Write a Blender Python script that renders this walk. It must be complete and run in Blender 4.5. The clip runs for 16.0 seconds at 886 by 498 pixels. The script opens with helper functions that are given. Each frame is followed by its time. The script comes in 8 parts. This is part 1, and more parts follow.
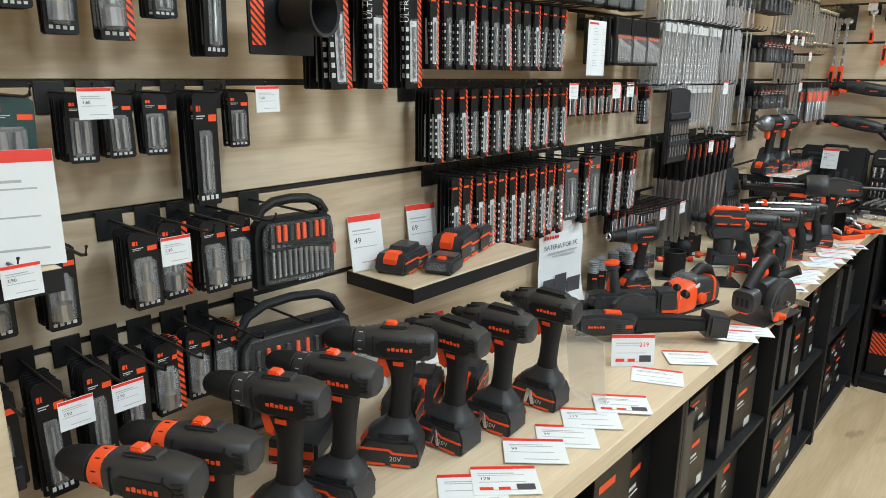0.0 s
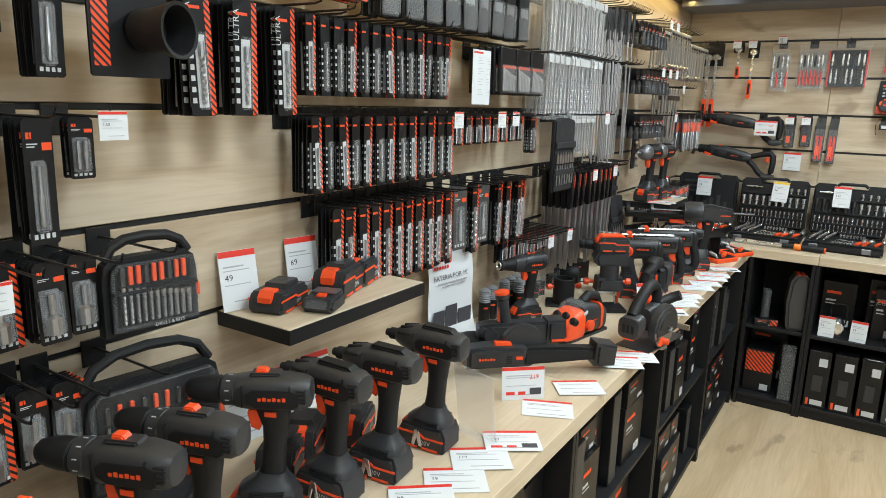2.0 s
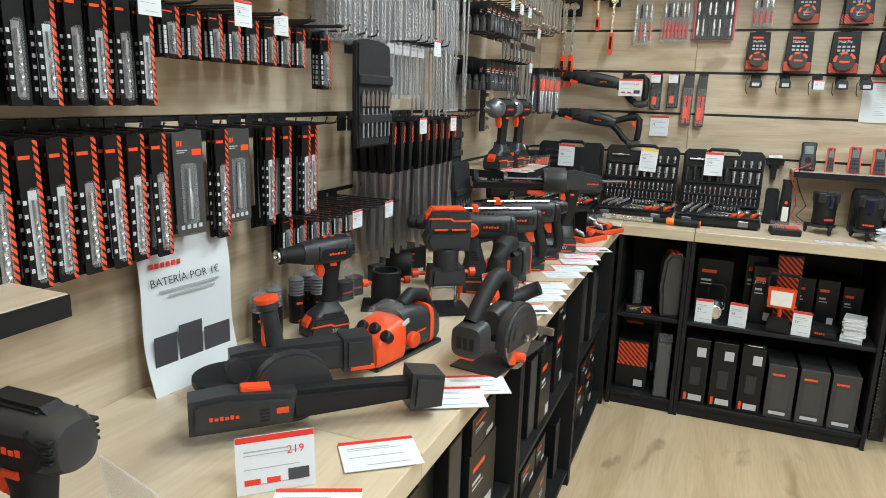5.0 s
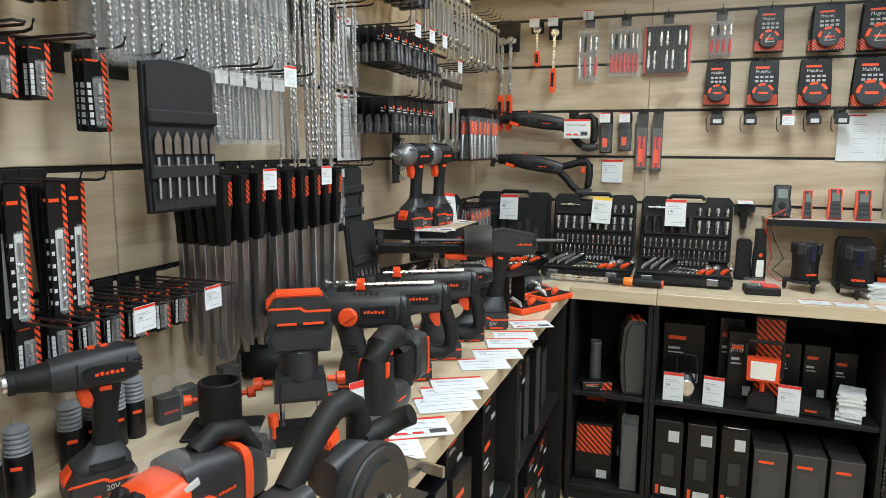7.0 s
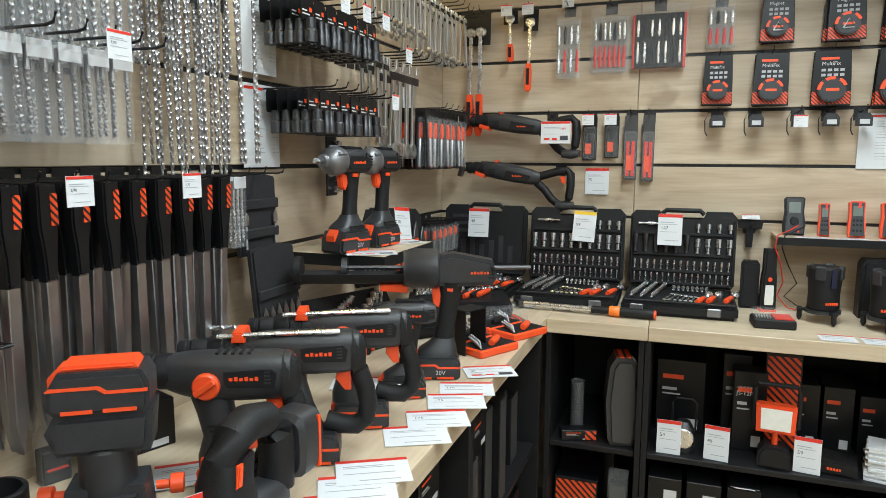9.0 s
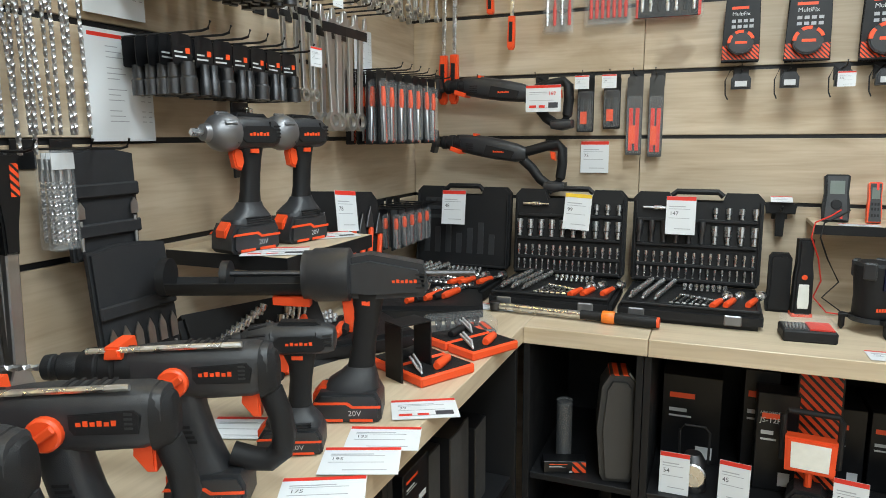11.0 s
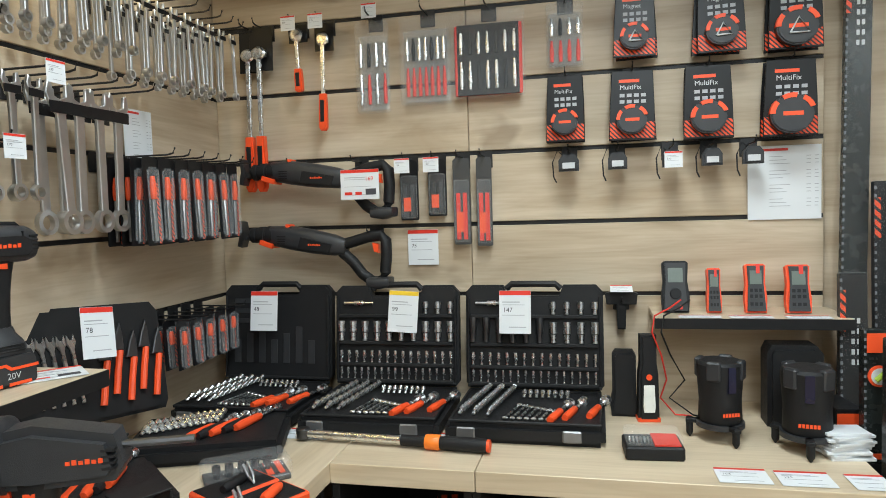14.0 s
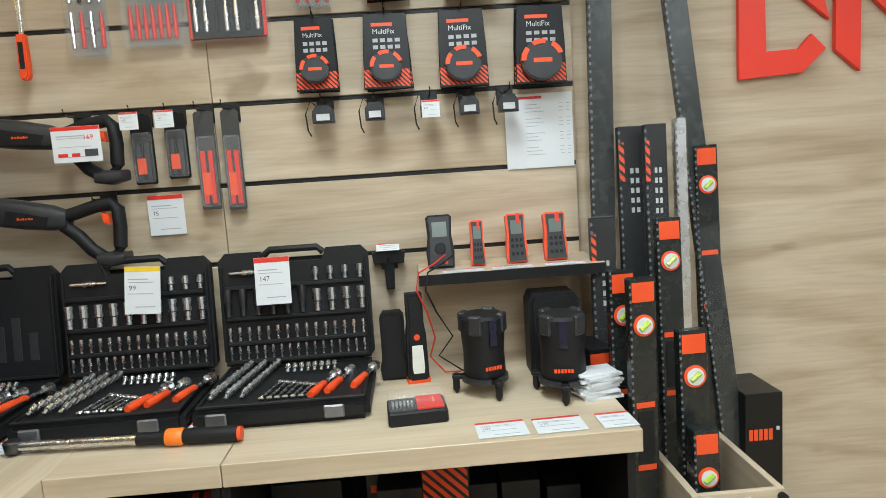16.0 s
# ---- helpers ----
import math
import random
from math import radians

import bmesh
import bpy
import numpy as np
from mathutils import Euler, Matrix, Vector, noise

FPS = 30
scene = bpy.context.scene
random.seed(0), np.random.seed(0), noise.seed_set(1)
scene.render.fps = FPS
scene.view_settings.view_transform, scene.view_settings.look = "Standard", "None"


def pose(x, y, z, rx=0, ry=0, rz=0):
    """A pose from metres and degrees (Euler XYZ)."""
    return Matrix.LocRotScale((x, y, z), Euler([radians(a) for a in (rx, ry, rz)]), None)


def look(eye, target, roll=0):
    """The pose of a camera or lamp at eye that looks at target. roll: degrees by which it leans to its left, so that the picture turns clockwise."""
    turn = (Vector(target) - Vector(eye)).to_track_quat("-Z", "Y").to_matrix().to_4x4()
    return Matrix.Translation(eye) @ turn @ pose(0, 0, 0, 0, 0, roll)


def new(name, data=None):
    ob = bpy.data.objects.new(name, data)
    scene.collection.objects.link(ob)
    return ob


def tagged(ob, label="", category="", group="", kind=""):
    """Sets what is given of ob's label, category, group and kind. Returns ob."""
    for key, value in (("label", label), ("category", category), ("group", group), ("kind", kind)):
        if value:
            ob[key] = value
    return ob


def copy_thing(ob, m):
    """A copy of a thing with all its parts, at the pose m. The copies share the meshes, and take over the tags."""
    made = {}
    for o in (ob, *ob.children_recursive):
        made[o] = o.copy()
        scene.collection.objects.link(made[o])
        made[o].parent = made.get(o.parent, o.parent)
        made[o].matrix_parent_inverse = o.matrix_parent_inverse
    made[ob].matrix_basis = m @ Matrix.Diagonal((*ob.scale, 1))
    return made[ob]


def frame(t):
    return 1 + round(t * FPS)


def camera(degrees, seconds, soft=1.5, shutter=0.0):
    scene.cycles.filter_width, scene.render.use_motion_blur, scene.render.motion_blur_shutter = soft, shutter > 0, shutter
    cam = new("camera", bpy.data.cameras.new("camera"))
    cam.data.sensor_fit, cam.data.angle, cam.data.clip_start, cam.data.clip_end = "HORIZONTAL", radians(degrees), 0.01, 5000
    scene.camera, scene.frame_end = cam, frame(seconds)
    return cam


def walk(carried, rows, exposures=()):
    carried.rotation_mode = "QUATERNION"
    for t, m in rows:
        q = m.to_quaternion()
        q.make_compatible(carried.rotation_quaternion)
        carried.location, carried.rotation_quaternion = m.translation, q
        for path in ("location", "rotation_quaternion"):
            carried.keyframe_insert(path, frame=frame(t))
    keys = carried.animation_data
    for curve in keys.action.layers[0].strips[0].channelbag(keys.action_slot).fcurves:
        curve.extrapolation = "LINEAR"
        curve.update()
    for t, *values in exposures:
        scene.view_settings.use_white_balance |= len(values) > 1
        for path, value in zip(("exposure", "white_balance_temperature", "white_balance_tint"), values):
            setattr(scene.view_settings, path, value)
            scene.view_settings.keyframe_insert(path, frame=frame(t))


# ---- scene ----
cam = camera(66.4, 16.0, soft=0.9)
PATH = [
    (0, (0.457, 0.734, 1.633), (-0.821, 2.188, 1.13), 0.5),
    (0.5, (0.456, 0.732, 1.64), (-0.817, 2.209, 1.197), 0.7),
    (1, (0.464, 0.742, 1.649), (-0.78, 2.256, 1.248), 0.6),
    (1.5, (0.47, 0.768, 1.65), (-0.687, 2.35, 1.253), 0.9),
    (2, (0.441, 0.815, 1.639), (-0.614, 2.459, 1.21), 1.6),
    (2.5, (0.385, 0.901, 1.641), (-0.608, 2.57, 1.165), 1.9),
    (3, (0.309, 1.01, 1.644), (-0.638, 2.699, 1.145), 1.7),
    (3.5, (0.275, 1.098, 1.642), (-0.6, 2.826, 1.144), 1.7),
    (4, (0.278, 1.226, 1.576), (-0.517, 2.998, 1.1), 2.2),
    (4.2, (0.291, 1.296, 1.539), (-0.492, 3.075, 1.068), 2.3),
    (6.5, (0.298, 1.964, 1.439), (-0.332, 3.829, 1.083), 0.5),
    (7, (0.33, 2.104, 1.448), (-0.347, 3.962, 1.149), 0.3),
    (7.5, (0.347, 2.209, 1.448), (-0.347, 4.067, 1.195), -0.0),
    (8, (0.323, 2.321, 1.428), (-0.334, 4.193, 1.18), 0.2),
    (10.3, (0.342, 2.846, 1.431), (-0.399, 4.679, 1.126), 0.0),
    (10.5, (0.362, 2.893, 1.423), (-0.401, 4.715, 1.115), -0.4),
    (11, (0.376, 3.015, 1.41), (-0.368, 4.843, 1.083), -0.3),
    (11.5, (0.384, 3.139, 1.43), (-0.327, 4.983, 1.118), -0.3),
    (12, (0.377, 3.218, 1.438), (-0.298, 5.083, 1.179), -1.1),
    (12.5, (0.381, 3.271, 1.445), (-0.25, 5.157, 1.232), -1.4),
    (13, (0.42, 3.31, 1.459), (-0.2, 5.204, 1.292), -1.6),
    (13.5, (0.451, 3.336, 1.454), (-0.108, 5.252, 1.33), -1.7),
    (14, (0.497, 3.372, 1.46), (0.048, 5.317, 1.335), -1.8),
    (14.5, (0.55, 3.402, 1.448), (0.199, 5.366, 1.317), -2.1),
    (15, (0.588, 3.418, 1.444), (0.346, 5.397, 1.282), -2.6),
    (15.5, (0.603, 3.46, 1.436), (0.497, 5.447, 1.235), -3.4),
    (16, (0.622, 3.523, 1.437), (0.709, 5.504, 1.175), -3.8),
]
walk(cam, [(t, look(eye, target, roll)) for t, eye, target, roll in PATH])

# ---------------------------------------------------------------- world and lights
world = bpy.data.worlds.new("world")
scene.world = world
world.use_nodes = True
world.node_tree.nodes["Background"].inputs[0].default_value = (0.9, 0.95, 1.0, 1)
world.node_tree.nodes["Background"].inputs[1].default_value = 0.03
scene.view_settings.exposure = 0.0


def area_lamp(name, x, y, z, sx, sy, power, colour=(0.785, 0.94, 1.0), rot=(0, 0, 0)):
    d = bpy.data.lights.new(name, "AREA")
    d.shape, d.size, d.size_y, d.energy, d.color = "RECTANGLE", sx, sy, power, colour
    ob = new(name, d)
    ob.matrix_world = pose(x, y, z, *rot)
    return ob


CEIL = 2.85
PANELS = [(0.95, 0.1), (0.95, 1.75), (0.75, 3.1), (0.55, 4.35), (2.7, 1.0), (2.7, 3.0)]
for px, py in PANELS:
    area_lamp("ceiling_lamp", px, py, CEIL - 0.045, 0.55, 0.55, 17 if py < 1 and px < 1 else 25)
area_lamp("cove_lamp", -0.60, 2.6, 2.228, 0.03, 4.9, 9, (1.0, 0.72, 0.25))

# ---------------------------------------------------------------- materials
MATS = {}


def mat(name, col, rough=0.5, metal=0.0, vary=0.12, scale=40.0, bump=0.15, trans=0.0, alpha=1.0, coat=0.0, fleck=300.0, spec=0.5):
    """A procedural surface: base colour, a broad stain and a fine grain."""
    if name in MATS:
        return MATS[name]
    m = bpy.data.materials.new(name)
    m.use_nodes = True
    nt, b = m.node_tree, m.node_tree.nodes["Principled BSDF"]
    tc = nt.nodes.new("ShaderNodeTexCoord")
    n1, n2 = nt.nodes.new("ShaderNodeTexNoise"), nt.nodes.new("ShaderNodeTexNoise")
    n1.inputs["Scale"].default_value, n2.inputs["Scale"].default_value = scale, fleck
    n1.inputs["Detail"].default_value = 4
    for n in (n1, n2):
        nt.links.new(tc.outputs["Object"], n.inputs["Vector"])
    mix = nt.nodes.new("ShaderNodeMix")
    mix.data_type = "RGBA"
    mix.inputs[6].default_value = (*[c * (1 - vary) for c in col], 1)
    mix.inputs[7].default_value = (*[min(1, c * (1 + vary)) for c in col], 1)
    nt.links.new(n1.outputs["Fac"], mix.inputs[0])
    nt.links.new(mix.outputs[2], b.inputs["Base Color"])
    rr = nt.nodes.new("ShaderNodeMapRange")
    rr.inputs["To Min"].default_value, rr.inputs["To Max"].default_value = max(0.02, rough - 0.1), min(1, rough + 0.1)
    nt.links.new(n1.outputs["Fac"], rr.inputs["Value"])
    nt.links.new(rr.outputs["Result"], b.inputs["Roughness"])
    if bump:
        bp = nt.nodes.new("ShaderNodeBump")
        bp.inputs["Strength"].default_value, bp.inputs["Distance"].default_value = bump, 0.001
        nt.links.new(n2.outputs["Fac"], bp.inputs["Height"])
        nt.links.new(bp.outputs["Normal"], b.inputs["Normal"])
    b.inputs["Metallic"].default_value = metal
    b.inputs["Specular IOR Level"].default_value = spec
    b.inputs["Transmission Weight"].default_value = trans
    b.inputs["Alpha"].default_value = alpha
    b.inputs["Coat Weight"].default_value = coat
    MATS[name] = m
    return m


def wood(name, axis, light, dark, plank=0.0, rough=0.45, knots=True):
    """Oak laminate, its grain along the axis (0 x, 1 y, 2 z)."""
    m = bpy.data.materials.new(name)
    m.use_nodes = True
    nt, b = m.node_tree, m.node_tree.nodes["Principled BSDF"]
    tc, info = nt.nodes.new("ShaderNodeTexCoord"), nt.nodes.new("ShaderNodeObjectInfo")
    shift = nt.nodes.new("ShaderNodeVectorMath")
    shift.operation = "MULTIPLY_ADD"
    shift.inputs[1].default_value = (1, 1, 1)
    sc = nt.nodes.new("ShaderNodeVectorMath")
    sc.operation = "SCALE"
    sc.inputs[0].default_value = (7.3, 5.1, 3.7)
    nt.links.new(info.outputs["Random"], sc.inputs["Scale"])
    nt.links.new(tc.outputs["Object"], shift.inputs[0])
    nt.links.new(sc.outputs[0], shift.inputs[2])

    def grain(along, across, detail, distort):
        mp = nt.nodes.new("ShaderNodeMapping")
        s = [across] * 3
        s[axis] = along
        mp.inputs["Scale"].default_value = s
        nt.links.new(shift.outputs[0], mp.inputs["Vector"])
        n = nt.nodes.new("ShaderNodeTexNoise")
        n.inputs["Scale"].default_value, n.inputs["Detail"].default_value, n.inputs["Distortion"].default_value = 1.0, detail, distort
        nt.links.new(mp.outputs[0], n.inputs["Vector"])
        return n
    g1, g2, g3 = grain(1.1, 8, 7, 1.6), grain(6, 120, 3, 0.3), grain(2.5, 6, 3, 0.6)
    r1 = nt.nodes.new("ShaderNodeValToRGB")
    r1.color_ramp.elements[0].position, r1.color_ramp.elements[0].color = 0.32, (*dark, 1)
    r1.color_ramp.elements[1].position, r1.color_ramp.elements[1].color = 0.62, (*light, 1)
    nt.links.new(g1.outputs["Fac"], r1.inputs[0])
    mx = nt.nodes.new("ShaderNodeMix")
    mx.data_type, mx.blend_type = "RGBA", "MULTIPLY"
    mx.inputs[0].default_value = 0.22
    r2 = nt.nodes.new("ShaderNodeValToRGB")
    r2.color_ramp.elements[0].position, r2.color_ramp.elements[0].color = 0.35, (0.62, 0.55, 0.48, 1)
    r2.color_ramp.elements[1].position, r2.color_ramp.elements[1].color = 0.6, (1, 1, 1, 1)
    nt.links.new(g2.outputs["Fac"], r2.inputs[0])
    nt.links.new(r1.outputs[0], mx.inputs[6])
    nt.links.new(r2.outputs[0], mx.inputs[7])
    out = mx.outputs[2]
    if knots:
        k = nt.nodes.new("ShaderNodeValToRGB")
        k.color_ramp.elements[0].position, k.color_ramp.elements[0].color = 0.27, (0.42, 0.36, 0.32, 1)
        k.color_ramp.elements[1].position, k.color_ramp.elements[1].color = 0.36, (1, 1, 1, 1)
        nt.links.new(g3.outputs["Fac"], k.inputs[0])
        m2 = nt.nodes.new("ShaderNodeMix")
        m2.data_type, m2.blend_type = "RGBA", "MULTIPLY"
        m2.inputs[0].default_value = 0.55
        nt.links.new(out, m2.inputs[6])
        nt.links.new(k.outputs[0], m2.inputs[7])
        out = m2.outputs[2]
    nt.links.new(out, b.inputs["Base Color"])
    bp = nt.nodes.new("ShaderNodeBump")
    bp.inputs["Strength"].default_value, bp.inputs["Distance"].default_value = 0.12, 0.001
    nt.links.new(g2.outputs["Fac"], bp.inputs["Height"])
    nt.links.new(bp.outputs["Normal"], b.inputs["Normal"])
    b.inputs["Roughness"].default_value = rough
    return m


def stripes(name, a, b_, width):
    """Slanted warning stripes printed on card, in two colours."""
    m = bpy.data.materials.new(name)
    m.use_nodes = True
    nt, b = m.node_tree, m.node_tree.nodes["Principled BSDF"]
    tc = nt.nodes.new("ShaderNodeTexCoord")
    sep = nt.nodes.new("ShaderNodeSeparateXYZ")
    nt.links.new(tc.outputs["Object"], sep.inputs[0])
    add = nt.nodes.new("ShaderNodeMath")
    nt.links.new(sep.outputs[0], add.inputs[0])
    nt.links.new(sep.outputs[2], add.inputs[1])
    sn = nt.nodes.new("ShaderNodeMath")
    sn.operation = "PINGPONG"
    sn.inputs[1].default_value = width
    nt.links.new(add.outputs[0], sn.inputs[0])
    gt = nt.nodes.new("ShaderNodeMath")
    gt.operation = "GREATER_THAN"
    gt.inputs[1].default_value = width * 0.42
    nt.links.new(sn.outputs[0], gt.inputs[0])
    mx = nt.nodes.new("ShaderNodeMix")
    mx.data_type = "RGBA"
    mx.inputs[6].default_value, mx.inputs[7].default_value = (*b_, 1), (*a, 1)
    nt.links.new(gt.outputs[0], mx.inputs[0])
    nt.links.new(mx.outputs[2], b.inputs["Base Color"])
    b.inputs["Roughness"].default_value = 0.4
    return m


def glow(name, col, power):
    m = bpy.data.materials.new(name)
    m.use_nodes = True
    b = m.node_tree.nodes["Principled BSDF"]
    b.inputs["Base Color"].default_value = (0.8, 0.8, 0.8, 1)
    b.inputs["Emission Color"].default_value, b.inputs["Emission Strength"].default_value = (*col, 1), power
    return m


OAK_L, OAK_D = (0.60, 0.50, 0.372), (0.43, 0.33, 0.222)
oak_y = wood("oak_wall_y", 1, OAK_L, OAK_D)
oak_x = wood("oak_wall_x", 0, OAK_L, OAK_D)
top_y = wood("oak_top_y", 1, (0.63, 0.52, 0.375), (0.54, 0.43, 0.295), rough=0.35, knots=False)
top_x = wood("oak_top_x", 0, (0.63, 0.52, 0.375), (0.54, 0.43, 0.295), rough=0.35, knots=False)
floor_m = wood("oak_floor", 1, (0.62, 0.47, 0.30), (0.50, 0.365, 0.215), rough=0.38)
BLACK = mat("black_laminate", (0.010, 0.010, 0.011), 0.5, scale=20, spec=0.3)
SLOT = mat("black_aluminium", (0.008, 0.008, 0.009), 0.5)
WIRE = mat("black_wire", (0.010, 0.010, 0.011), 0.4)
PLASTIC = mat("charcoal_plastic", (0.027, 0.028, 0.031), 0.40, vary=0.25, bump=0.35, fleck=900)
RUBBER = mat("black_rubber", (0.010, 0.010, 0.011), 0.55, bump=0.5, fleck=700, spec=0.32)
CARD = mat("black_card", (0.007, 0.007, 0.008), 0.36, bump=0.05, spec=0.35)
GREYCARD = mat("grey_card", (0.055, 0.055, 0.055), 0.4)
TEALCARD = mat("dark_green_card", (0.02, 0.05, 0.05), 0.35)
ORANGE = mat("orange_plastic", (0.86, 0.085, 0.018), 0.42, vary=0.06)
RED = mat("red_print", (0.70, 0.035, 0.02), 0.45, vary=0.04, bump=0)
PAPER = mat("white_paper", (0.69, 0.71, 0.73), 0.5, vary=0.03, scale=8, bump=0.05)
YELLOW = mat("yellow_print", (0.85, 0.55, 0.03), 0.5, bump=0)
INK = mat("grey_ink", (0.38, 0.39, 0.41), 0.6, bump=0)
DARKINK = mat("dark_ink", (0.05, 0.05, 0.06), 0.6, bump=0)
PALE = mat("pale_print", (0.55, 0.56, 0.57), 0.5, bump=0)
CHROME = mat("chrome", (0.76, 0.77, 0.79), 0.27, 1.0, vary=0.08, bump=0)
STEEL = mat("grey_steel", (0.48, 0.48, 0.49), 0.34, 1.0, vary=0.15, bump=0.1)
DARKSTEEL = mat("dark_steel", (0.10, 0.10, 0.105), 0.4, 0.9, vary=0.2)
ALU = mat("cast_aluminium", (0.24, 0.24, 0.25), 0.42, 0.8, vary=0.15, bump=0.3)
CLEAR = mat("clear_blister", (0.9, 0.93, 0.95), 0.08, alpha=0.07, bump=0.3, scale=60, fleck=120)
ACRYL = mat("clear_acrylic", (0.9, 0.93, 0.93), 0.05, alpha=0.2, bump=0)
GREYBOX = mat("grey_carton", (0.045, 0.044, 0.043), 0.5)
WHITE_P = mat("white_paint", (0.62, 0.62, 0.63), 0.6)
GREYP = mat("grey_paint", (0.16, 0.17, 0.19), 0.5)
ANOD = mat("black_anodised_aluminium", (0.016, 0.019, 0.018), 0.26, vary=0.2, bump=0.05)
SATIN = mat("satin_chrome", (0.58, 0.58, 0.58), 0.38, 1.0, vary=0.08, bump=0.05)
FILM = mat("thin_clear_lid", (0.9, 0.93, 0.95), 0.10, alpha=0.03, bump=0)
STRIPE = stripes("orange_black_stripes", (0.80, 0.075, 0.015), (0.012, 0.012, 0.012), 0.006)
STRIPE_B = stripes("wide_orange_black_stripes", (0.80, 0.075, 0.015), (0.012, 0.012, 0.012), 0.012)
LENS = mat("lens_white", (0.85, 0.85, 0.8), 0.3, bump=0)
GREEN = mat("vial_green", (0.45, 0.62, 0.08), 0.15, bump=0)
BLUE = mat("blue_print", (0.03, 0.16, 0.55), 0.4, bump=0)
SCREEN = mat("grey_display", (0.16, 0.19, 0.17), 0.15, bump=0)
NYLON = mat("black_nylon", (0.010, 0.010, 0.012), 0.75, bump=0.6, fleck=1200)


# ---------------------------------------------------------------- building blocks
def move(bm, verts, m):
    bmesh.ops.transform(bm, matrix=m, verts=verts)
    return verts


def bx(bm, x0, x1, y0, y1, z0, z1, bev=0.0, seg=1):
    m = Matrix.LocRotScale(((x0 + x1) / 2, (y0 + y1) / 2, (z0 + z1) / 2), None, (abs(x1 - x0), abs(y1 - y0), abs(z1 - z0)))
    vs = bmesh.ops.create_cube(bm, size=1.0, matrix=m)["verts"]
    if bev:
        es = list({e for v in vs for e in v.link_edges})
        r = bmesh.ops.bevel(bm, geom=es, offset=bev, segments=seg, affect="EDGES", clamp_overlap=True)
        vs = list({v for f in r["faces"] for v in f.verts} | {v for v in vs if v.is_valid})
    return vs


def prism(bm, pts, y0, y1, bev=0.0, seg=2):
    """An outline in x and z, as thick as y0 to y1, its edges rounded."""
    a = [bm.verts.new((x, y0, z)) for x, z in pts]
    c = [bm.verts.new((x, y1, z)) for x, z in pts]
    n = len(pts)
    fs = [bm.faces.new(a), bm.faces.new(c[::-1])]
    for i in range(n):
        fs.append(bm.faces.new((a[i], c[i], c[(i + 1) % n], a[(i + 1) % n])))
    bmesh.ops.recalc_face_normals(bm, faces=fs)
    vs = a + c
    if bev:
        es = list({e for f in fs[:2] for e in f.edges})
        r = bmesh.ops.bevel(bm, geom=es, offset=bev, segments=seg, affect="EDGES", clamp_overlap=True)
        vs = list({v for f in r["faces"] for v in f.verts} | {v for v in vs if v.is_valid})
    return vs


def lathe(bm, prof, seg=16, m=Matrix()):
    """Turned about x: prof is (x, radius) from end to end."""
    rings = []
    for x, r in prof:
        rings.append([bm.verts.new(m @ Vector((x, r * math.cos(a), r * math.sin(a)))) for a in (2 * math.pi * i / seg for i in range(seg))])
    for p, q in zip(rings, rings[1:]):
        for i in range(seg):
            j = (i + 1) % seg
            bm.faces.new((p[i], q[i], q[j], p[j]))
    bm.faces.new(rings[0])
    bm.faces.new(rings[-1][::-1])
    return [v for r in rings for v in r]


def loft(bm, secs, axis="x", n=18, p=0.72):
    """A rounded body through sections (place, centre, half width in y, half height)."""
    rings = []
    for s, c, a, b in secs:
        ring = []
        for k in range(n):
            u, w = math.cos(2 * math.pi * k / n), math.sin(2 * math.pi * k / n)
            y, o = a * math.copysign(abs(u) ** p, u), c + b * math.copysign(abs(w) ** p, w)
            ring.append(bm.verts.new((s, y, o) if axis == "x" else (o, y, s)))
        rings.append(ring)
    for f, g in zip(rings, rings[1:]):
        for i in range(n):
            j = (i + 1) % n
            bm.faces.new((f[i], g[i], g[j], f[j]))
    bm.faces.new(rings[0][::-1])
    bm.faces.new(rings[-1])


UP = pose(0, 0, 0, 0, -90, 0)      # turns x upwards


def tube(bm, pts, r, seg=6):
    pts = [Vector(p) for p in pts]
    rings = []
    for i, p in enumerate(pts):
        d = (pts[min(i + 1, len(pts) - 1)] - pts[max(i - 1, 0)]).normalized()
        u = d.orthogonal().normalized() if abs(d.z) > 0.9 else d.cross(Vector((0, 0, 1))).normalized()
        w = d.cross(u)
        rings.append([bm.verts.new(p + r * (math.cos(a) * u + math.sin(a) * w)) for a in (2 * math.pi * k / seg for k in range(seg))])
    for p, q in zip(rings, rings[1:]):
        for i in range(seg):
            j = (i + 1) % seg
            bm.faces.new((p[i], q[i], q[j], p[j]))
    bm.faces.new(rings[0][::-1])
    bm.faces.new(rings[-1])


def mesh_of(name, bm, material, smooth=True):
    bmesh.ops.recalc_face_normals(bm, faces=bm.faces)
    me = bpy.data.meshes.new(name)
    bm.to_mesh(me)
    bm.free()
    me.materials.append(material)
    if smooth:
        me.polygons.foreach_set("use_smooth", [True] * len(me.polygons))
        me.set_sharp_from_angle(angle=radians(35))
    return me


def part(name, bm, material, parent, label=""):
    """Links a bmesh, or a finished mesh, as one part under a thing or a part."""
    me = bm if isinstance(bm, bpy.types.Mesh) else mesh_of(name, bm, material)
    ob = new(name, me)
    ob.parent = parent
    if label:
        ob["label"] = label
    return ob


def B():
    return bmesh.new()


def boxpart(name, parent, material, *dims, bev=0.0, label=""):
    bm = B()
    bx(bm, *dims, bev=bev)
    return part(name, bm, material, parent, label)


def thing(name, m, label, category, group="", kind=""):
    ob = new(name)
    ob.empty_display_size = 0.02
    ob.matrix_world = m
    return tagged(ob, label, category, group, kind)


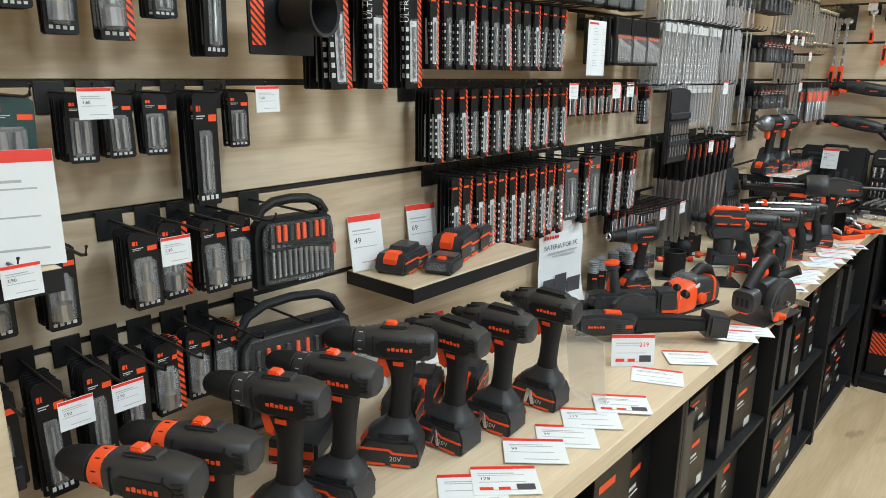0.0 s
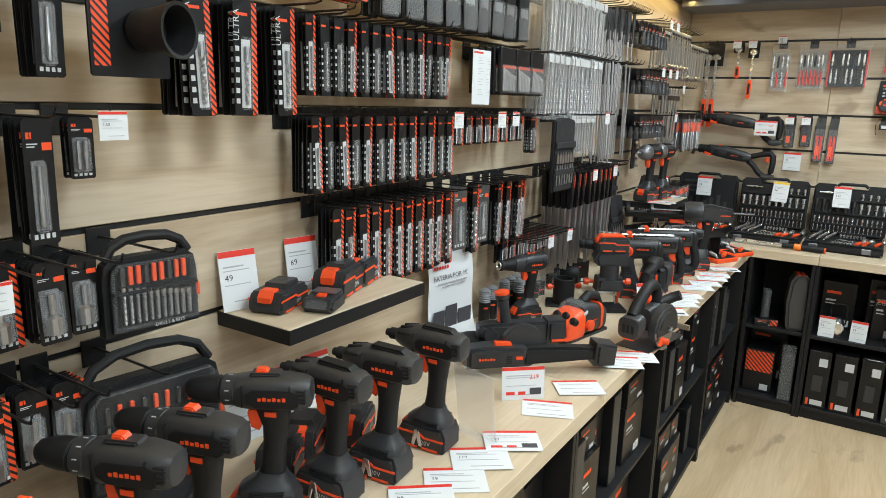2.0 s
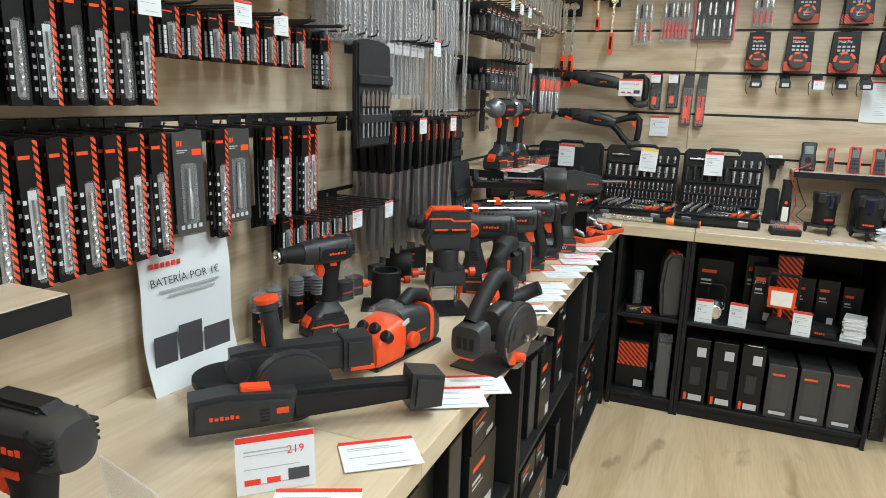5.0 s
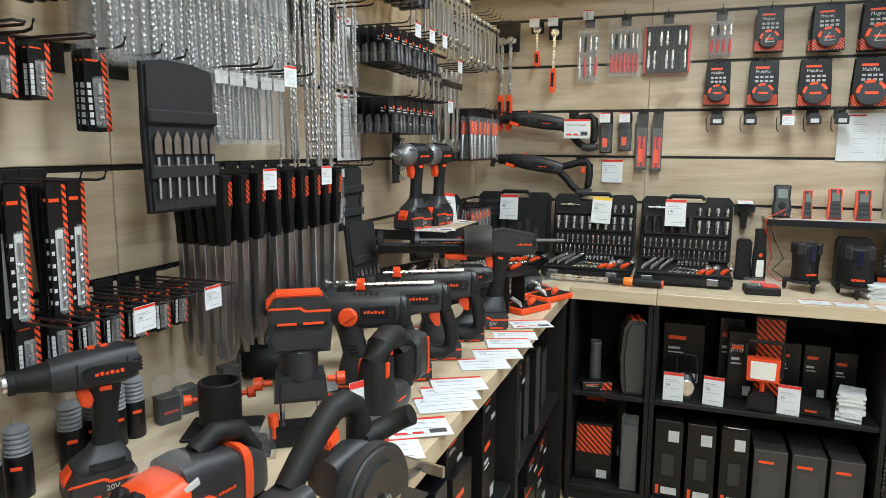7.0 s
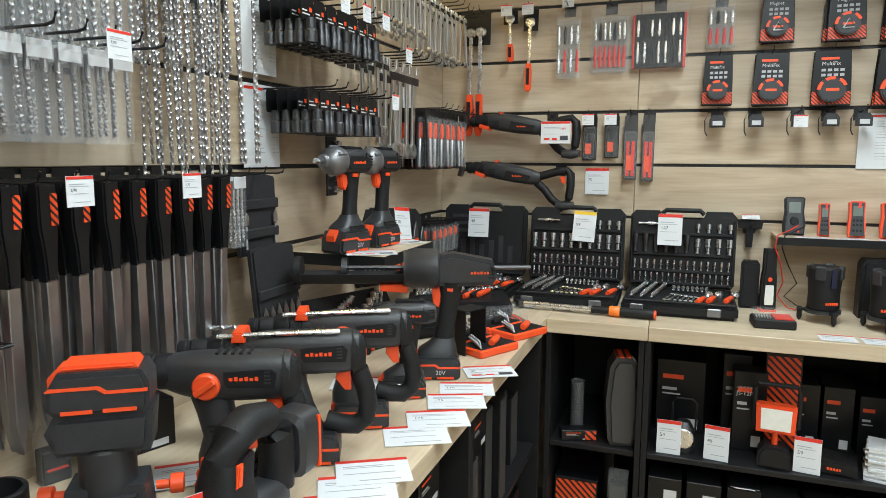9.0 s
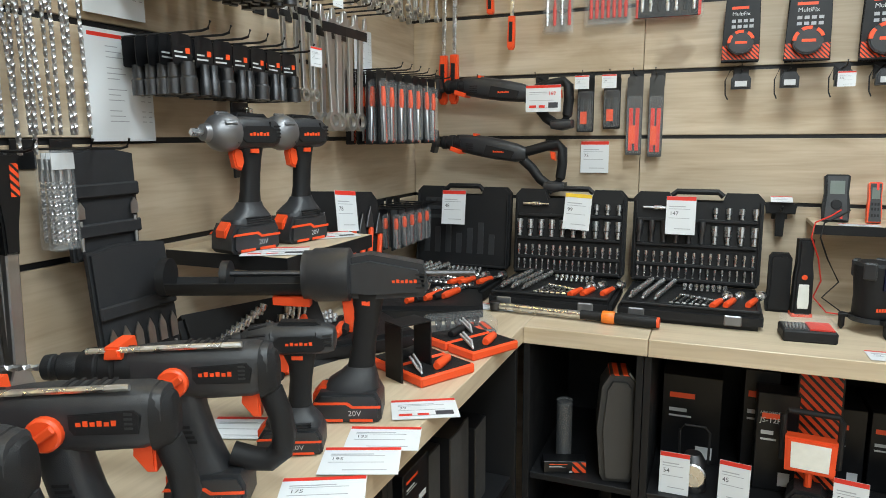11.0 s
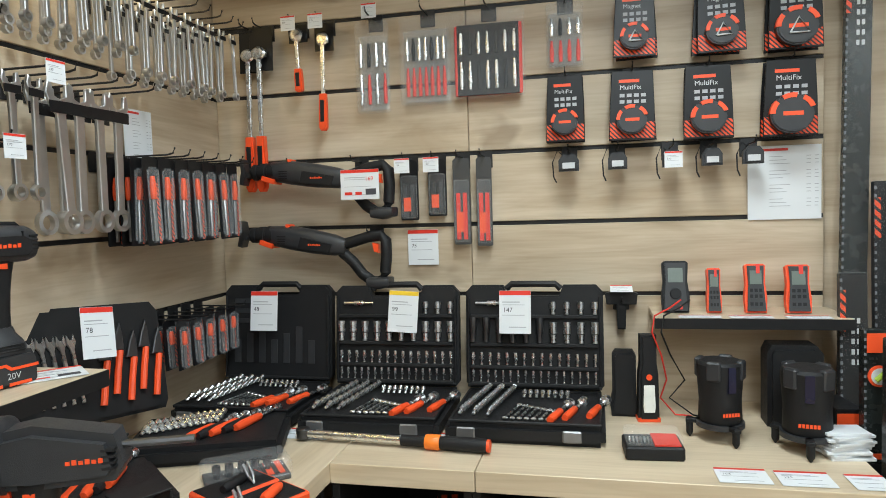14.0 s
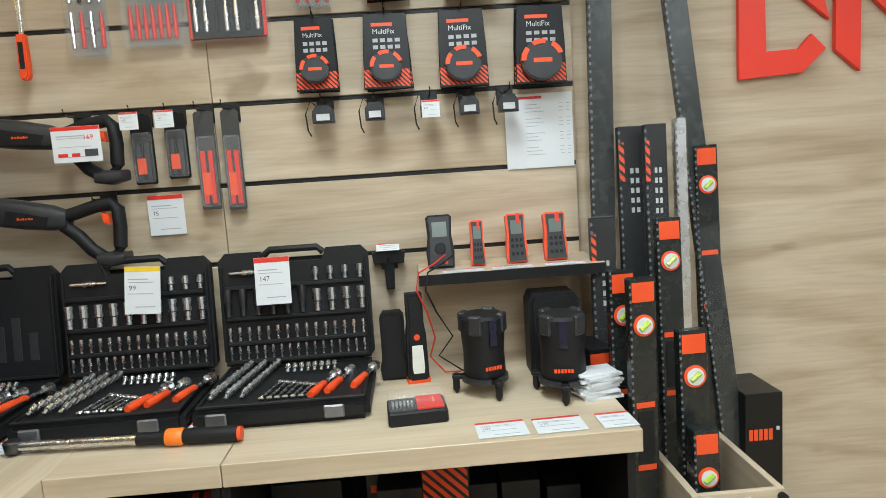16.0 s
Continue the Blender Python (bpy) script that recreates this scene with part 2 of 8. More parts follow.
def solid(name, dims, material, label, category, kind="structure", bev=0.0):
    bm = B()
    bx(bm, *dims, bev=bev)
    return tagged(new(name, mesh_of(name, bm, material)), label, category, "", kind)


def outline(name, pts, y, material, parent, bev=0.004, label="", y1=None):
    bm = B()
    prism(bm, pts, -y if y1 is None else y, y if y1 is None else y1, bev=bev)
    return part(name, bm, material, parent, label)


TEXTS = {}


def text_mesh(s, size, material):
    """Lettering in the built-in font, in the x-z plane, facing -y, begun at its left foot."""
    key = (s, size, material.name)
    if key not in TEXTS:
        cu = bpy.data.curves.new("lettering", "FONT")
        cu.body, cu.size, cu.resolution_u = s, size, 2
        ob = new("lettering", cu)
        me = bpy.data.meshes.new_from_object(ob)
        bpy.data.objects.remove(ob)
        me.transform(pose(0, 0, 0, 90, 0, 0))
        me.materials.clear()
        me.materials.append(material)
        TEXTS[key] = me
    return TEXTS[key]


def lettering(s, size, material, parent, m):
    ob = new("lettering", text_mesh(s, size, material))
    ob.parent = parent
    ob.matrix_basis = m
    return ob


def dup(ob, parent, m):
    """Another part with the same mesh."""
    o = new(ob.name.split(".")[0], ob.data)
    o.parent = parent
    o.matrix_basis = m
    return o


# ---------------------------------------------------------------- the room
WX, WY = -0.68, 5.335          # faces of the two slatted walls
SLOTS = [1.199, 1.406, 1.613, 1.82, 2.03]
solid("floor", (-0.9, 4.2, -1.6, 5.6, -0.06, 0.0), floor_m, "light oak laminate shop floor", "floor")
solid("ceiling", (-0.9, 4.2, -1.6, 5.6, CEIL, CEIL + 0.08), WHITE_P, "white shop ceiling", "ceiling")
wall_left = solid("wall_left", (-0.86, WX - 0.02, -1.6, 5.5, 0, CEIL), BLACK, "slatted oak display wall with black slots", "wall")
wall_back = solid("wall_back", (-0.68, 4.2, WY + 0.02, 5.5, 0, CEIL), oak_x, "oak panelled end wall", "wall")
# two unseen walls, added to close the room and bounce its light
solid("wall_right", (4.0, 4.2, -1.6, 5.35, 0, CEIL), WHITE_P, "plain white wall added out of view to close the room", "wall")
solid("wall_behind", (-0.68, 4.0, -1.6, -1.45, 0, CEIL), WHITE_P, "plain white wall added out of view to close the room", "wall")
edges = [0.0] + SLOTS + [2.232]
for z0, z1 in zip(edges, edges[1:]):
    a, c = z0 + (0.006 if z0 else 0), z1 - 0.006
    for y0, y1 in ((-1.45, 0.64), (0.643, 3.08), (3.083, WY + 0.018)):
        bm = B()
        bx(bm, WX - 0.0195, WX, y0, y1, a, c, bev=0.0015)
        part("panel", bm, oak_y, wall_left)
    for x0, x1 in ((WX + 0.001, 0.13), (0.132, 1.075)):
        bm = B()
        bx(bm, x0, x1, WY, WY + 0.0195, a, c, bev=0.0015)
        part("panel", bm, oak_x, wall_back)
for z in SLOTS:
    boxpart("slot_rail", wall_left, SLOT, WX - 0.0195, WX - 0.006, -1.45, WY - 0.001, z - 0.0055, z + 0.0055)
    boxpart("slot_rail", wall_back, SLOT, WX + 0.001, 1.075, WY + 0.006, WY + 0.0195, z - 0.0055, z + 0.0055)
boxpart("panel", wall_left, oak_y, WX - 0.019, WX, -1.45, WY, 2.234, CEIL - 0.001)
# cornice over the display wall with its warm light, and the grey beam at the corner
solid("cornice", (WX + 0.002, -0.50, -1.4, 4.98, 2.235, 2.56), GREYP, "grey painted cornice with warm cove light", "cornice", bev=0.004)
solid("beam", (-0.66, 3.9, 5.0, 5.33, 2.20, 2.56), GREYP, "grey painted steel beam under the ceiling", "beam", bev=0.004)
solid("beam_rail", (-0.30, 3.9, 4.94, 4.998, 2.22, 2.27), BLACK, "black rail along the grey beam", "rail", bev=0.004)
panel_glow = glow("panel_light", (1.0, 0.97, 0.93), 6.0)
for px, py in PANELS:
    t = thing("ceiling_light", pose(px, py, CEIL), "square white recessed ceiling light panel", "ceiling light", "ceiling lights")
    bm = B()
    bx(bm, -0.31, 0.31, -0.31, 0.31, -0.03, 0.0, bev=0.004)
    part("frame", bm, WHITE_P, t)
    boxpart("diffuser", t, panel_glow, -0.28, 0.28, -0.28, 0.28, -0.034, -0.0305)

# ---------------------------------------------------------------- counters and cabinets
CX, CY, TOP = -0.095, 4.745, 0.90
for y0, y1 in ((-0.9, 0.48), (0.482, 2.46), (2.462, WY - 0.001)):
    solid("counter_top", (WX + 0.001, CX, y0, y1, TOP - 0.046, TOP), top_y, "light oak laminate counter top along the display wall", "counter", "structure", 0.0015)
for x0, x1 in ((CX + 0.001, 0.232), (0.234, 1.036)):
    solid("counter_top", (x0, x1, CY, WY - 0.001, TOP - 0.046, TOP), top_x, "light oak laminate counter top under the end wall", "counter", "structure", 0.0015)


def cabinet(m, w, d=0.54, h=0.852, shelf=0.47):
    t = thing("open_cabinet", m, "black laminate open shelf cabinet under the oak counter", "cabinet", "counter cabinets")
    boxpart("side_panel", t, BLACK, 0, 0.018, 0, d, 0, h, bev=0.001)
    boxpart("side_panel", t, BLACK, w - 0.018, w, 0, d, 0, h, bev=0.001)
    boxpart("base", t, BLACK, 0.019, w - 0.019, 0.006, d, 0.05, 0.068, bev=0.001)
    boxpart("plinth", t, BLACK, 0.019, w - 0.019, 0.02, 0.036, 0.0, 0.049)
    boxpart("shelf", t, BLACK, 0.019, w - 0.019, 0.012, d, shelf - 0.018, shelf, bev=0.001)
    boxpart("back_panel", t, BLACK, 0.019, w - 0.019, d - 0.008, d - 0.001, 0.069, h)
    return t


for y0, y1 in ((-0.5, 0.46), (0.462, 1.46), (1.462, 2.31), (2.312, 3.13), (3.132, 3.95), (3.952, 4.74)):
    cabinet(pose(CX - 0.012, y0, 0, 0, 0, 90), y1 - y0)
cabinet(pose(CX + 0.0, CY + 0.012, 0), 0.318)
cabinet(pose(CX + 0.320, CY + 0.012, 0), 0.80)

# ---------------------------------------------------------------- goods on the walls
rnd = random.Random(7)
WINDOW = mat("grey_window_card", (0.10, 0.10, 0.105), 0.35)


def L(y, z, out=0.0):
    """A place on the left wall, facing the room; out: metres from the wall."""
    return pose(WX + out, y, z, 0, 0, 90)


def R(x, z, out=0.0):
    """A place on the end wall, facing the room."""
    return pose(x, WY - out, z)


def stash(ob):
    """Removes a pattern thing after it has been copied."""
    for o in (*ob.children_recursive, ob):
        bpy.data.objects.remove(o)


def hook_maker(length, wide=0.0):
    t = thing("display_hook", Matrix(), "black steel wire hook in the wall slot", "hook", "wall hooks")
    bm = B()
    bx(bm, -0.022, 0.022, -0.004, 0.0, -0.045, 0.004, bev=0.001)
    part("back_plate", bm, WIRE, t)
    bm = B()
    if wide:
        tube(bm, [(-wide, -0.004, -0.012), (-wide, -length + 0.01, -0.012), (-wide * 0.6, -length, -0.010), (wide * 0.6, -length, -0.010), (wide, -length + 0.01, -0.012), (wide, -0.004, -0.012)], 0.0022)
    else:
        tube(bm, [(0, -0.004, -0.012), (0, -length + 0.02, -0.012), (0, -length + 0.006, -0.009), (0, -length, 0.004)], 0.0024)
    part("wire", bm, WIRE, t)
    return t


HOOKS = {n: hook_maker(n) for n in (0.10, 0.16, 0.22)}
HOOKS["loop"] = hook_maker(0.20, 0.014)


def hook(m, kind=0.16):
    return copy_thing(HOOKS[kind], m)


def backing(t, w, h, material=CARD, th=0.0012):
    c = min(0.006, w / 6)
    bm = B()
    prism(bm, [(-w / 2 + c, 0), (w / 2 - c, 0), (w / 2, -c), (w / 2, -h + c / 2), (w / 2 - c / 2, -h), (-w / 2 + c / 2, -h), (-w / 2, -h + c / 2), (-w / 2, -c)], -th, 0)
    return part("backing_card", bm, material, t)


def bars(parent, material, rows, y, name="print"):
    """Small printed bars: (x0, x1, z0, z1)."""
    bm = B()
    for x0, x1, z0, z1 in rows:
        bx(bm, x0, x1, y - 0.0004, y, z0, z1)
    return part(name, bm, material, parent)


def blister(t, x0, x1, z0, z1, d, material=CLEAR):
    bm = B()
    bx(bm, x0, x1, -d, -0.0013, z0, z1, bev=min(d, x1 - x0) * 0.28, seg=2)
    return part("blister", bm, material, t, "clear plastic blister")


def twisted(bm, m, length, r, turns, shank=0.0, web=0.55):
    """A spiral drill bit along z, from its tip down."""
    n = max(6, int(turns * 5))
    rings = []
    for i in range(n + 1):
        a, rr = turns * 2 * math.pi * i / n, r
        rings.append([bm.verts.new(m @ Vector((q * rr * math.cos(a + k), q * rr * math.sin(a + k), length * i / n))) for k, q in ((0, 1), (math.pi / 2, web), (math.pi, 1), (math.pi * 1.5, web))])
    for p, q in zip(rings, rings[1:]):
        for i in range(4):
            j = (i + 1) % 4
            bm.faces.new((p[i], p[j], q[j], q[i]))
    bm.faces.new(rings[0][::-1])
    bm.faces.new(rings[-1])
    if shank:
        lathe(bm, [(length, r), (length + shank, r)], 8, m @ UP)


def bit_card(w, h, contents, material=CARD, stripe=False, label="black bit card with orange tag and steel bits in blister"):
    t = thing("bit_card", Matrix(), label, "tool card", "bit cards on hooks")
    backing(t, w, h, material)
    bars(t, ORANGE, [(w * 0.12, w * 0.45, -h * 0.25, -h * 0.19)], -0.0013, "orange_tag")
    bars(t, ORANGE, [(-w * 0.38, -w * 0.28, -h * 0.16, -h * 0.11), (-w * 0.25, -w * 0.2, -h * 0.16, -h * 0.11)], -0.0013, "logo")
    bars(t, PALE, [(-w * 0.38, -w * 0.02, -h * 0.205, -h * 0.195), (-w * 0.38, -w * 0.12, -h * 0.225, -h * 0.217)] + [(-w * 0.38 + i * w * 0.2, -w * 0.26 + i * w * 0.2, -h * 0.95, -h * 0.91) for i in range(4)], -0.0013)
    if stripe:
        boxpart("stripe", t, STRIPE, w * 0.3, w * 0.5, -0.0018, -0.0013, -h * 0.99, -h * 0.02)
    x = -w * 0.08 if not stripe else -w * 0.16
    bw = w * 0.24 if contents == "one" else w * 0.34
    boxpart("window", t, WINDOW, x - bw * 0.9, x + bw * 0.9, -0.0017, -0.0013, -h * 0.88, -h * 0.33)
    bm = B()
    if contents == "one":
        lathe(bm, [(-h * 0.85, bw * 0.35), (-h * 0.6, bw * 0.35), (-h * 0.58, bw * 0.22), (-h * 0.37, bw * 0.22)], 8, pose(x, -0.006, 0) @ UP)
    elif contents == "nut":
        lathe(bm, [(-h * 0.86, bw * 0.75), (-h * 0.66, bw * 0.75), (-h * 0.62, bw * 0.3), (-h * 0.37, bw * 0.3)], 10, pose(x, -0.009, 0) @ UP)
    else:
        for k in (-0.45, 0.45):
            lathe(bm, [(-h * 0.84, bw * 0.25), (-h * 0.63, bw * 0.3), (-h * 0.6, bw * 0.3), (-h * 0.38, bw * 0.22)], 8, pose(x + k * bw, -0.006, 0) @ UP)
    part("bit", bm, STEEL, t)
    blister(t, x - bw, x + bw, -h * 0.9, -h * 0.32, 0.012 if contents != "nut" else 0.02)
    return t


def drill_pack(w, h, ultra=False, window=PALE, stripe=True, steel=STEEL, label="slim black drill bit pack with an orange striped edge"):
    t = thing("drill_bit_pack", Matrix(), label, "drill pack", "drill packs on hooks")
    backing(t, w, h, CARD, 0.002)
    if stripe:
        boxpart("stripe", t, STRIPE, w * 0.27, w * 0.5, -0.0026, -0.0021, -h * 0.995, -h * 0.02)
    boxpart("window", t, window, -w * 0.2, w * 0.2, -0.0026, -0.0021, -h * 0.93, -h * 0.34)
    bars(t, ORANGE, [(-w * 0.42, w * 0.1, -h * 0.14, -h * 0.115)], -0.0021, "logo")
    bars(t, PALE, [(-w * 0.44, -w * 0.28, -h * (0.4 + 0.09 * i) - w * 0.18, -h * (0.4 + 0.09 * i)) for i in range(6)], -0.0021)
    bm = B()
    twisted(bm, pose(0, -0.006, -h * 0.9), h * 0.38, w * 0.11, 4, h * 0.12)
    part("drill_bit", bm, steel, t)
    bm = B()
    bx(bm, -w * 0.24, w * 0.24, -0.011, -0.0027, -h * 0.95, -h * 0.32, bev=0.003, seg=1)
    part("blister", bm, CLEAR, t)
    if ultra:
        lettering("ULTRA", w * 0.36, PALE, t, pose(-w * 0.27, -0.0022, -h * 0.36, 0, -90, 0))
    return t


def price_card(w=0.05, h=0.045, price="", red=RED, strong=0.18, label="white shelf price card with a red top band"):
    """Upright card, its foot at z = 0, facing -y."""
    t = thing("price_card", Matrix(), label, "price card", "price cards")
    boxpart("sheet", t, PAPER, -w / 2, w / 2, -0.001, 0, 0, h)
    bars(t, red, [(-w / 2 + 0.0005, w / 2 - 0.0005, h * (1 - strong * 0.6), h - 0.0005)], -0.0011, "red_band")
    bars(t, INK, [(-w * 0.4, w * 0.15, h * 0.72, h * 0.745), (-w * 0.4, w * 0.3, h * 0.66, h * 0.675), (-w * 0.4, w * 0.3, h * 0.42, h * 0.435), (-w * 0.2, w * 0.35, h * 0.14, h * 0.16)], -0.0011)
    if price:
        lettering(price, h * 0.15, DARKINK, t, pose(-w * 0.38, -0.0016, h * 0.5))
    return t


TAGS = [price_card(0.045, 0.042, p) for p in ("1,60", "2,90", "7,90", "1,70")]


THIN = {}


def rear(proto):
    """The cards behind the foremost two, whose fronts are covered."""
    if proto.name not in THIN:
        t = copy_thing(proto, Matrix())
        for o in list(t.children):
            if o.name.split(".")[0] in ("blister", "print", "logo", "lettering", "drill_bit", "orange_tag", "header"):
                bpy.data.objects.remove(o)
        THIN[proto.name] = t
    return THIN[proto.name]


def hang(m, proto, n, step=0.011, start=0.035, kind=0.16, tag=False, jitter=True):
    """A hook at m with n copies of a card on it, the last one foremost."""
    hook(m, kind)
    for i in range(n):
        y = -(start + i * step)
        a = rnd.uniform(-4, 4) if jitter else 0
        copy_thing(proto if i > n - 3 or n < 4 or jitter is False else rear(proto), m @ pose(rnd.uniform(-0.002, 0.002), y, -0.014, rnd.uniform(-2, 2), rnd.uniform(-1.5, 1.5), a))
    if tag:
        tip = {0.10: 0.10, 0.16: 0.16, 0.22: 0.22, "loop": 0.20}[kind]
        copy_thing(rnd.choice(TAGS), m @ pose(0, -tip - 0.003, -0.045))


S12, S14, S16, S18, S20 = 1.199, 1.406, 1.613, 1.82, 2.03
pair = bit_card(0.040, 0.095, "pair")
pair_g = bit_card(0.055, 0.115, "pair", TEALCARD, label="dark green bit card with two bits in a blister")
longb = bit_card(0.042, 0.185, "one", label="long black card with one long steel bit holder")
midb = bit_card(0.042, 0.150, "one")
nutc = bit_card(0.045, 0.125, "nut", label="black card with a chrome nut driver in a blister")
nuts = bit_card(0.050, 0.130, "nut", stripe=True, label="black card with an orange striped edge and a nut driver")
# upper row
for y, p, n in ((0.90, nutc, 4), (1.00, pair_g, 4), (1.065, pair, 5), (1.125, nutc, 4), (1.20, nuts, 3), (1.27, pair, 4), (1.345, midb, 6)):
    hang(L(y, S18), p, n, start=0.06)
# second row
for y, p, n in ((0.93, pair, 5), (1.03, pair_g, 8), (1.125, pair, 6), (1.185, pair, 4), (1.245, pair, 4), (1.32, longb, 5), (1.40, pair, 3)):
    hang(L(y, S16), p, n, step=0.013, start=0.05, kind=0.16 if n < 8 else 0.22, tag=y in (1.40, 1.125))
# third row
for y, p, n in ((0.99, nutc, 4), (1.07, nutc, 6), (1.19, nutc, 6), (1.255, nuts, 3), (1.31, nutc, 6), (1.365, nutc, 5)):
    hang(L(y, S14), p, n, start=0.06, kind=0.22, tag=y in (1.19, 0.99))
# lowest row
for y, p, n in ((0.97, midb, 5), (1.03, longb, 6), (1.10, midb, 6), (1.16, midb, 5), (1.22, nuts, 5), (1.28, nutc, 4), (1.33, nuts, 5)):
    hang(L(y, S12 + 0.012), p, n, start=0.06, kind=0.22, tag=y in (1.10, 1.03))

# drill packs
ultra = drill_pack(0.050, 0.205, True, label="tall black and orange striped drill pack with white window")
slim = drill_pack(0.030, 0.165)
slim_g = drill_pack(0.030, 0.165, window=STEEL, stripe=False, label="slim black drill pack with a grey steel bit")
plain = drill_pack(0.026, 0.165, window=GREYCARD, stripe=False, label="slim black drill pack seen edge on")
tall = drill_pack(0.034, 0.215)
tall_d = drill_pack(0.036, 0.215, window=STEEL, steel=CHROME, label="tall black drill pack with a polished masonry bit")
grey_pack = bit_card(0.07, 0.19, "one", GREYCARD, label="grey card with a large hole saw arbor in a blister")
short = drill_pack(0.038, 0.085, window=STEEL, label="short black drill pack with orange striped edge")
for y in (1.585, 1.69, 1.79):
    hang(L(y, S18), ultra, 6, step=0.014, start=0.05, kind=0.22)
for i in range(13):
    y = 1.885 + i * 0.044
    hang(L(y, S18), (slim, plain, slim_g)[i % 3], 5, start=0.05, kind=0.22 if i % 4 == 0 else 0.16)
    hang(L(y, S16), (slim, slim_g)[i % 2] if i > 4 or i % 2 == 0 else plain, 6, start=0.05, tag=i == 11)
for i in range(11):
    hang(L(1.965 + i * 0.047, S14), (tall, tall_d, tall)[i % 3], 5, start=0.05, kind=0.16)
for i in range(8):
    y = 2.48 + i * 0.055
    hang(L(y, S16), short, 5, start=0.05, kind="loop" if i % 2 else 0.16, tag=i in (1, 4))
for y, p, n in ((2.52, grey_pack, 3), (2.61, tall_d, 3), (2.66, grey_pack, 3), (2.75, tall, 4), (2.81, tall, 4), (2.87, tall, 5), (2.915, tall, 4)):
    hang(L(y, S14), p, n, start=0.06)
for i in range(7):
    hang(L(2.82 + i * 0.055, S12), short, 4, start=0.05, kind="loop", tag=i in (2, 5))
hang(L(2.97, S16), drill_pack(0.045, 0.13, window=STEEL, label="black striped pack with a flat spade bit"), 3, start=0.07)


# saw blade packs and clear packs on the upper slot
def saw_pack(w, h, material, label):
    t = thing("blade_pack", Matrix(), label, "blade pack", "blade packs on hooks")
    backing(t, w, h, CARD, 0.0015)
    boxpart("panel_print", t, material, -w * 0.48, w * 0.48, -0.0017, -0.0015, -h * 0.99, -h * 0.55)
    bars(t, CARD, [(-w * 0.4, w * 0.4, -h * 0.45, -h * 0.2)], -0.0016, "print")
    bm = B()
    prism(bm, [(-w * 0.38, -h * 0.5), (w * 0.38, -h * 0.5), (w * 0.38, -h * 0.62)] + [(w * 0.38 - w * 0.76 * k / 12, -h * (0.66 if k % 2 else 0.62)) for k in range(1, 12)] + [(-w * 0.38, -h * 0.62)], -0.003, -0.0018)
    part("blade", bm, STEEL, t)
    blister(t, -w * 0.45, w * 0.45, -h * 0.97, -h * 0.48, 0.012)
    return t


orange_pack = saw_pack(0.085, 0.17, ORANGE, "orange card with a saw blade in a clear blister")
clear_pack = saw_pack(0.065, 0.19, GREYCARD, "grey card with jigsaw blades in a clear bag")
for i in range(6):
    hang(L(1.46 + i * 0.11, S20), orange_pack, 5, step=0.014, start=0.06, kind=0.22)
for i in range(9):
    hang(L(2.13 + i * 0.085, S20), clear_pack, 5, step=0.014, start=0.06, kind=0.22)
for i in range(7):
    hang(L(0.86 + i * 0.09, S20), (midb, nuts)[i % 2], 4, start=0.08, kind=0.22)


# price lists on the wall
def price_list(m, w, h, label="white printed price list on the wall with a red heading"):
    t = thing("price_list", m, label, "price list", "price lists")
    boxpart("sheet", t, PAPER, -w / 2, w / 2, -0.0012, 0, 0, h)
    bars(t, RED, [(-w * 0.45, w * 0.05, h * 0.93, h * 0.965)], -0.0012, "heading")
    rows = []
    for i in range(16):
        z = h * (0.85 - 0.048 * i)
        if i % 4 != 3:
            rows += [(-w * 0.2, w * (-0.02 + 0.05 * (i % 3)), z, z + h * 0.008), (w * 0.3, w * 0.36, z, z + h * 0.008), (w * 0.41, w * 0.46, z, z + h * 0.008)]
    bars(t, INK, rows, -0.0012)
    return t


price_list(L(2.535, 1.63, 0.13), 0.10, 0.15)
price_list(L(3.99, 1.405, 0.012), 0.15, 0.20)
price_list(L(3.99, 1.63, 0.012), 0.14, 0.20)
price_list(L(4.93, 1.575, 0.012), 0.11, 0.16)
price_list(R(0.978, 1.398, 0.004), 0.18, 0.195)

# drill case set
t = thing("drill_case", Matrix(), "flat black drill bit set in a clear hanging case", "drill set", "drill sets on hooks")
boxpart("case", t, CARD, -0.045, 0.045, -0.014, 0, -0.135, 0.0, bev=0.003)
bm = B()
for i in range(8):
    twisted(bm, pose(-0.035 + i * 0.010, -0.016, -0.125), 0.055 - 0.003 * i, 0.0035, 4, 0.01)
part("drill_bit", bm, STEEL, t)
boxpart("stripe", t, STRIPE, -0.042, 0.042, -0.0155, -0.0141, -0.060, -0.052)
boxpart("blister", t, CLEAR, -0.043, 0.043, -0.022, -0.0142, -0.13, -0.05, bev=0.003)
for y in (2.66, 2.76, 2.86):
    hang(L(y, S18 - 0.01), t, 5, step=0.024, start=0.04, kind="loop", jitter=False)
stash(t)


# bags of hammer drill bits
def sds_bag(h, n, label="clear bag of grey hammer drill bits on a hook"):
    t = thing("drill_bag", Matrix(), label, "drill bag", "drill bags on hooks")
    bm = B()
    for i in range(n):
        twisted(bm, pose(-0.014 + 0.028 * i / max(1, n - 1), 0, -h + 0.012), h * 0.62, 0.0042, 7, h * 0.22)
    part("drill_bit", bm, STEEL, t)
    bm = B()
    bx(bm, -0.021, 0.021, -0.008, 0.006, -h, 0.0, bev=0.002)
    part("bag", bm, CLEAR, t)
    boxpart("header", t, PALE, -0.020, 0.020, -0.0095, -0.0085, -0.030, -0.004)
    return t


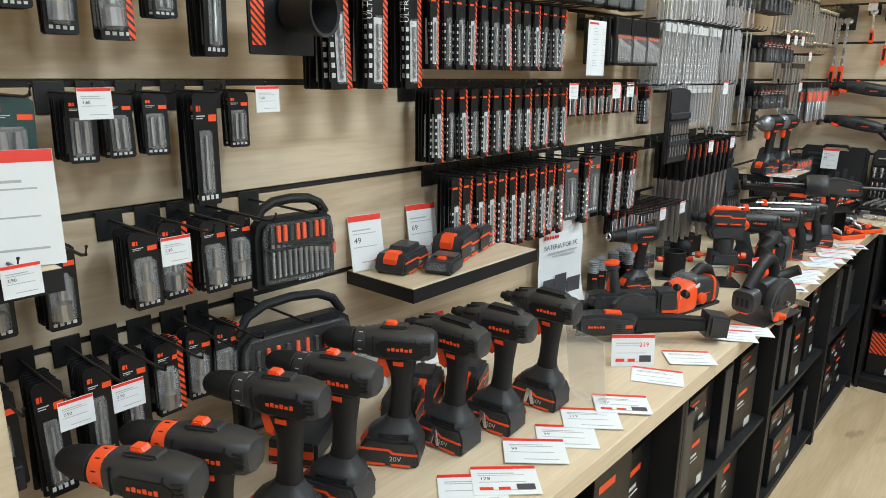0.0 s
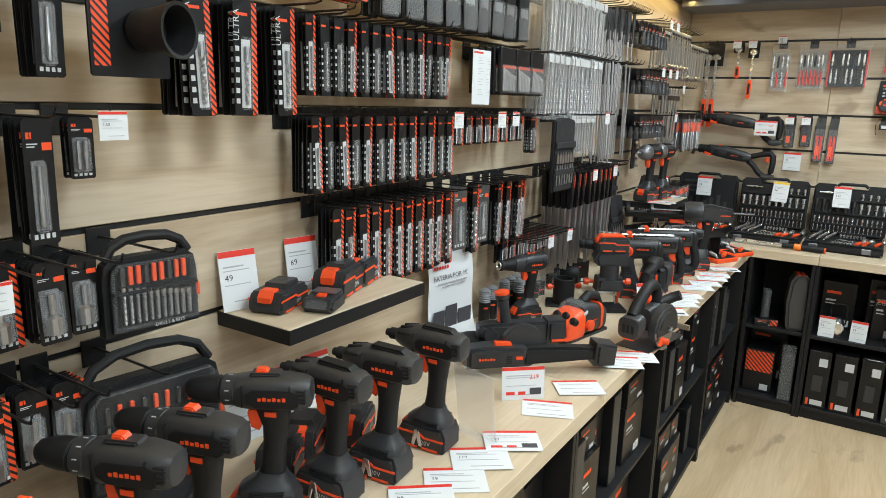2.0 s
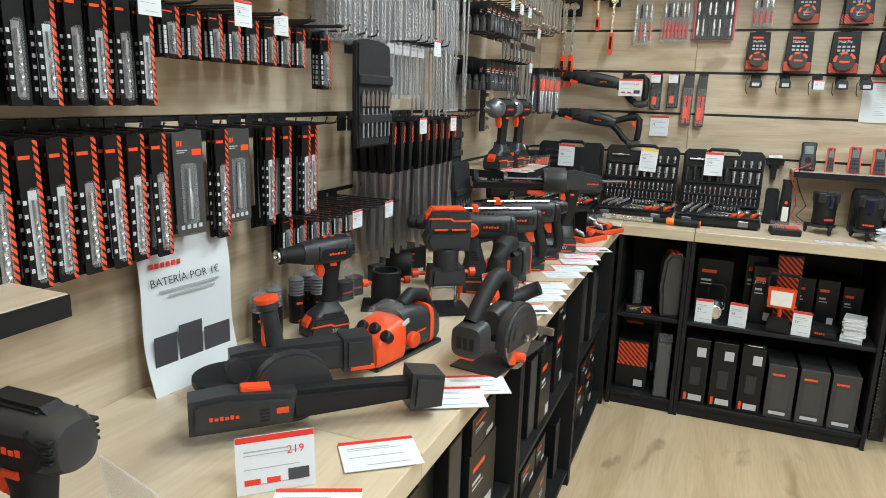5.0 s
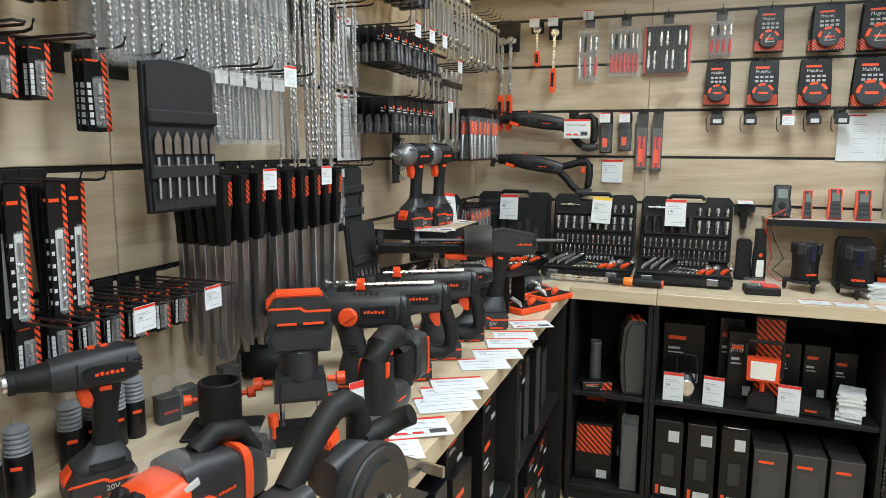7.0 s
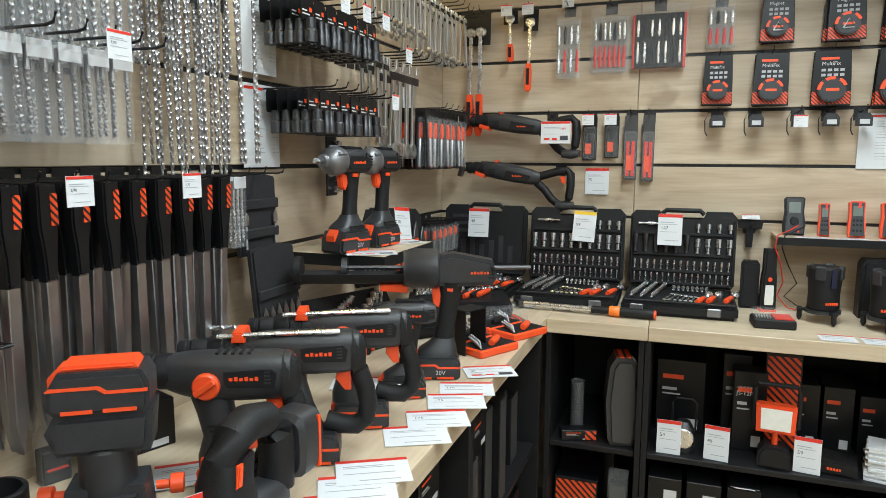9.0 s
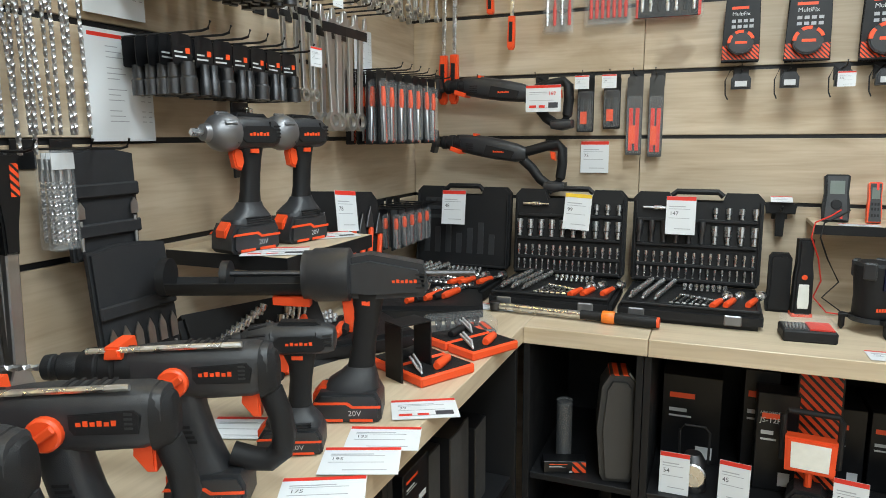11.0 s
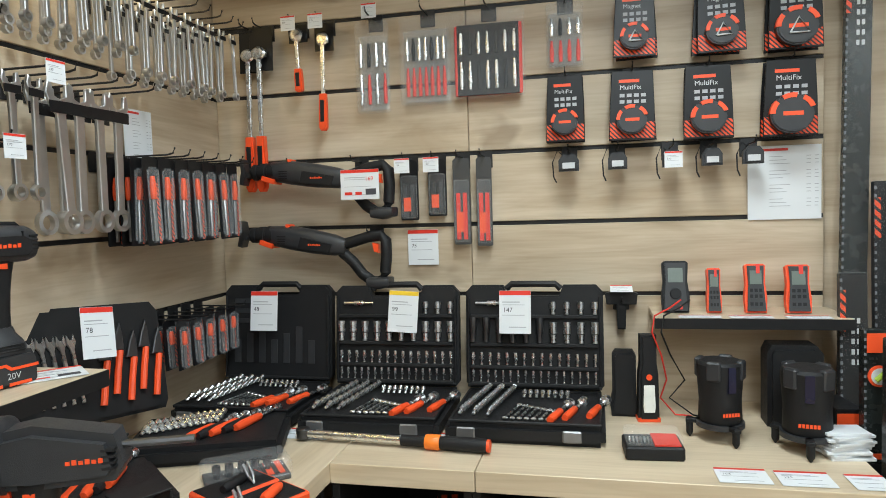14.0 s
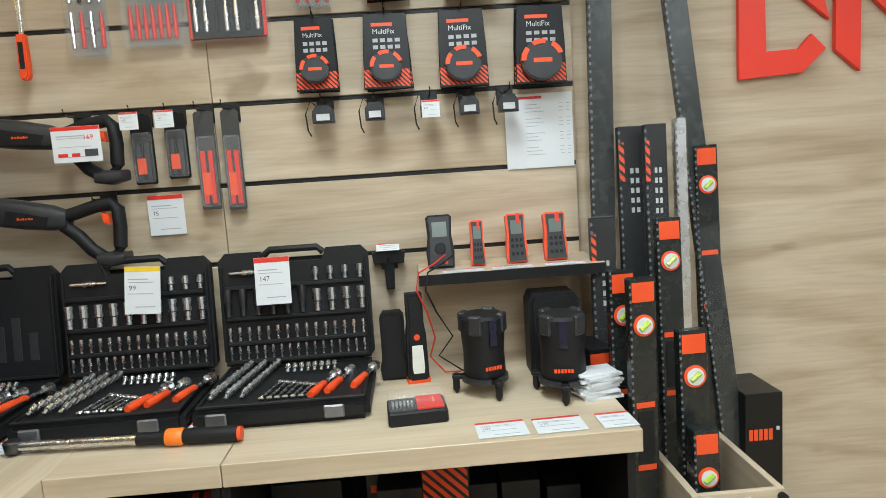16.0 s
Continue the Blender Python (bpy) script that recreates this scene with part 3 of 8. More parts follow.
bag_s, bag_m, bag_l = sds_bag(0.15, 2), sds_bag(0.22, 2), sds_bag(0.30, 2)
for i in range(11):
    y = 2.98 + i * 0.046
    hang(L(y, S18 - 0.003), bag_m, 4, step=0.028, start=0.05, kind=0.22)
    hang(L(y, S20), bag_m if i % 2 else bag_l, 4, step=0.03, start=0.05, kind=0.22)
for i in range(5):
    hang(L(3.24 + i * 0.05, S16 + 0.0), bag_s, 3, step=0.03, start=0.06, kind=0.22, tag=i == 2)

# long hammer drills
for k, (ln, label) in enumerate(((0.42, "long grey spiral hammer drill hanging from a hook"), (0.60, "very long grey spiral hammer drill hanging from a hook"))):
    t = thing("long_drill", Matrix(), label, "drill bit", "long drills on hooks")
    bm = B()
    twisted(bm, pose(0, 0, -ln), ln * 0.8, 0.0038, ln * 46, 0, 0.75)
    part("flute", bm, STEEL, t)
    bm = B()
    lathe(bm, [(-ln * 0.2, 0.005), (-0.05, 0.005), (-0.05, 0.007), (0, 0.007)], 8, UP)
    part("shank", bm, DARKSTEEL, t)
    for i in range(7):
        hang(L((3.50 if k == 0 else 3.56) + i * 0.042, S20), t, 3 + i % 2, step=0.035, start=0.05, kind=0.22)
    if k == 0:
        for i in range(5):
            hang(L(3.56 + i * 0.048, S18), t, 2, step=0.035, start=0.06, kind=0.22)
    stash(t)


# chisels for hammers
def chisel(width, label):
    t = thing("hammer_chisel", Matrix(), label, "chisel", "chisels on hooks")
    bm = B()
    lathe(bm, [(-0.13, 0.006), (-0.06, 0.006), (-0.058, 0.008), (0, 0.008)], 8, UP)
    part("shank", bm, DARKSTEEL, t)
    bm = B()
    w = width / 2
    prism(bm, [(-0.0095, -0.13), (0.0095, -0.13), (0.0095, -0.30), (w, -0.345), (w * 0.9, -0.37), (-w * 0.9, -0.37), (-w, -0.345), (-0.0095, -0.30)] if width > 0.02 else
          [(-0.0095, -0.13), (0.0095, -0.13), (0.0095, -0.33), (0.001, -0.375), (-0.001, -0.375), (-0.0095, -0.33)], -0.007, 0.007, bev=0.002, seg=1)
    part("blade", bm, STEEL, t)
    outline("card_sleeve", [(-0.016, 0.0), (-0.017, -0.060), (-0.012, -0.100), (-0.010, -0.140), (0.010, -0.140), (0.012, -0.100), (0.017, -0.060), (0.016, 0.0)], 0.010, CARD, t, 0.003)
    boxpart("stripe", t, STRIPE, 0.002, 0.014, -0.0112, -0.0102, -0.060, -0.014)
    return t


pointed, flat = chisel(0.016, "grey steel point chisel in a black card sleeve"), chisel(0.05, "grey steel wide flat chisel in a black card sleeve")
for i in range(9):
    hang(L(3.20 + i * 0.056, S14), flat if i in (6, 8) else pointed, 5, step=0.026, start=0.05, kind=0.22, tag=i in (1, 5))
hang(L(3.79, S14), sds_bag(0.16, 3), 3, start=0.06)


# black tool rolls
def tool_roll(m, w, h, n, label):
    t = thing("tool_roll", m, label, "tool roll", "tool rolls on hooks")
    bm = B()
    prism(bm, [(-w / 2, 0), (-w * 0.2, 0.008), (w * 0.2, 0.006), (w / 2, -0.002), (w * 0.52, -h * 0.5), (w / 2, -h), (-w * 0.48, -h), (-w * 0.51, -h * 0.5)], -0.018, 0, bev=0.005)
    part("fabric", bm, NYLON, t)
    for z in (-0.35, -0.72):
        bm = B()
        bx(bm, -w * 0.5, w * 0.5, -0.026, -0.018, h * z - 0.012, h * z + 0.012, bev=0.003)
        part("strap", bm, NYLON, t)
    for i in range(n):
        x = -w * 0.4 + w * 0.8 * i / (n - 1)
        bm = B()
        lathe(bm, [(-h * 0.9, 0.003), (-h * 0.62, 0.003)], 6, pose(x, -0.023, 0) @ UP)
        prism(bm, [(x - 0.008, -h * 0.60), (x + 0.008, -h * 0.60), (x + 0.008, -h * 0.5), (x, -h * 0.44), (x - 0.008, -h * 0.5)][::-1], -0.025, -0.0225)
        part("bit", bm, STEEL, t)
    return t


for y in (3.05, 3.11):
    hook(L(y, S16), 0.16)
tool_roll(L(3.08, S16 - 0.03, 0.15), 0.17, 0.25, 7, "open black nylon tool roll holding grey spade bits")
hook(L(3.86, S14), 0.16)
tool_roll(L(3.875, S14 - 0.02, 0.06), 0.14, 0.18, 2, "folded black nylon tool roll hanging on a hook")
tool_roll(pose(-0.60, 3.90, 1.22, -6, 0, 90), 0.17, 0.30, 6, "open black nylon roll of chisels leaning on the wall")


# sockets on cards
def socket_card(n, big, label):
    t = thing("socket_card", Matrix(), label, "socket card", "socket cards on hooks")
    backing(t, 0.05, 0.055)
    bars(t, PALE, [(-0.02, 0.0, -0.034, -0.031), (-0.02, 0.01, -0.042, -0.039)], -0.0013)
    bars(t, ORANGE, [(0.008, 0.019, -0.034, -0.024)], -0.0013, "orange_tag")
    bm = B()
    for i in range(n):
        x = -0.012 + 0.024 * i if n > 1 else 0
        lathe(bm, [(-0.105, big), (-0.078, big), (-0.074, big * 0.8), (-0.05, big * 0.8)], 12, pose(x, -0.010, 0) @ UP)
    part("socket", bm, DARKSTEEL, t)
    return t


sock = socket_card(2, 0.010, "black card with two black impact sockets")
sock_b = socket_card(1, 0.015, "black card with one large black impact socket")
for i in range(7):
    hang(L(4.00 + i * 0.055, S16 - 0.005), sock if i % 2 else sock_b, 5, step=0.028, start=0.04, kind=0.22, tag=i == 6)
    hang(L(3.98 + i * 0.058, S18 - 0.005), sock if i % 3 else sock_b, 5, step=0.028, start=0.04, kind=0.22, tag=i in (1, 3, 5))
    hang(L(3.98 + i * 0.058, S20), sock_b, 4, step=0.028, start=0.04, kind=0.22, tag=i in (2, 4))
# socket strip below
t = thing("socket_strip", L(4.30, 1.49, 0.03), "black card strip with chrome sockets", "socket set")
boxpart("strip", t, CARD, -0.03, 0.03, -0.006, 0, -0.17, 0.0, bev=0.002)
for k in range(5):
    bm = B()
    lathe(bm, [(0, 0.009), (0.016, 0.009), (0.018, 0.007), (0.024, 0.007)], 12, pose(0.008, -0.006, -0.02 - k * 0.033, 0, 0, -90))
    part("socket", bm, CHROME, t)


# spanners
def spanner(h, s):
    t = thing("combination_spanner", Matrix(), "polished chrome combination spanner hanging from a hook", "spanner", "spanners on hooks")
    bm = B()
    prism(bm, [(-s, 0.0), (-s * 1.25, -s * 0.9), (-s * 0.9, -s * 1.9), (-s * 0.42, -s * 2.5), (-s * 0.40, -h + s * 1.7), (s * 0.40, -h + s * 1.7), (s * 0.42, -s * 2.5), (s * 0.9, -s * 1.9), (s * 1.25, -s * 0.9), (s, 0.0), (s * 0.62, -s * 0.2), (s * 0.55, -s * 1.1), (0, -s * 1.35), (-s * 0.55, -s * 1.1), (-s * 0.62, -s * 0.2)], -0.004, 0.004, bev=0.0015, seg=1)
    part("shaft", bm, SATIN, t)
    bm = B()
    n = 18
    ro, ri = s * 0.95, s * 0.58
    v = [[bm.verts.new((r * math.cos(2 * math.pi * i / n), y, -h + s * 0.95 + r * math.sin(2 * math.pi * i / n))) for i in range(n)] for r, y in ((ri, -0.006), (ro, -0.006), (ro, 0.006), (ri, 0.006))]
    for a in range(4):
        for i in range(n):
            bm.faces.new((v[a][i], v[a][(i + 1) % n], v[(a + 1) % 4][(i + 1) % n], v[(a + 1) % 4][i]))
    part("ring", bm, SATIN, t)
    boxpart("holder", t, CARD, -s * 1.1, s * 1.1, -0.006, -0.0045, -s * 2.4, -s * 1.5)
    return t


big_sp, mid_sp, small_sp = spanner(0.31, 0.027), spanner(0.24, 0.017), spanner(0.19, 0.012)
for i in range(6):
    hang(L(4.43 + i * 0.058, S18 - 0.07), big_sp if i > 1 else mid_sp, 2, step=0.05, start=0.07, kind=0.22, tag=i == 0)
for i in range(8):
    hang(L(4.80 + i * 0.055, S20 - 0.04), small_sp, 3, step=0.05, start=0.05, kind=0.22)
for i in range(8):
    hang(L(4.40 + i * 0.05, S20), small_sp, 3, step=0.05, start=0.05, kind=0.22)


# screwdriver and knife packs near the corner
def handle_pack(h, label):
    t = thing("chisel_pack", Matrix(), label, "tool pack", "tool packs on hooks")
    backing(t, 0.05, h, CARD)
    boxpart("stripe", t, STRIPE, 0.016, 0.025, -0.002, -0.0013, -h * 0.98, -h * 0.3)
    bm = B()
    lathe(bm, [(-h * 0.95, 0.004), (-h * 0.5, 0.005), (-h * 0.48, 0.003)], 8, pose(-0.004, -0.009, 0) @ UP)
    part("blade", bm, STEEL, t)
    bm = B()
    lathe(bm, [(-h * 0.48, 0.006), (-h * 0.42, 0.008), (-h * 0.30, 0.007), (-h * 0.22, 0.005)], 10, pose(-0.004, -0.010, 0) @ UP)
    part("handle", bm, ORANGE, t)
    blister(t, -0.018, 0.012, -h * 0.97, -h * 0.12, 0.022)
    return t


hp, hs = handle_pack(0.21, "blister pack with an orange handled wood chisel"), handle_pack(0.13, "small blister pack with orange handled cutters")
for i in range(7):
    hang(L(4.78 + i * 0.062, S16), hp, 4, step=0.032, start=0.05, kind=0.22)
    if i > 1:
        hang(L(4.80 + i * 0.062, S12), hs, 3, step=0.035, start=0.04)


# ---------------------------------------------------------------- goods on the end wall
def tape_blister(w, h, r, label, tri=False):
    t = thing("tape_measure_pack", Matrix(), label, "tape measure", "tape measures on the end wall")
    bm = B()
    prism(bm, [(-w * 0.46, 0), (w * 0.46, 0), (w * 0.5, -h * 0.5), (w * 0.52, -h), (-w * 0.52, -h), (-w * 0.5, -h * 0.5)], -0.004, 0, bev=0.0012, seg=1)
    part("backing_card", bm, CARD, t)
    boxpart("stripe", t, STRIPE, -w * 0.5, w * 0.5, -0.0048, -0.0041, -h * 0.97, -h * 0.74)
    bars(t, ORANGE, [(-w * 0.3, w * 0.16, -h * 0.17, -h * 0.125)], -0.0041, "logo")
    lettering("MultiFix" if not tri else "Magnet", w * 0.15, PALE, t, pose(-w * 0.28, -0.0042, -h * 0.27))
    bars(t, INK, [(-w * 0.28 + k * w * 0.16, -w * 0.17 + k * w * 0.16, -h * z - 0.009, -h * z) for k in range(4) for z in (0.33, 0.42)], -0.0041)
    bm = B()
    n = 14
    prism(bm, [(r * math.cos(a) - 0.002, -h * 0.72 + r * 0.95 * math.sin(a)) for a in (2 * math.pi * i / n for i in range(n))][::-1], -0.030, -0.0042, bev=0.004)
    body = part("tape_body", bm, PLASTIC, t)
    bm = B()
    for a0 in (20, 80, 140):
        pts = [(q * math.cos(radians(a)), q * math.sin(radians(a)) * 0.95 - h * 0.72) for q, rng in ((r * 1.04, range(a0, a0 + 41, 10)), (r * 0.80, range(a0 + 40, a0 - 1, -10))) for a in rng]
        prism(bm, pts, -0.032, -0.012)
    part("bumper", bm, ORANGE, body)
    bars(body, ORANGE, [(-r * 0.45, r * 0.45, -h * 0.72 - r * 0.1, -h * 0.72 + r * 0.1)], -0.0302, "logo")
    if tri:
        bm = B()
        tube(bm, [(-r * 0.4, -0.033, -h * 0.72 - r * 0.35), (r * 0.5, -0.033, -h * 0.72 - r * 0.35), (0, -0.033, -h * 0.72 + r * 0.4), (-r * 0.4, -0.033, -h * 0.72 - r * 0.35)], 0.0025)
        part("clip", bm, PALE, body)
    return t


for x, w, h, r, z, tri in ((0.415, 0.10, 0.18, 0.036, S18, False), (0.59, 0.115, 0.185, 0.040, S18, False), (0.78, 0.12, 0.19, 0.045, S18, False), (0.98, 0.125, 0.195, 0.052, S18, False),
                           (0.60, 0.105, 0.175, 0.036, S20, True), (0.81, 0.115, 0.18, 0.040, S20, True), (0.99, 0.125, 0.185, 0.050, S20, True)):
    p = tape_blister(w, h, r, "black striped card with an orange and black tape measure", tri)
    hang(R(x, z), p, 2, step=0.03, start=0.03, kind=0.10, jitter=False)
    stash(p)
# little tapes on straps under the tape measures
for x, w in ((0.42, 0.055), (0.55, 0.050), (0.69, 0.05), (0.79, 0.05), (0.89, 0.05)):
    t = thing("loose_tape_measure", R(x, S16 - 0.022, 0.06), "small loose grey tape measure with a black wrist strap", "tape measure", "loose tape measures")
    hook(R(x, S16), 0.10)
    bm = B()
    prism(bm, [(-w / 2, -0.045), (w / 2, -0.045), (w / 2, -0.015), (w * 0.3, 0.0), (-w * 0.3, 0.0), (-w / 2, -0.015)], -0.015, 0.015, bev=0.005)
    part("case", bm, PLASTIC, t)
    boxpart("window", t, PALE, -w * 0.3, w * 0.3, -0.0165, -0.0152, -0.038, -0.022)
    bm = B()
    tube(bm, [(-w * 0.3, -0.005, 0.0), (-w * 0.55, -0.006, 0.012), (-w * 0.8, -0.004, -0.02), (-w * 0.75, 0, -0.06), (-w * 0.62, 0, -0.075)], 0.002)
    part("strap", bm, NYLON, t)
copy_thing(TAGS[1], R(0.69, S16 - 0.07, 0.10))


# ratchets, screwdriver sets, plier sets
def ratchet(h, label, head=0.02):
    t = thing("ratchet", Matrix(), label, "ratchet", "ratchets on the end wall")
    boxpart("card", t, CARD, -0.030, 0.030, -0.002, 0, -h * 0.26, 0.0, bev=0.0005)
    bm = B()
    lathe(bm, [(-0.008, head * 0.75), (-0.004, head), (0.006, head), (0.010, head * 0.7)], 14, pose(0, -0.014, -h * 0.16, 0, 0, 90))
    prism(bm, [(-0.006, -h * 0.16), (0.006, -h * 0.16), (0.005, -h * 0.68), (-0.005, -h * 0.68)][::-1], -0.020, -0.010, bev=0.002)
    part("head", bm, CHROME, t)
    bm = B()
    prism(bm, [(-0.010, -h * 0.66), (0.010, -h * 0.66), (0.012, -h * 0.8), (0.012, -h * 0.97), (0.006, -h), (-0.006, -h), (-0.012, -h * 0.97), (-0.012, -h * 0.8)][::-1], -0.027, -0.005, bev=0.004)
    g = part("grip", bm, ORANGE, t, "orange and black rubber grip")
    boxpart("inlay", g, RUBBER, -0.006, 0.006, -0.0285, -0.0272, -h * 0.92, -h * 0.72, bev=0.0005)
    return t


p = ratchet(0.47, "long chrome ratchet with orange and black grip", 0.019)
p.scale = (1.25, 1.25, 1.05)
hang(R(-0.535, S20), p, 1, start=0.03, kind=0.10, jitter=False)
hang(R(-0.49, S20), p, 1, start=0.05, kind=0.10, jitter=False)
stash(p)
for x, h in ((-0.375, 0.20), (-0.29, 0.32)):
    p = ratchet(h, "chrome ratchet with orange and black grip on a card")
    hang(R(x, S20), p, 1, start=0.04, kind=0.10, tag=True, jitter=False)
    stash(p)


def set_pack(x, w, h, pieces, label):
    t = thing("tool_set_pack", R(x, S20 - 0.02, 0.03), label, "tool set", "tool sets on the end wall")
    hook(R(x, S20), 0.10)
    boxpart("tray_rim", t, RED if pieces == "bits" else CLEAR, -w * 0.46, w * 0.46, -0.007, 0, -h * 0.97, -h * 0.16, bev=0.003)
    boxpart("tray", t, RUBBER if pieces == "bits" else CLEAR, -w * 0.42, w * 0.42, -0.009, -0.0072, -h * 0.97, -h * 0.16, bev=0.003)
    for i in range(7 if w > 0.12 else 4):
        xx = -w * 0.36 + (w * 0.72) * i / (6 if w > 0.12 else 3)
        for k, (z0, z1) in enumerate(((0.5, 0.25), (0.9, 0.58))):
            bm = B()
            lathe(bm, [(-h * z0, 0.005), (-h * (z0 + z1) / 2, 0.006), (-h * z1, 0.003)], 8, pose(xx, -0.012, 0) @ UP)
            part("tool", bm, (CHROME, RUBBER, CHROME)[(i + k * 2) % 3] if k == 0 or pieces == "bits" else (RED if pieces != "ratchet" or i % 2 else CHROME), t)
    boxpart("shell", t, CLEAR, -w / 2, w / 2, -0.03, -0.0005, -h, -0.005, bev=0.006)
    return t


set_pack(-0.14, 0.10, 0.27, "ratchet", "clear blister with a ratchet and sockets")
copy_thing(TAGS[1], R(-0.14, S20 - 0.02, 0.065))
set_pack(0.02, 0.15, 0.255, "pliers", "clear blister with a red set of pliers")
set_pack(0.20, 0.21, 0.245, "bits", "clear blister with a red case of sockets and bits")
set_pack(0.415, 0.10, 0.18, "knife", "black and red blister with a snap off knife")
# blades and pencils
for x, w, h, m2 in ((-0.045, 0.055, 0.175, CARD), (0.04, 0.055, 0.165, CARD), (0.112, 0.05, 0.25, GREYCARD), (0.178, 0.045, 0.255, GREYCARD)):
    t = thing("blade_blister", R(x, S16 - 0.015, 0.03), "narrow black blister with orange printed blades", "blade pack", "blade packs on the end wall")
    hook(R(x, S16), 0.10)
    backing(t, w, h, m2, 0.002)
    for k in (-0.2, 0.2):
        boxpart("blade", t, RED if h > 0.2 else PLASTIC, k * w - 0.006, k * w + 0.006, -0.008, -0.0021, -h * 0.94, -h * 0.4, bev=0.001)
    bars(t, ORANGE, [(-w * 0.3, w * 0.1, -h * 0.85, -h * 0.62)], -0.0085, "logo")
    blister(t, -w * 0.45, w * 0.45, -h * 0.97, -h * 0.25, 0.014)
    if h < 0.2:
        copy_thing(TAGS[0], R(x, S16 - 0.055, 0.105))

# ---------------------------------------------------------------- power tools
def logo(parent, x, z, w, y, h=None):
    """The maker's mark as plain orange bars on both flanks."""
    w, h = w * 0.8, h or w * 0.11
    bm = B()
    for s in (-1, 1):
        for i in range(6):
            x0 = x - w / 2 + i * w / 6
            bx(bm, x0, x0 + w * 0.115, s * y - 0.0006, s * y + 0.0006, z - h / 2, z + h / 2 - (h * 0.25 if i % 2 else 0))
    return part("logo", bm, ORANGE, parent)


def battery_parts(t, x, z, length=0.115, width=0.074, height=0.052, small=False, text=True):
    """A slide battery with its foot at height z, its front at +x."""
    l, w, h = length / 2, width / 2, height
    outline("battery_body", [(x - l, z + 0.006), (x - l + 0.006, z), (x + l - 0.008, z), (x + l, z + 0.008), (x + l - 0.002, z + h * 0.62), (x + l - 0.014, z + h), (x - l + 0.008, z + h), (x - l, z + h * 0.7)], w, PLASTIC, t, 0.006)
    bm = B()
    for s in (-1, 1):
        pts = [(x - l * 0.98, z + h * 0.58), (x - l * 0.2, z + h * 0.58), (x - l * 0.05, z + h * 0.70), (x + l * 0.9, z + h * 0.70), (x + l * 0.98, z + h * 0.62), (x + l * 0.9, z + h * 0.62), (x, z + h * 0.62), (x - l * 0.16, z + h * 0.50), (x - l * 0.98, z + h * 0.50)]
        prism(bm, pts, s * w - 0.001, s * w + 0.001)
        for x0, x1 in ((x - l * 0.75, x - l * 0.1), (x + l * 0.1, x + l * 0.7)):
            bx(bm, x0, x1, s * w - 0.0012, s * w + 0.001, z + h * 0.06, z + h * 0.15)
    part("orange_trim", bm, ORANGE, t)
    outline("release_button", [(x + l + 0.001, z + h * 0.55), (x + l + 0.001, z + h * 0.8), (x + l - 0.012, z + h + 0.004), (x + l - 0.035, z + h + 0.004), (x + l - 0.03, z + h * 0.6)], w * 0.42, ORANGE, t, 0.002)
    if text:
        ob = lettering("20V", h * 0.26, PALE, t, pose(x + l * 0.05, -w - 0.0006, z + h * 0.25))
        lettering("20V", h * 0.26, PALE, t, pose(x - l * 0.05, w + 0.0006, z + h * 0.25, 0, 0, 180))


def vents(t, x, z, n, y, dz=0.006, w=0.016):
    for i in range(n):
        boxpart("vent", t, RUBBER, x, x + w, -y - 0.0008, y + 0.0008, z + i * dz, z + i * dz + dz * 0.5)


def lofted(name, parent, material, secs, axis="x", p=0.72, label=""):
    bm = B()
    loft(bm, secs, axis, p=p)
    return part(name, bm, material, parent, label)


def turned(name, parent, material, prof, m, seg=22):
    bm = B()
    lathe(bm, prof, seg, m)
    return part(name, bm, material, parent)


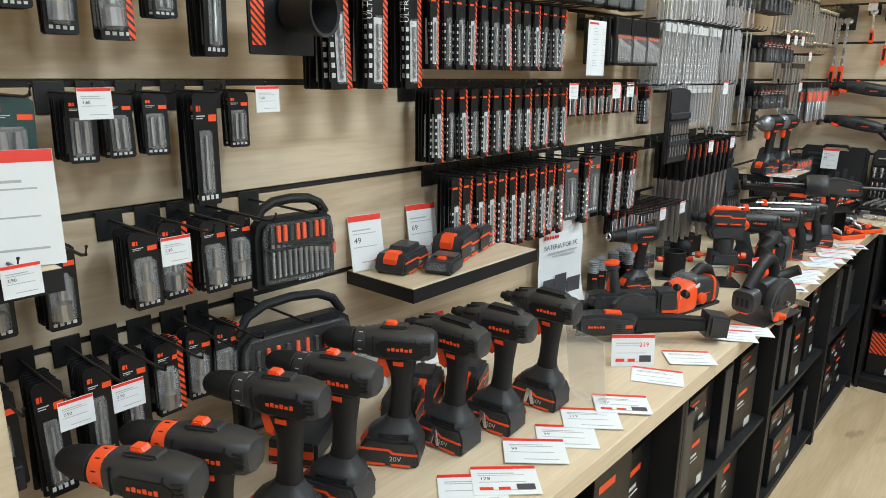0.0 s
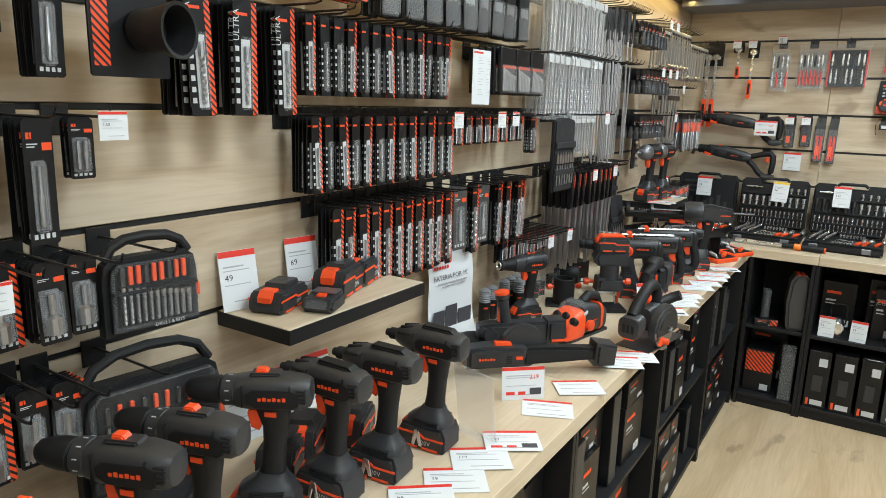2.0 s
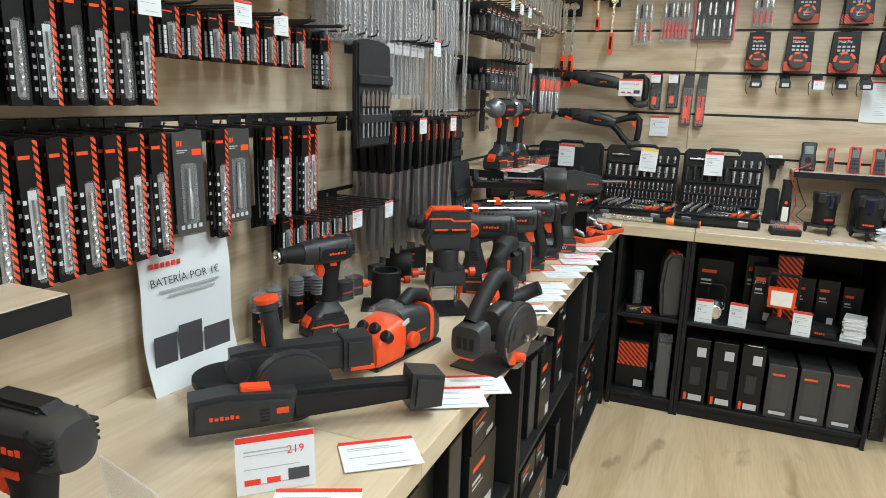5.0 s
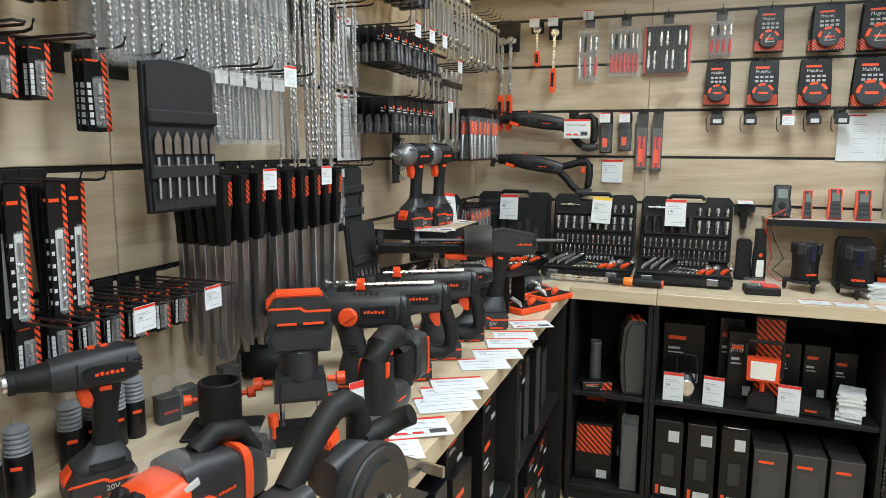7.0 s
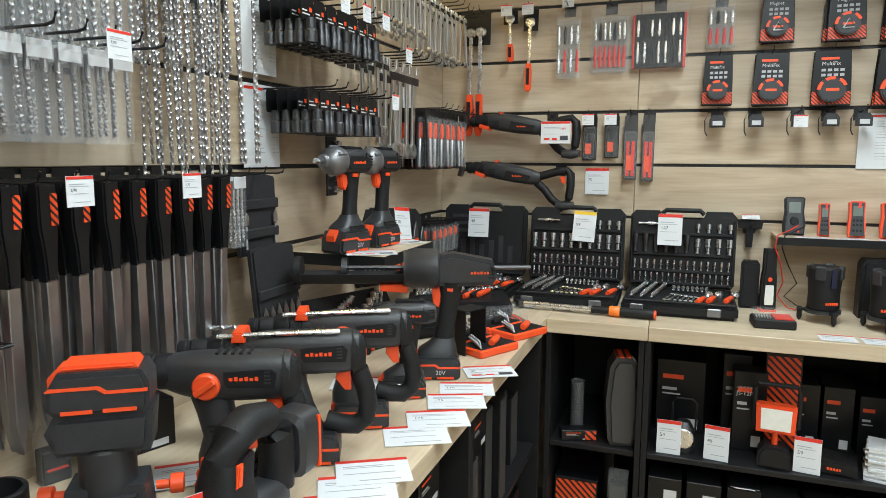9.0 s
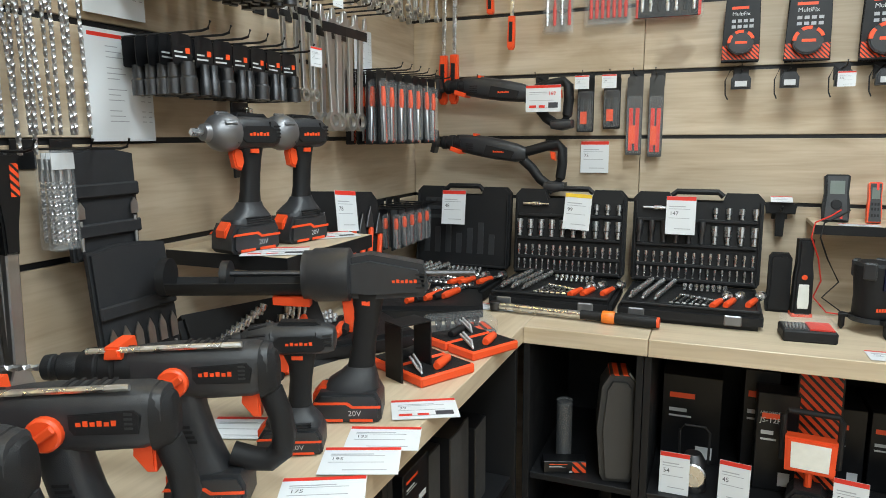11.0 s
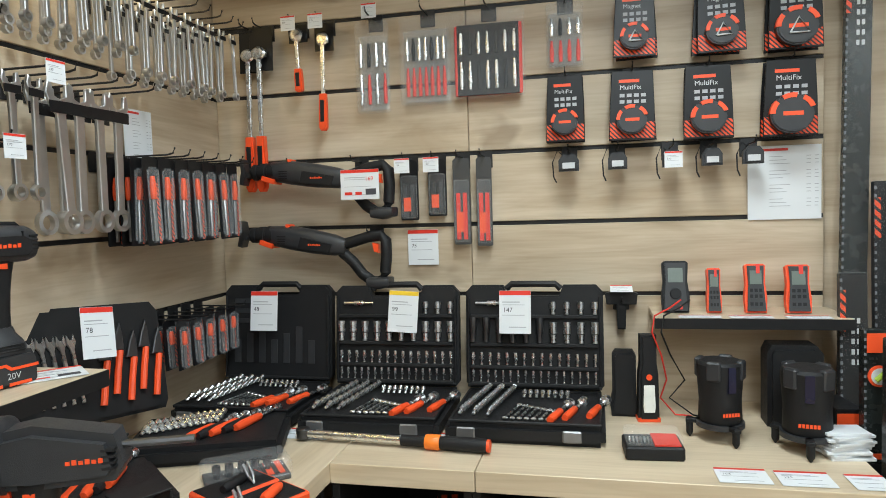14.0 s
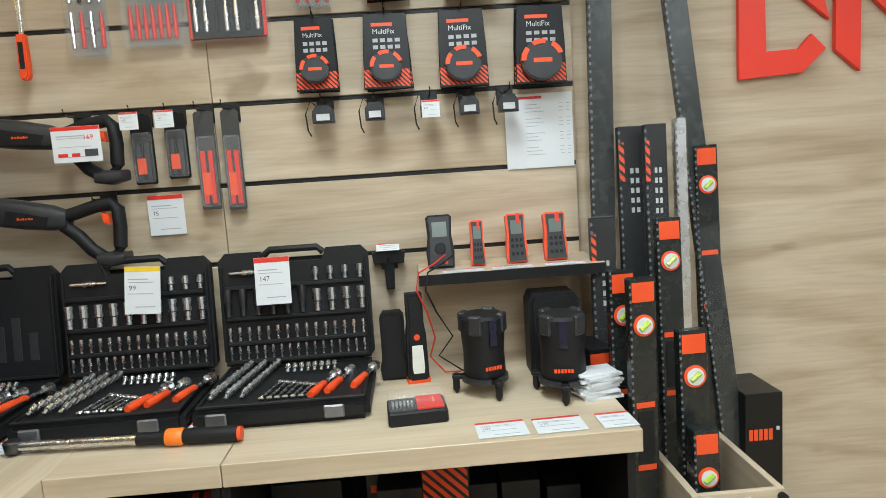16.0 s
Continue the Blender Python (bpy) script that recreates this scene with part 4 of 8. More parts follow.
def caulking_gun(label):
    t = thing("caulking_gun", Matrix(), label, "gun", "cordless tools on the counter")
    z = 0.238
    battery_parts(t, 0.012, 0.0)
    lofted("foot", t, PLASTIC, [(0.050, 0.005, 0.033, 0.046), (0.064, 0.003, 0.031, 0.042), (0.078, -0.006, 0.022, 0.030), (0.088, -0.010, 0.018, 0.024)], "z")
    lofted("grip", t, RUBBER, [(0.084, -0.010, 0.0170, 0.023), (0.12, -0.015, 0.0165, 0.020), (0.17, -0.022, 0.0175, 0.021), (z - 0.02, -0.026, 0.020, 0.028)], "z")
    outline("trigger", [(0.002, z - 0.082), (0.014, z - 0.075), (0.018, z - 0.038), (0.000, z - 0.032), (-0.006, z - 0.055)], 0.010, ORANGE, t, 0.003)
    outline("housing", [(-0.125, z - 0.012), (-0.115, z - 0.030), (-0.03, z - 0.034), (0.030, z - 0.030), (0.030, z + 0.030), (-0.03, z + 0.040), (-0.115, z + 0.024)], 0.028, PLASTIC, t, 0.010)
    bm = B()
    lathe(bm, [(0.0, 0.036), (0.004, 0.044), (0.060, 0.044), (0.066, 0.040), (0.078, 0.040)], 24, pose(0, 0, z + 0.004))
    part("collar", bm, PLASTIC, t)
    bm = B()
    prof = [(0.030 * math.cos(a), 0.030 * math.sin(a)) for a in (radians(190 + 16 * k) for k in range(11))]
    inner = [(0.026 * math.cos(a), 0.026 * math.sin(a)) for a in (radians(350 - 16 * k) for k in range(11))]
    loop = prof + inner
    va = [bm.verts.new((0.078, p, z + q)) for p, q in loop]
    vb = [bm.verts.new((0.30, p, z + q)) for p, q in loop]
    for i in range(len(loop)):
        j = (i + 1) % len(loop)
        bm.faces.new((va[i], vb[i], vb[j], va[j]))
    lathe(bm, [(0.298, 0.032), (0.312, 0.032), (0.314, 0.008), (0.318, 0.008)], 20, pose(0, 0, z))
    part("cartridge_tray", bm, RUBBER, t)
    bm = B()
    tube(bm, [(-0.20, 0, z + 0.006), (-0.17, 0, z + 0.006), (0.20, 0, z + 0.006)], 0.005, 8)
    lathe(bm, [(0.20, 0.024), (0.212, 0.024)], 16, pose(0, 0, z + 0.004))
    part("plunger_rod", bm, DARKSTEEL, t)
    outline("clamp", [(0.07, z - 0.048), (0.13, z - 0.044), (0.13, z - 0.030), (0.07, z - 0.030)], 0.014, ORANGE, t, 0.002)
    outline("lock", [(-0.03, z - 0.046), (-0.015, z - 0.044), (-0.015, z - 0.036), (-0.03, z - 0.036)], 0.019, ORANGE, t, 0.001)
    logo(t, -0.085, z - 0.002, 0.052, 0.0285)
    for k in range(4):
        boxpart("vent", t, RUBBER, -0.118, -0.104, -0.0286, 0.0286, z - 0.014 + k * 0.007, z - 0.011 + k * 0.007)
    return t


def gun(kind, label, name="cordless_drill"):
    """A pistol shaped tool on its slide battery, its nose along x."""
    t = thing(name, Matrix(), label, name.split("_")[-1], "cordless tools on the counter")
    z = {"drill": 0.243, "collar": 0.222, "impact": 0.236, "wrench": 0.228, "heat": 0.236}[kind]
    back = -0.006
    battery_parts(t, back, 0.0, 0.118, 0.076, 0.056)
    lofted("foot", t, PLASTIC, [(0.053, back - 0.004, 0.035, 0.052), (0.064, back - 0.005, 0.034, 0.050), (0.072, back - 0.008, 0.030, 0.042), (0.084, back - 0.012, 0.022, 0.029), (0.094, back - 0.014, 0.019, 0.024)], "z", 0.62)
    for k in range(3):
        boxpart("foot_rib", t, RUBBER, back - 0.040, back + 0.020, -0.0356, 0.0356, 0.0565 + k * 0.0045, 0.0585 + k * 0.0045, bev=0.0006)
    lofted("grip", t, RUBBER, [(0.088, back - 0.014, 0.0185, 0.0235), (0.115, back - 0.017, 0.0165, 0.0205), (0.150, back - 0.020, 0.0170, 0.0200), (0.180, back - 0.022, 0.0185, 0.0225), (z - 0.022, back - 0.018, 0.0215, 0.033)], "z", 0.8)
    outline("trigger", [(0.000, z - 0.072), (0.014, z - 0.066), (0.020, z - 0.040), (0.016, z - 0.030), (-0.004, z - 0.030), (-0.008, z - 0.055)], 0.0095, ORANGE, t, 0.003)
    outline("direction_switch", [(-0.034, z - 0.040), (-0.014, z - 0.039), (-0.014, z - 0.031), (-0.034, z - 0.031)], 0.0225, ORANGE, t, 0.001)
    if kind in ("drill", "collar"):
        lofted("housing", t, PLASTIC, [(-0.094, z, 0.012, 0.013), (-0.091, z, 0.022, 0.023), (-0.080, z, 0.0275, 0.0285), (-0.050, z + 0.001, 0.0300, 0.0320), (-0.010, z, 0.0300, 0.0320), (0.020, z, 0.0285, 0.0300), (0.036, z, 0.0265, 0.0270)])
        ring = ORANGE if kind == "collar" else PLASTIC
        turned("clutch_ring", t, ring, [(0.036, 0.0255), (0.038, 0.0275), (0.058, 0.0268), (0.060, 0.0250)], pose(0, 0, z))
        for k in range(10):
            a = 2 * math.pi * k / 10
            o = boxpart("scale_mark", t, PALE if kind == "drill" else RUBBER, 0.044, 0.051, -0.0008, 0.0008, 0.0270, 0.0279)
            o.matrix_basis = pose(0, 0, z, 360 * k / 10, 0, 0)
        turned("chuck", t, RUBBER, [(0.0605, 0.0215), (0.064, 0.0215), (0.066, 0.0245), (0.084, 0.0240), (0.104, 0.0215), (0.118, 0.0165), (0.124, 0.0110), (0.125, 0.0070)], pose(0, 0, z))
        for k in range(12):
            o = boxpart("knurl", t, RUBBER, 0.068, 0.100, -0.0016, 0.0016, 0.0228, 0.0248, bev=0.0006)
            o.matrix_basis = pose(0, 0, z, 30 * k, 0, 0) @ pose(0, 0, 0.0, 0, 2.5, 0)
        outline("gear_base", [(-0.042, z + 0.029), (0.014, z + 0.028), (0.010, z + 0.0355), (-0.038, z + 0.0365)], 0.014, PLASTIC, t, 0.003)
        outline("gear_switch", [(-0.020, z + 0.034), (0.004, z + 0.034), (0.001, z + 0.0415), (-0.014, z + 0.0415)], 0.0095, ORANGE, t, 0.002)
        flank = 0.0305
    elif kind in ("impact", "wrench"):
        lofted("housing", t, PLASTIC, [(-0.092, z - 0.002, 0.012, 0.014), (-0.089, z - 0.002, 0.023, 0.024), (-0.076, z - 0.001, 0.0285, 0.0295), (-0.040, z, 0.0305, 0.0320), (0.000, z, 0.0305, 0.0320), (0.018, z, 0.0290, 0.0300)])
        if kind == "wrench":
            turned("hammer_case", t, ALU, [(0.010, 0.0320), (0.020, 0.0355), (0.038, 0.0365), (0.054, 0.0320), (0.064, 0.0235), (0.068, 0.0170), (0.080, 0.0160), (0.081, 0.0120)], pose(0, 0, z))
            for k in range(3):
                o = boxpart("case_rib", t, ALU, 0.022, 0.050, -0.004, 0.004, 0.0330, 0.0385, bev=0.0015)
                o.matrix_basis = pose(0, 0, z, 60 * k - 60, 0, 0)
            turned("anvil", t, CHROME, [(0.081, 0.0075), (0.104, 0.0075), (0.105, 0.0065)], pose(0, 0, z), 4)
        else:
            turned("hammer_case", t, PLASTIC, [(0.014, 0.0305), (0.022, 0.0320), (0.036, 0.0300), (0.056, 0.0240), (0.072, 0.0175), (0.075, 0.0140)], pose(0, 0, z))
            turned("anvil", t, RUBBER, [(0.075, 0.0105), (0.080, 0.0130), (0.092, 0.0130), (0.094, 0.0090), (0.104, 0.0080), (0.105, 0.0050)], pose(0, 0, z))
            for k in range(4):
                o = boxpart("case_rib", t, RUBBER, 0.024, 0.060, -0.003, 0.003, 0.0245, 0.0305, bev=0.0015)
                o.matrix_basis = pose(0, 0, z, 40 * k - 60, 0, 0) @ pose(0, 0, 0.006, 0, 9, 0)
        outline("spine", [(-0.070, z + 0.026), (0.012, z + 0.028), (0.006, z + 0.0375), (-0.058, z + 0.0355)], 0.0150, RUBBER, t, 0.004)
        flank = 0.0310
    else:
        lofted("housing", t, PLASTIC, [(-0.084, z + 0.004, 0.016, 0.020), (-0.080, z + 0.004, 0.027, 0.031), (-0.055, z + 0.004, 0.033, 0.037), (0.000, z + 0.001, 0.033, 0.036), (0.040, z, 0.030, 0.032), (0.060, z, 0.028, 0.028)])
        turned("nozzle_guard", t, RUBBER, [(0.058, 0.0275), (0.095, 0.0215), (0.108, 0.0195), (0.110, 0.0215), (0.120, 0.0215), (0.121, 0.0170)], pose(0, 0, z))
        turned("nozzle", t, CHROME, [(0.116, 0.0165), (0.128, 0.0175), (0.1285, 0.0140), (0.119, 0.0090)], pose(0, 0, z))
        for x in (-0.03, -0.008):
            outline("button", [(x - 0.007, z + 0.036), (x + 0.007, z + 0.035), (x + 0.006, z + 0.041), (x - 0.006, z + 0.041)], 0.007, ORANGE, t, 0.002)
        flank = 0.0335
    outline("side_panel", [(-0.074, z - 0.014), (-0.066, z - 0.020), (0.000, z - 0.020), (0.014, z - 0.010), (0.016, z + 0.004), (0.004, z + 0.012), (-0.060, z + 0.012), (-0.074, z + 0.004)], flank, RUBBER, t, 0.0012)
    logo(t, -0.028, z - 0.003, 0.062, flank + 0.0002)
    for k in range(4):
        boxpart("vent", t, RUBBER, -0.086, -0.070, -0.0292, 0.0292, z - 0.011 + k * 0.007, z - 0.0075 + k * 0.007, bev=0.0005)
    for k in (-1, 1):
        boxpart("seam", t, RUBBER, -0.060 if k < 0 else 0.0205, -0.0585 if k < 0 else 0.022, -flank + 0.0004, flank - 0.0004, z - 0.020, z + 0.020)
    if kind == "impact":
        bm = B()
        prism(bm, [(-0.006, 0.046), (0.006, 0.046), (0.013, 0.010), (0.006, 0.010), (0.0, 0.030), (-0.006, 0.010), (-0.013, 0.010)], 0.0390, 0.042, bev=0.0008, seg=1)
        part("belt_clip", bm, CHROME, t)
    return t


def put(proto, x, y, z=TOP, rz=0.0, rx=0.0, ry=0.0):
    return copy_thing(proto, pose(x, y, z + 0.0005, rx, ry, rz))


drill, collar = gun("drill", "charcoal cordless drill with orange trigger standing on its battery"), gun("collar", "charcoal cordless drill with an orange clutch ring on its battery")
impact = gun("impact", "charcoal cordless impact driver standing on its battery", "impact_driver")
wrench = gun("wrench", "cordless impact wrench with a bare metal head on its battery", "impact_wrench")
heat = gun("heat", "charcoal cordless heat gun with a chrome nozzle on its battery", "heat_gun")
caulk = caulking_gun("charcoal cordless caulking gun with a long tray on its battery")
caulk.scale = (1.1, 1.1, 1.1)
wrench.scale = (1.0, 1.0, 1.04)
heat.scale = (0.88, 0.88, 0.86)
put(collar, -0.360, 1.062, rz=206)
put(collar, -0.365, 1.150, rz=207)
put(drill, -0.385, 1.290, rz=203)
put(drill, -0.380, 1.400, rz=199)
put(drill, -0.405, 1.560, rz=212)
put(impact, -0.362, 1.680, rz=184)
put(impact, -0.336, 1.800, rz=186)
put(impact, -0.322, 1.955, rz=184)
put(heat, -0.535, 2.865, rz=240)
put(caulk, -0.225, 4.06, rz=202)
put(wrench, -0.515, 4.125, 1.183, rz=256)
put(wrench, -0.490, 4.275, 1.183, rz=260)


def rotary_hammer(label, rod=True, bit=False):
    t = thing("rotary_hammer", Matrix(), label, "rotary hammer", "cordless tools on the counter")
    z = 0.214
    lofted("housing", t, PLASTIC, [(-0.128, z - 0.002, 0.016, 0.024), (-0.124, z - 0.002, 0.027, 0.034), (-0.100, z - 0.003, 0.033, 0.040), (-0.040, z - 0.004, 0.0345, 0.041), (0.020, z - 0.003, 0.0345, 0.040), (0.055, z, 0.031, 0.034), (0.075, z + 0.002, 0.027, 0.029)], p=0.62)
    turned("barrel", t, RUBBER, [(0.070, 0.0285), (0.078, 0.0300), (0.092, 0.0300), (0.094, 0.0280), (0.098, 0.0280), (0.100, 0.0298), (0.116, 0.0295), (0.118, 0.0275), (0.122, 0.0275), (0.124, 0.0290), (0.142, 0.0275), (0.150, 0.0230)], pose(0, 0, z + 0.003))
    turned("chuck", t, RUBBER, [(0.150, 0.0200), (0.156, 0.0220), (0.178, 0.0215), (0.182, 0.0180), (0.188, 0.0180), (0.190, 0.0200), (0.202, 0.0185), (0.206, 0.0120)], pose(0, 0, z + 0.003))
    lofted("motor", t, PLASTIC, [(0.056, -0.012, 0.033, 0.046), (0.075, -0.008, 0.031, 0.042), (0.110, -0.006, 0.028, 0.030), (0.150, 0.004, 0.029, 0.029), (0.190, 0.012, 0.030, 0.034)], "z", 0.65)
    for k in range(4):
        boxpart("vent", t, RUBBER, -0.018 + k * 0.003, 0.002 + k * 0.003, -0.0292, 0.0292, 0.105 + k * 0.008, 0.109 + k * 0.008)
    battery_parts(t, -0.025, 0.0, 0.122, 0.078, 0.058)
    lofted("rear_cap", t, RUBBER, [(-0.136, z - 0.012, 0.015, 0.022), (-0.132, z - 0.010, 0.022, 0.032), (-0.112, z - 0.006, 0.0350, 0.0415)], p=0.7)
    bm = B()
    tube(bm, [(-0.108, 0, z - 0.012), (-0.122, 0, z - 0.040), (-0.134, 0, z - 0.075), (-0.140, 0, z - 0.110), (-0.134, 0, z - 0.136), (-0.116, 0, z - 0.150), (-0.090, 0, z - 0.148), (-0.060, 0, z - 0.138)], 0.0185, 14)
    part("bow_handle", bm, RUBBER, t)
    outline("trigger", [(-0.108, z - 0.078), (-0.096, z - 0.078), (-0.080, z - 0.056), (-0.082, z - 0.036), (-0.108, z - 0.036)], 0.011, ORANGE, t, 0.003)
    for k in (-90, 90):
        turned("mode_knob", t, ORANGE, [(0.030, 0.0220), (0.042, 0.0220), (0.045, 0.0190)], pose(0.008, 0, z - 0.012, 0, 0, k), 18)
        o = boxpart("knob_bar", t, ORANGE, 0.0448, 0.0520, -0.020, 0.020, -0.0055, 0.0055, bev=0.002)
        o.matrix_basis = pose(0.008, 0, z - 0.012, 0, 0, k) @ pose(0, 0, 0, 35, 0, 0)
    if rod:
        bm = B()
        tube(bm, [(0.13, 0.026, z + 0.034), (-0.09, 0.026, z + 0.040)], 0.0045, 8)
        part("depth_rod", bm, CHROME, t)
        outline("rod_clamp", [(0.080, z + 0.022), (0.105, z + 0.022), (0.102, z + 0.041), (0.083, z + 0.041)], 0.033, ORANGE, t, 0.003)
    if bit:
        bm = B()
        twisted(bm, pose(0.30, 0, z + 0.003, 0, -90, 0), 0.100, 0.0055, 4, 0.0, 0.7)
        part("drill_bit", bm, STEEL, t)
    outline("name_panel", [(-0.100, z - 0.016), (-0.024, z - 0.016), (-0.018, z - 0.008), (-0.018, z + 0.010), (-0.096, z + 0.014), (-0.104, z + 0.006)], 0.0350, RUBBER, t, 0.0012)
    logo(t, -0.050, z - 0.001, 0.062, 0.0352)
    for k in range(4):
        boxpart("vent", t, PLASTIC, -0.094, -0.084, -0.0354, 0.0354, z - 0.010 + k * 0.006, z - 0.007 + k * 0.006)
    for k in range(5):
        boxpart("top_rib", t, RUBBER, -0.06 + k * 0.013, -0.054 + k * 0.013, -0.018, 0.018, z + 0.034, z + 0.0385, bev=0.001)
    return t


p = rotary_hammer("charcoal rotary hammer with orange knob and bow handle", False)
p.scale = (0.93, 0.93, 0.93)
put(p, -0.345, 3.385, rz=203)
p = rotary_hammer("charcoal rotary hammer with bright depth rod and bow handle")
p.scale = (0.93, 0.93, 0.93)
put(p, -0.305, 3.535, rz=205)
p = rotary_hammer("charcoal rotary hammer with depth rod and fitted drill bit", bit=True)
p.scale = (0.93, 0.93, 0.93)
put(p, -0.290, 3.71, rz=205)
impact.scale = (0.9, 0.9, 0.8)
put(impact, -0.262, 3.90, rz=205)


def router(label="cordless trim router upside down with its battery on top"):
    t = thing("trim_router", Matrix(), label, "router")
    outline("base_plate", [(-0.06, 0), (0.06, 0), (0.06, 0.012), (-0.06, 0.012)], 0.055, RUBBER, t, 0.003)
    bm = B()
    lathe(bm, [(0.08, 0.030), (0.10, 0.034), (0.17, 0.034), (0.175, 0.030)], 20, UP)
    part("motor", bm, PLASTIC, t)
    bm = B()
    for x in (-0.035, 0.035):
        lathe(bm, [(0.012, 0.005), (0.12, 0.005)], 10, pose(x, -0.02, 0) @ UP)
    part("column", bm, CHROME, t)
    outline("carriage", [(-0.05, 0.075), (0.05, 0.075), (0.045, 0.125), (-0.045, 0.125)], 0.038, PLASTIC, t, 0.010)
    for k, x in enumerate((-0.052, 0.052)):
        bm = B()
        lathe(bm, [(0, 0.006), (0.016, 0.006), (0.018, 0.013), (0.034, 0.013)], 12, pose(x, -0.02, 0.10, 0, 0, 180 if x < 0 else 0))
        part("knob", bm, ORANGE, t)
        bm = B()
        lathe(bm, [(0.012, 0.004), (0.035, 0.004), (0.036, 0.009), (0.058, 0.010)], 12, pose(x, 0.035 if k else -0.045, 0) @ UP)
        part("clamp_knob", bm, ORANGE, t)
    outline("head", [(-0.055, 0.17), (0.05, 0.17), (0.062, 0.20), (0.05, 0.222), (-0.06, 0.222)], 0.036, PLASTIC, t, 0.008)
    battery_parts(t, 0.0, 0.222, text=False)
    outline("battery_lid", [(-0.045, 0.274), (0.045, 0.274), (0.04, 0.281), (-0.04, 0.281)], 0.026, ORANGE, t, 0.003)
    return t


p = router()
put(p, -0.345, 3.17, rz=215)


def circular_saw(label="charcoal cordless circular saw resting on its steel shoe"):
    t = thing("circular_saw", Matrix(), label, "saw", "cordless tools on the counter")
    outline("shoe", [(-0.13, 0.0), (0.135, 0.0), (0.140, 0.004), (-0.13, 0.004)], 0.062, DARKSTEEL, t, 0.001)
    n = 22
    cz = 0.062
    bm = B()
    prism(bm, [(0.084 * math.cos(a), cz + 0.084 * math.sin(a)) for a in (math.pi * (-0.10 + 1.20 * k / n) for k in range(n + 1))], -0.062, -0.026, bev=0.008, seg=3)
    part("blade_guard", bm, PLASTIC, t)
    bm = B()
    prism(bm, [(0.060 * math.cos(a), cz + 0.060 * math.sin(a)) for a in (math.pi * (0.05 + 0.90 * k / n) for k in range(n + 1))], -0.0665, -0.060, bev=0.002)
    part("guard_face", bm, DARKSTEEL, t)
    turned("blade", t, STEEL, [(-0.001, 0.076), (0.001, 0.076)], pose(0, -0.050, cz, 0, 0, 90), 40)
    turned("blade_bolt", t, CHROME, [(-0.010, 0.007), (-0.009, 0.009), (0.0, 0.009)], pose(0, -0.0665, cz, 0, 0, 90), 6)
    bm = B()
    prism(bm, [(0.080 * math.cos(a), cz + 0.080 * math.sin(a)) for a in (math.pi * (1.02 + 0.55 * k / n) for k in range(n + 1))] + [(0.060 * math.cos(a), cz + 0.060 * math.sin(a)) for a in (math.pi * (1.57 - 0.55 * k / n) for k in range(n + 1))], -0.058, -0.044, bev=0.001, seg=1)
    part("lower_guard", bm, STEEL, t)
    turned("motor", t, PLASTIC, [(-0.030, 0.046), (0.030, 0.044), (0.052, 0.040), (0.058, 0.030)], pose(0.0, 0.0, 0.080, 0, 0, 90))
    lofted("gear_neck", t, PLASTIC, [(-0.055, 0.10, 0.024, 0.030), (0.0, 0.105, 0.028, 0.036), (0.055, 0.105, 0.024, 0.028)])
    bm = B()
    tube(bm, [(-0.130, 0.008, 0.118), (-0.100, 0.008, 0.150), (-0.060, 0.008, 0.184), (-0.030, 0.008, 0.203), (0.000, 0.008, 0.206), (0.024, 0.008, 0.190), (0.036, 0.008, 0.160), (0.036, 0.008, 0.120)], 0.0205, 14)
    part("main_handle", bm, RUBBER, t)
    bm = B()
    tube(bm, [(0.036, 0.0, 0.130), (0.075, -0.012, 0.138), (0.098, -0.030, 0.150), (0.104, -0.050, 0.160)], 0.0185, 12)
    part("front_handle", bm, RUBBER, t)
    outline("trigger", [(-0.055, 0.150), (-0.030, 0.158), (-0.034, 0.178), (-0.060, 0.168)], 0.010, ORANGE, t, 0.003)
    turned("lock_button", t, ORANGE, [(0.020, 0.008), (0.0235, 0.007)], pose(-0.012, 0.008, 0.200, 0, 0, 90), 12)
    lofted("battery_body", t, PLASTIC, [(-0.172, 0.085, 0.028, 0.026), (-0.168, 0.085, 0.037, 0.036), (-0.120, 0.090, 0.037, 0.038), (-0.112, 0.090, 0.030, 0.030)], p=0.5)
    for k in range(3):
        boxpart("terminal_slot", t, RUBBER, -0.1735, -0.171, -0.022 + k * 0.016, -0.012 + k * 0.016, 0.070, 0.098)
    outline("battery_foot", [(-0.168, 0.045), (-0.130, 0.045), (-0.130, 0.056), (-0.168, 0.056)], 0.022, ORANGE, t, 0.003)
    turned("depth_knob", t, ORANGE, [(0, 0.007), (0.008, 0.012), (0.026, 0.010)], pose(-0.050, -0.064, 0.030, 0, 0, -80), 10)
    outline("guard_lever", [(-0.075, 0.018), (-0.062, 0.012), (-0.040, 0.036), (-0.052, 0.044)], -0.074, ORANGE, t, 0.002, y1=-0.063)
    boxpart("rip_fence", t, STEEL, 0.141, 0.20, -0.012, 0.008, 0.004, 0.008, bev=0.001)
    boxpart("fence_edge", t, STEEL, 0.201, 0.209, -0.055, 0.05, 0.001, 0.022, bev=0.001)
    return t


p = circular_saw()
p.scale = (0.92, 0.92, 0.90)
put(p, -0.112, 2.925, rz=80)


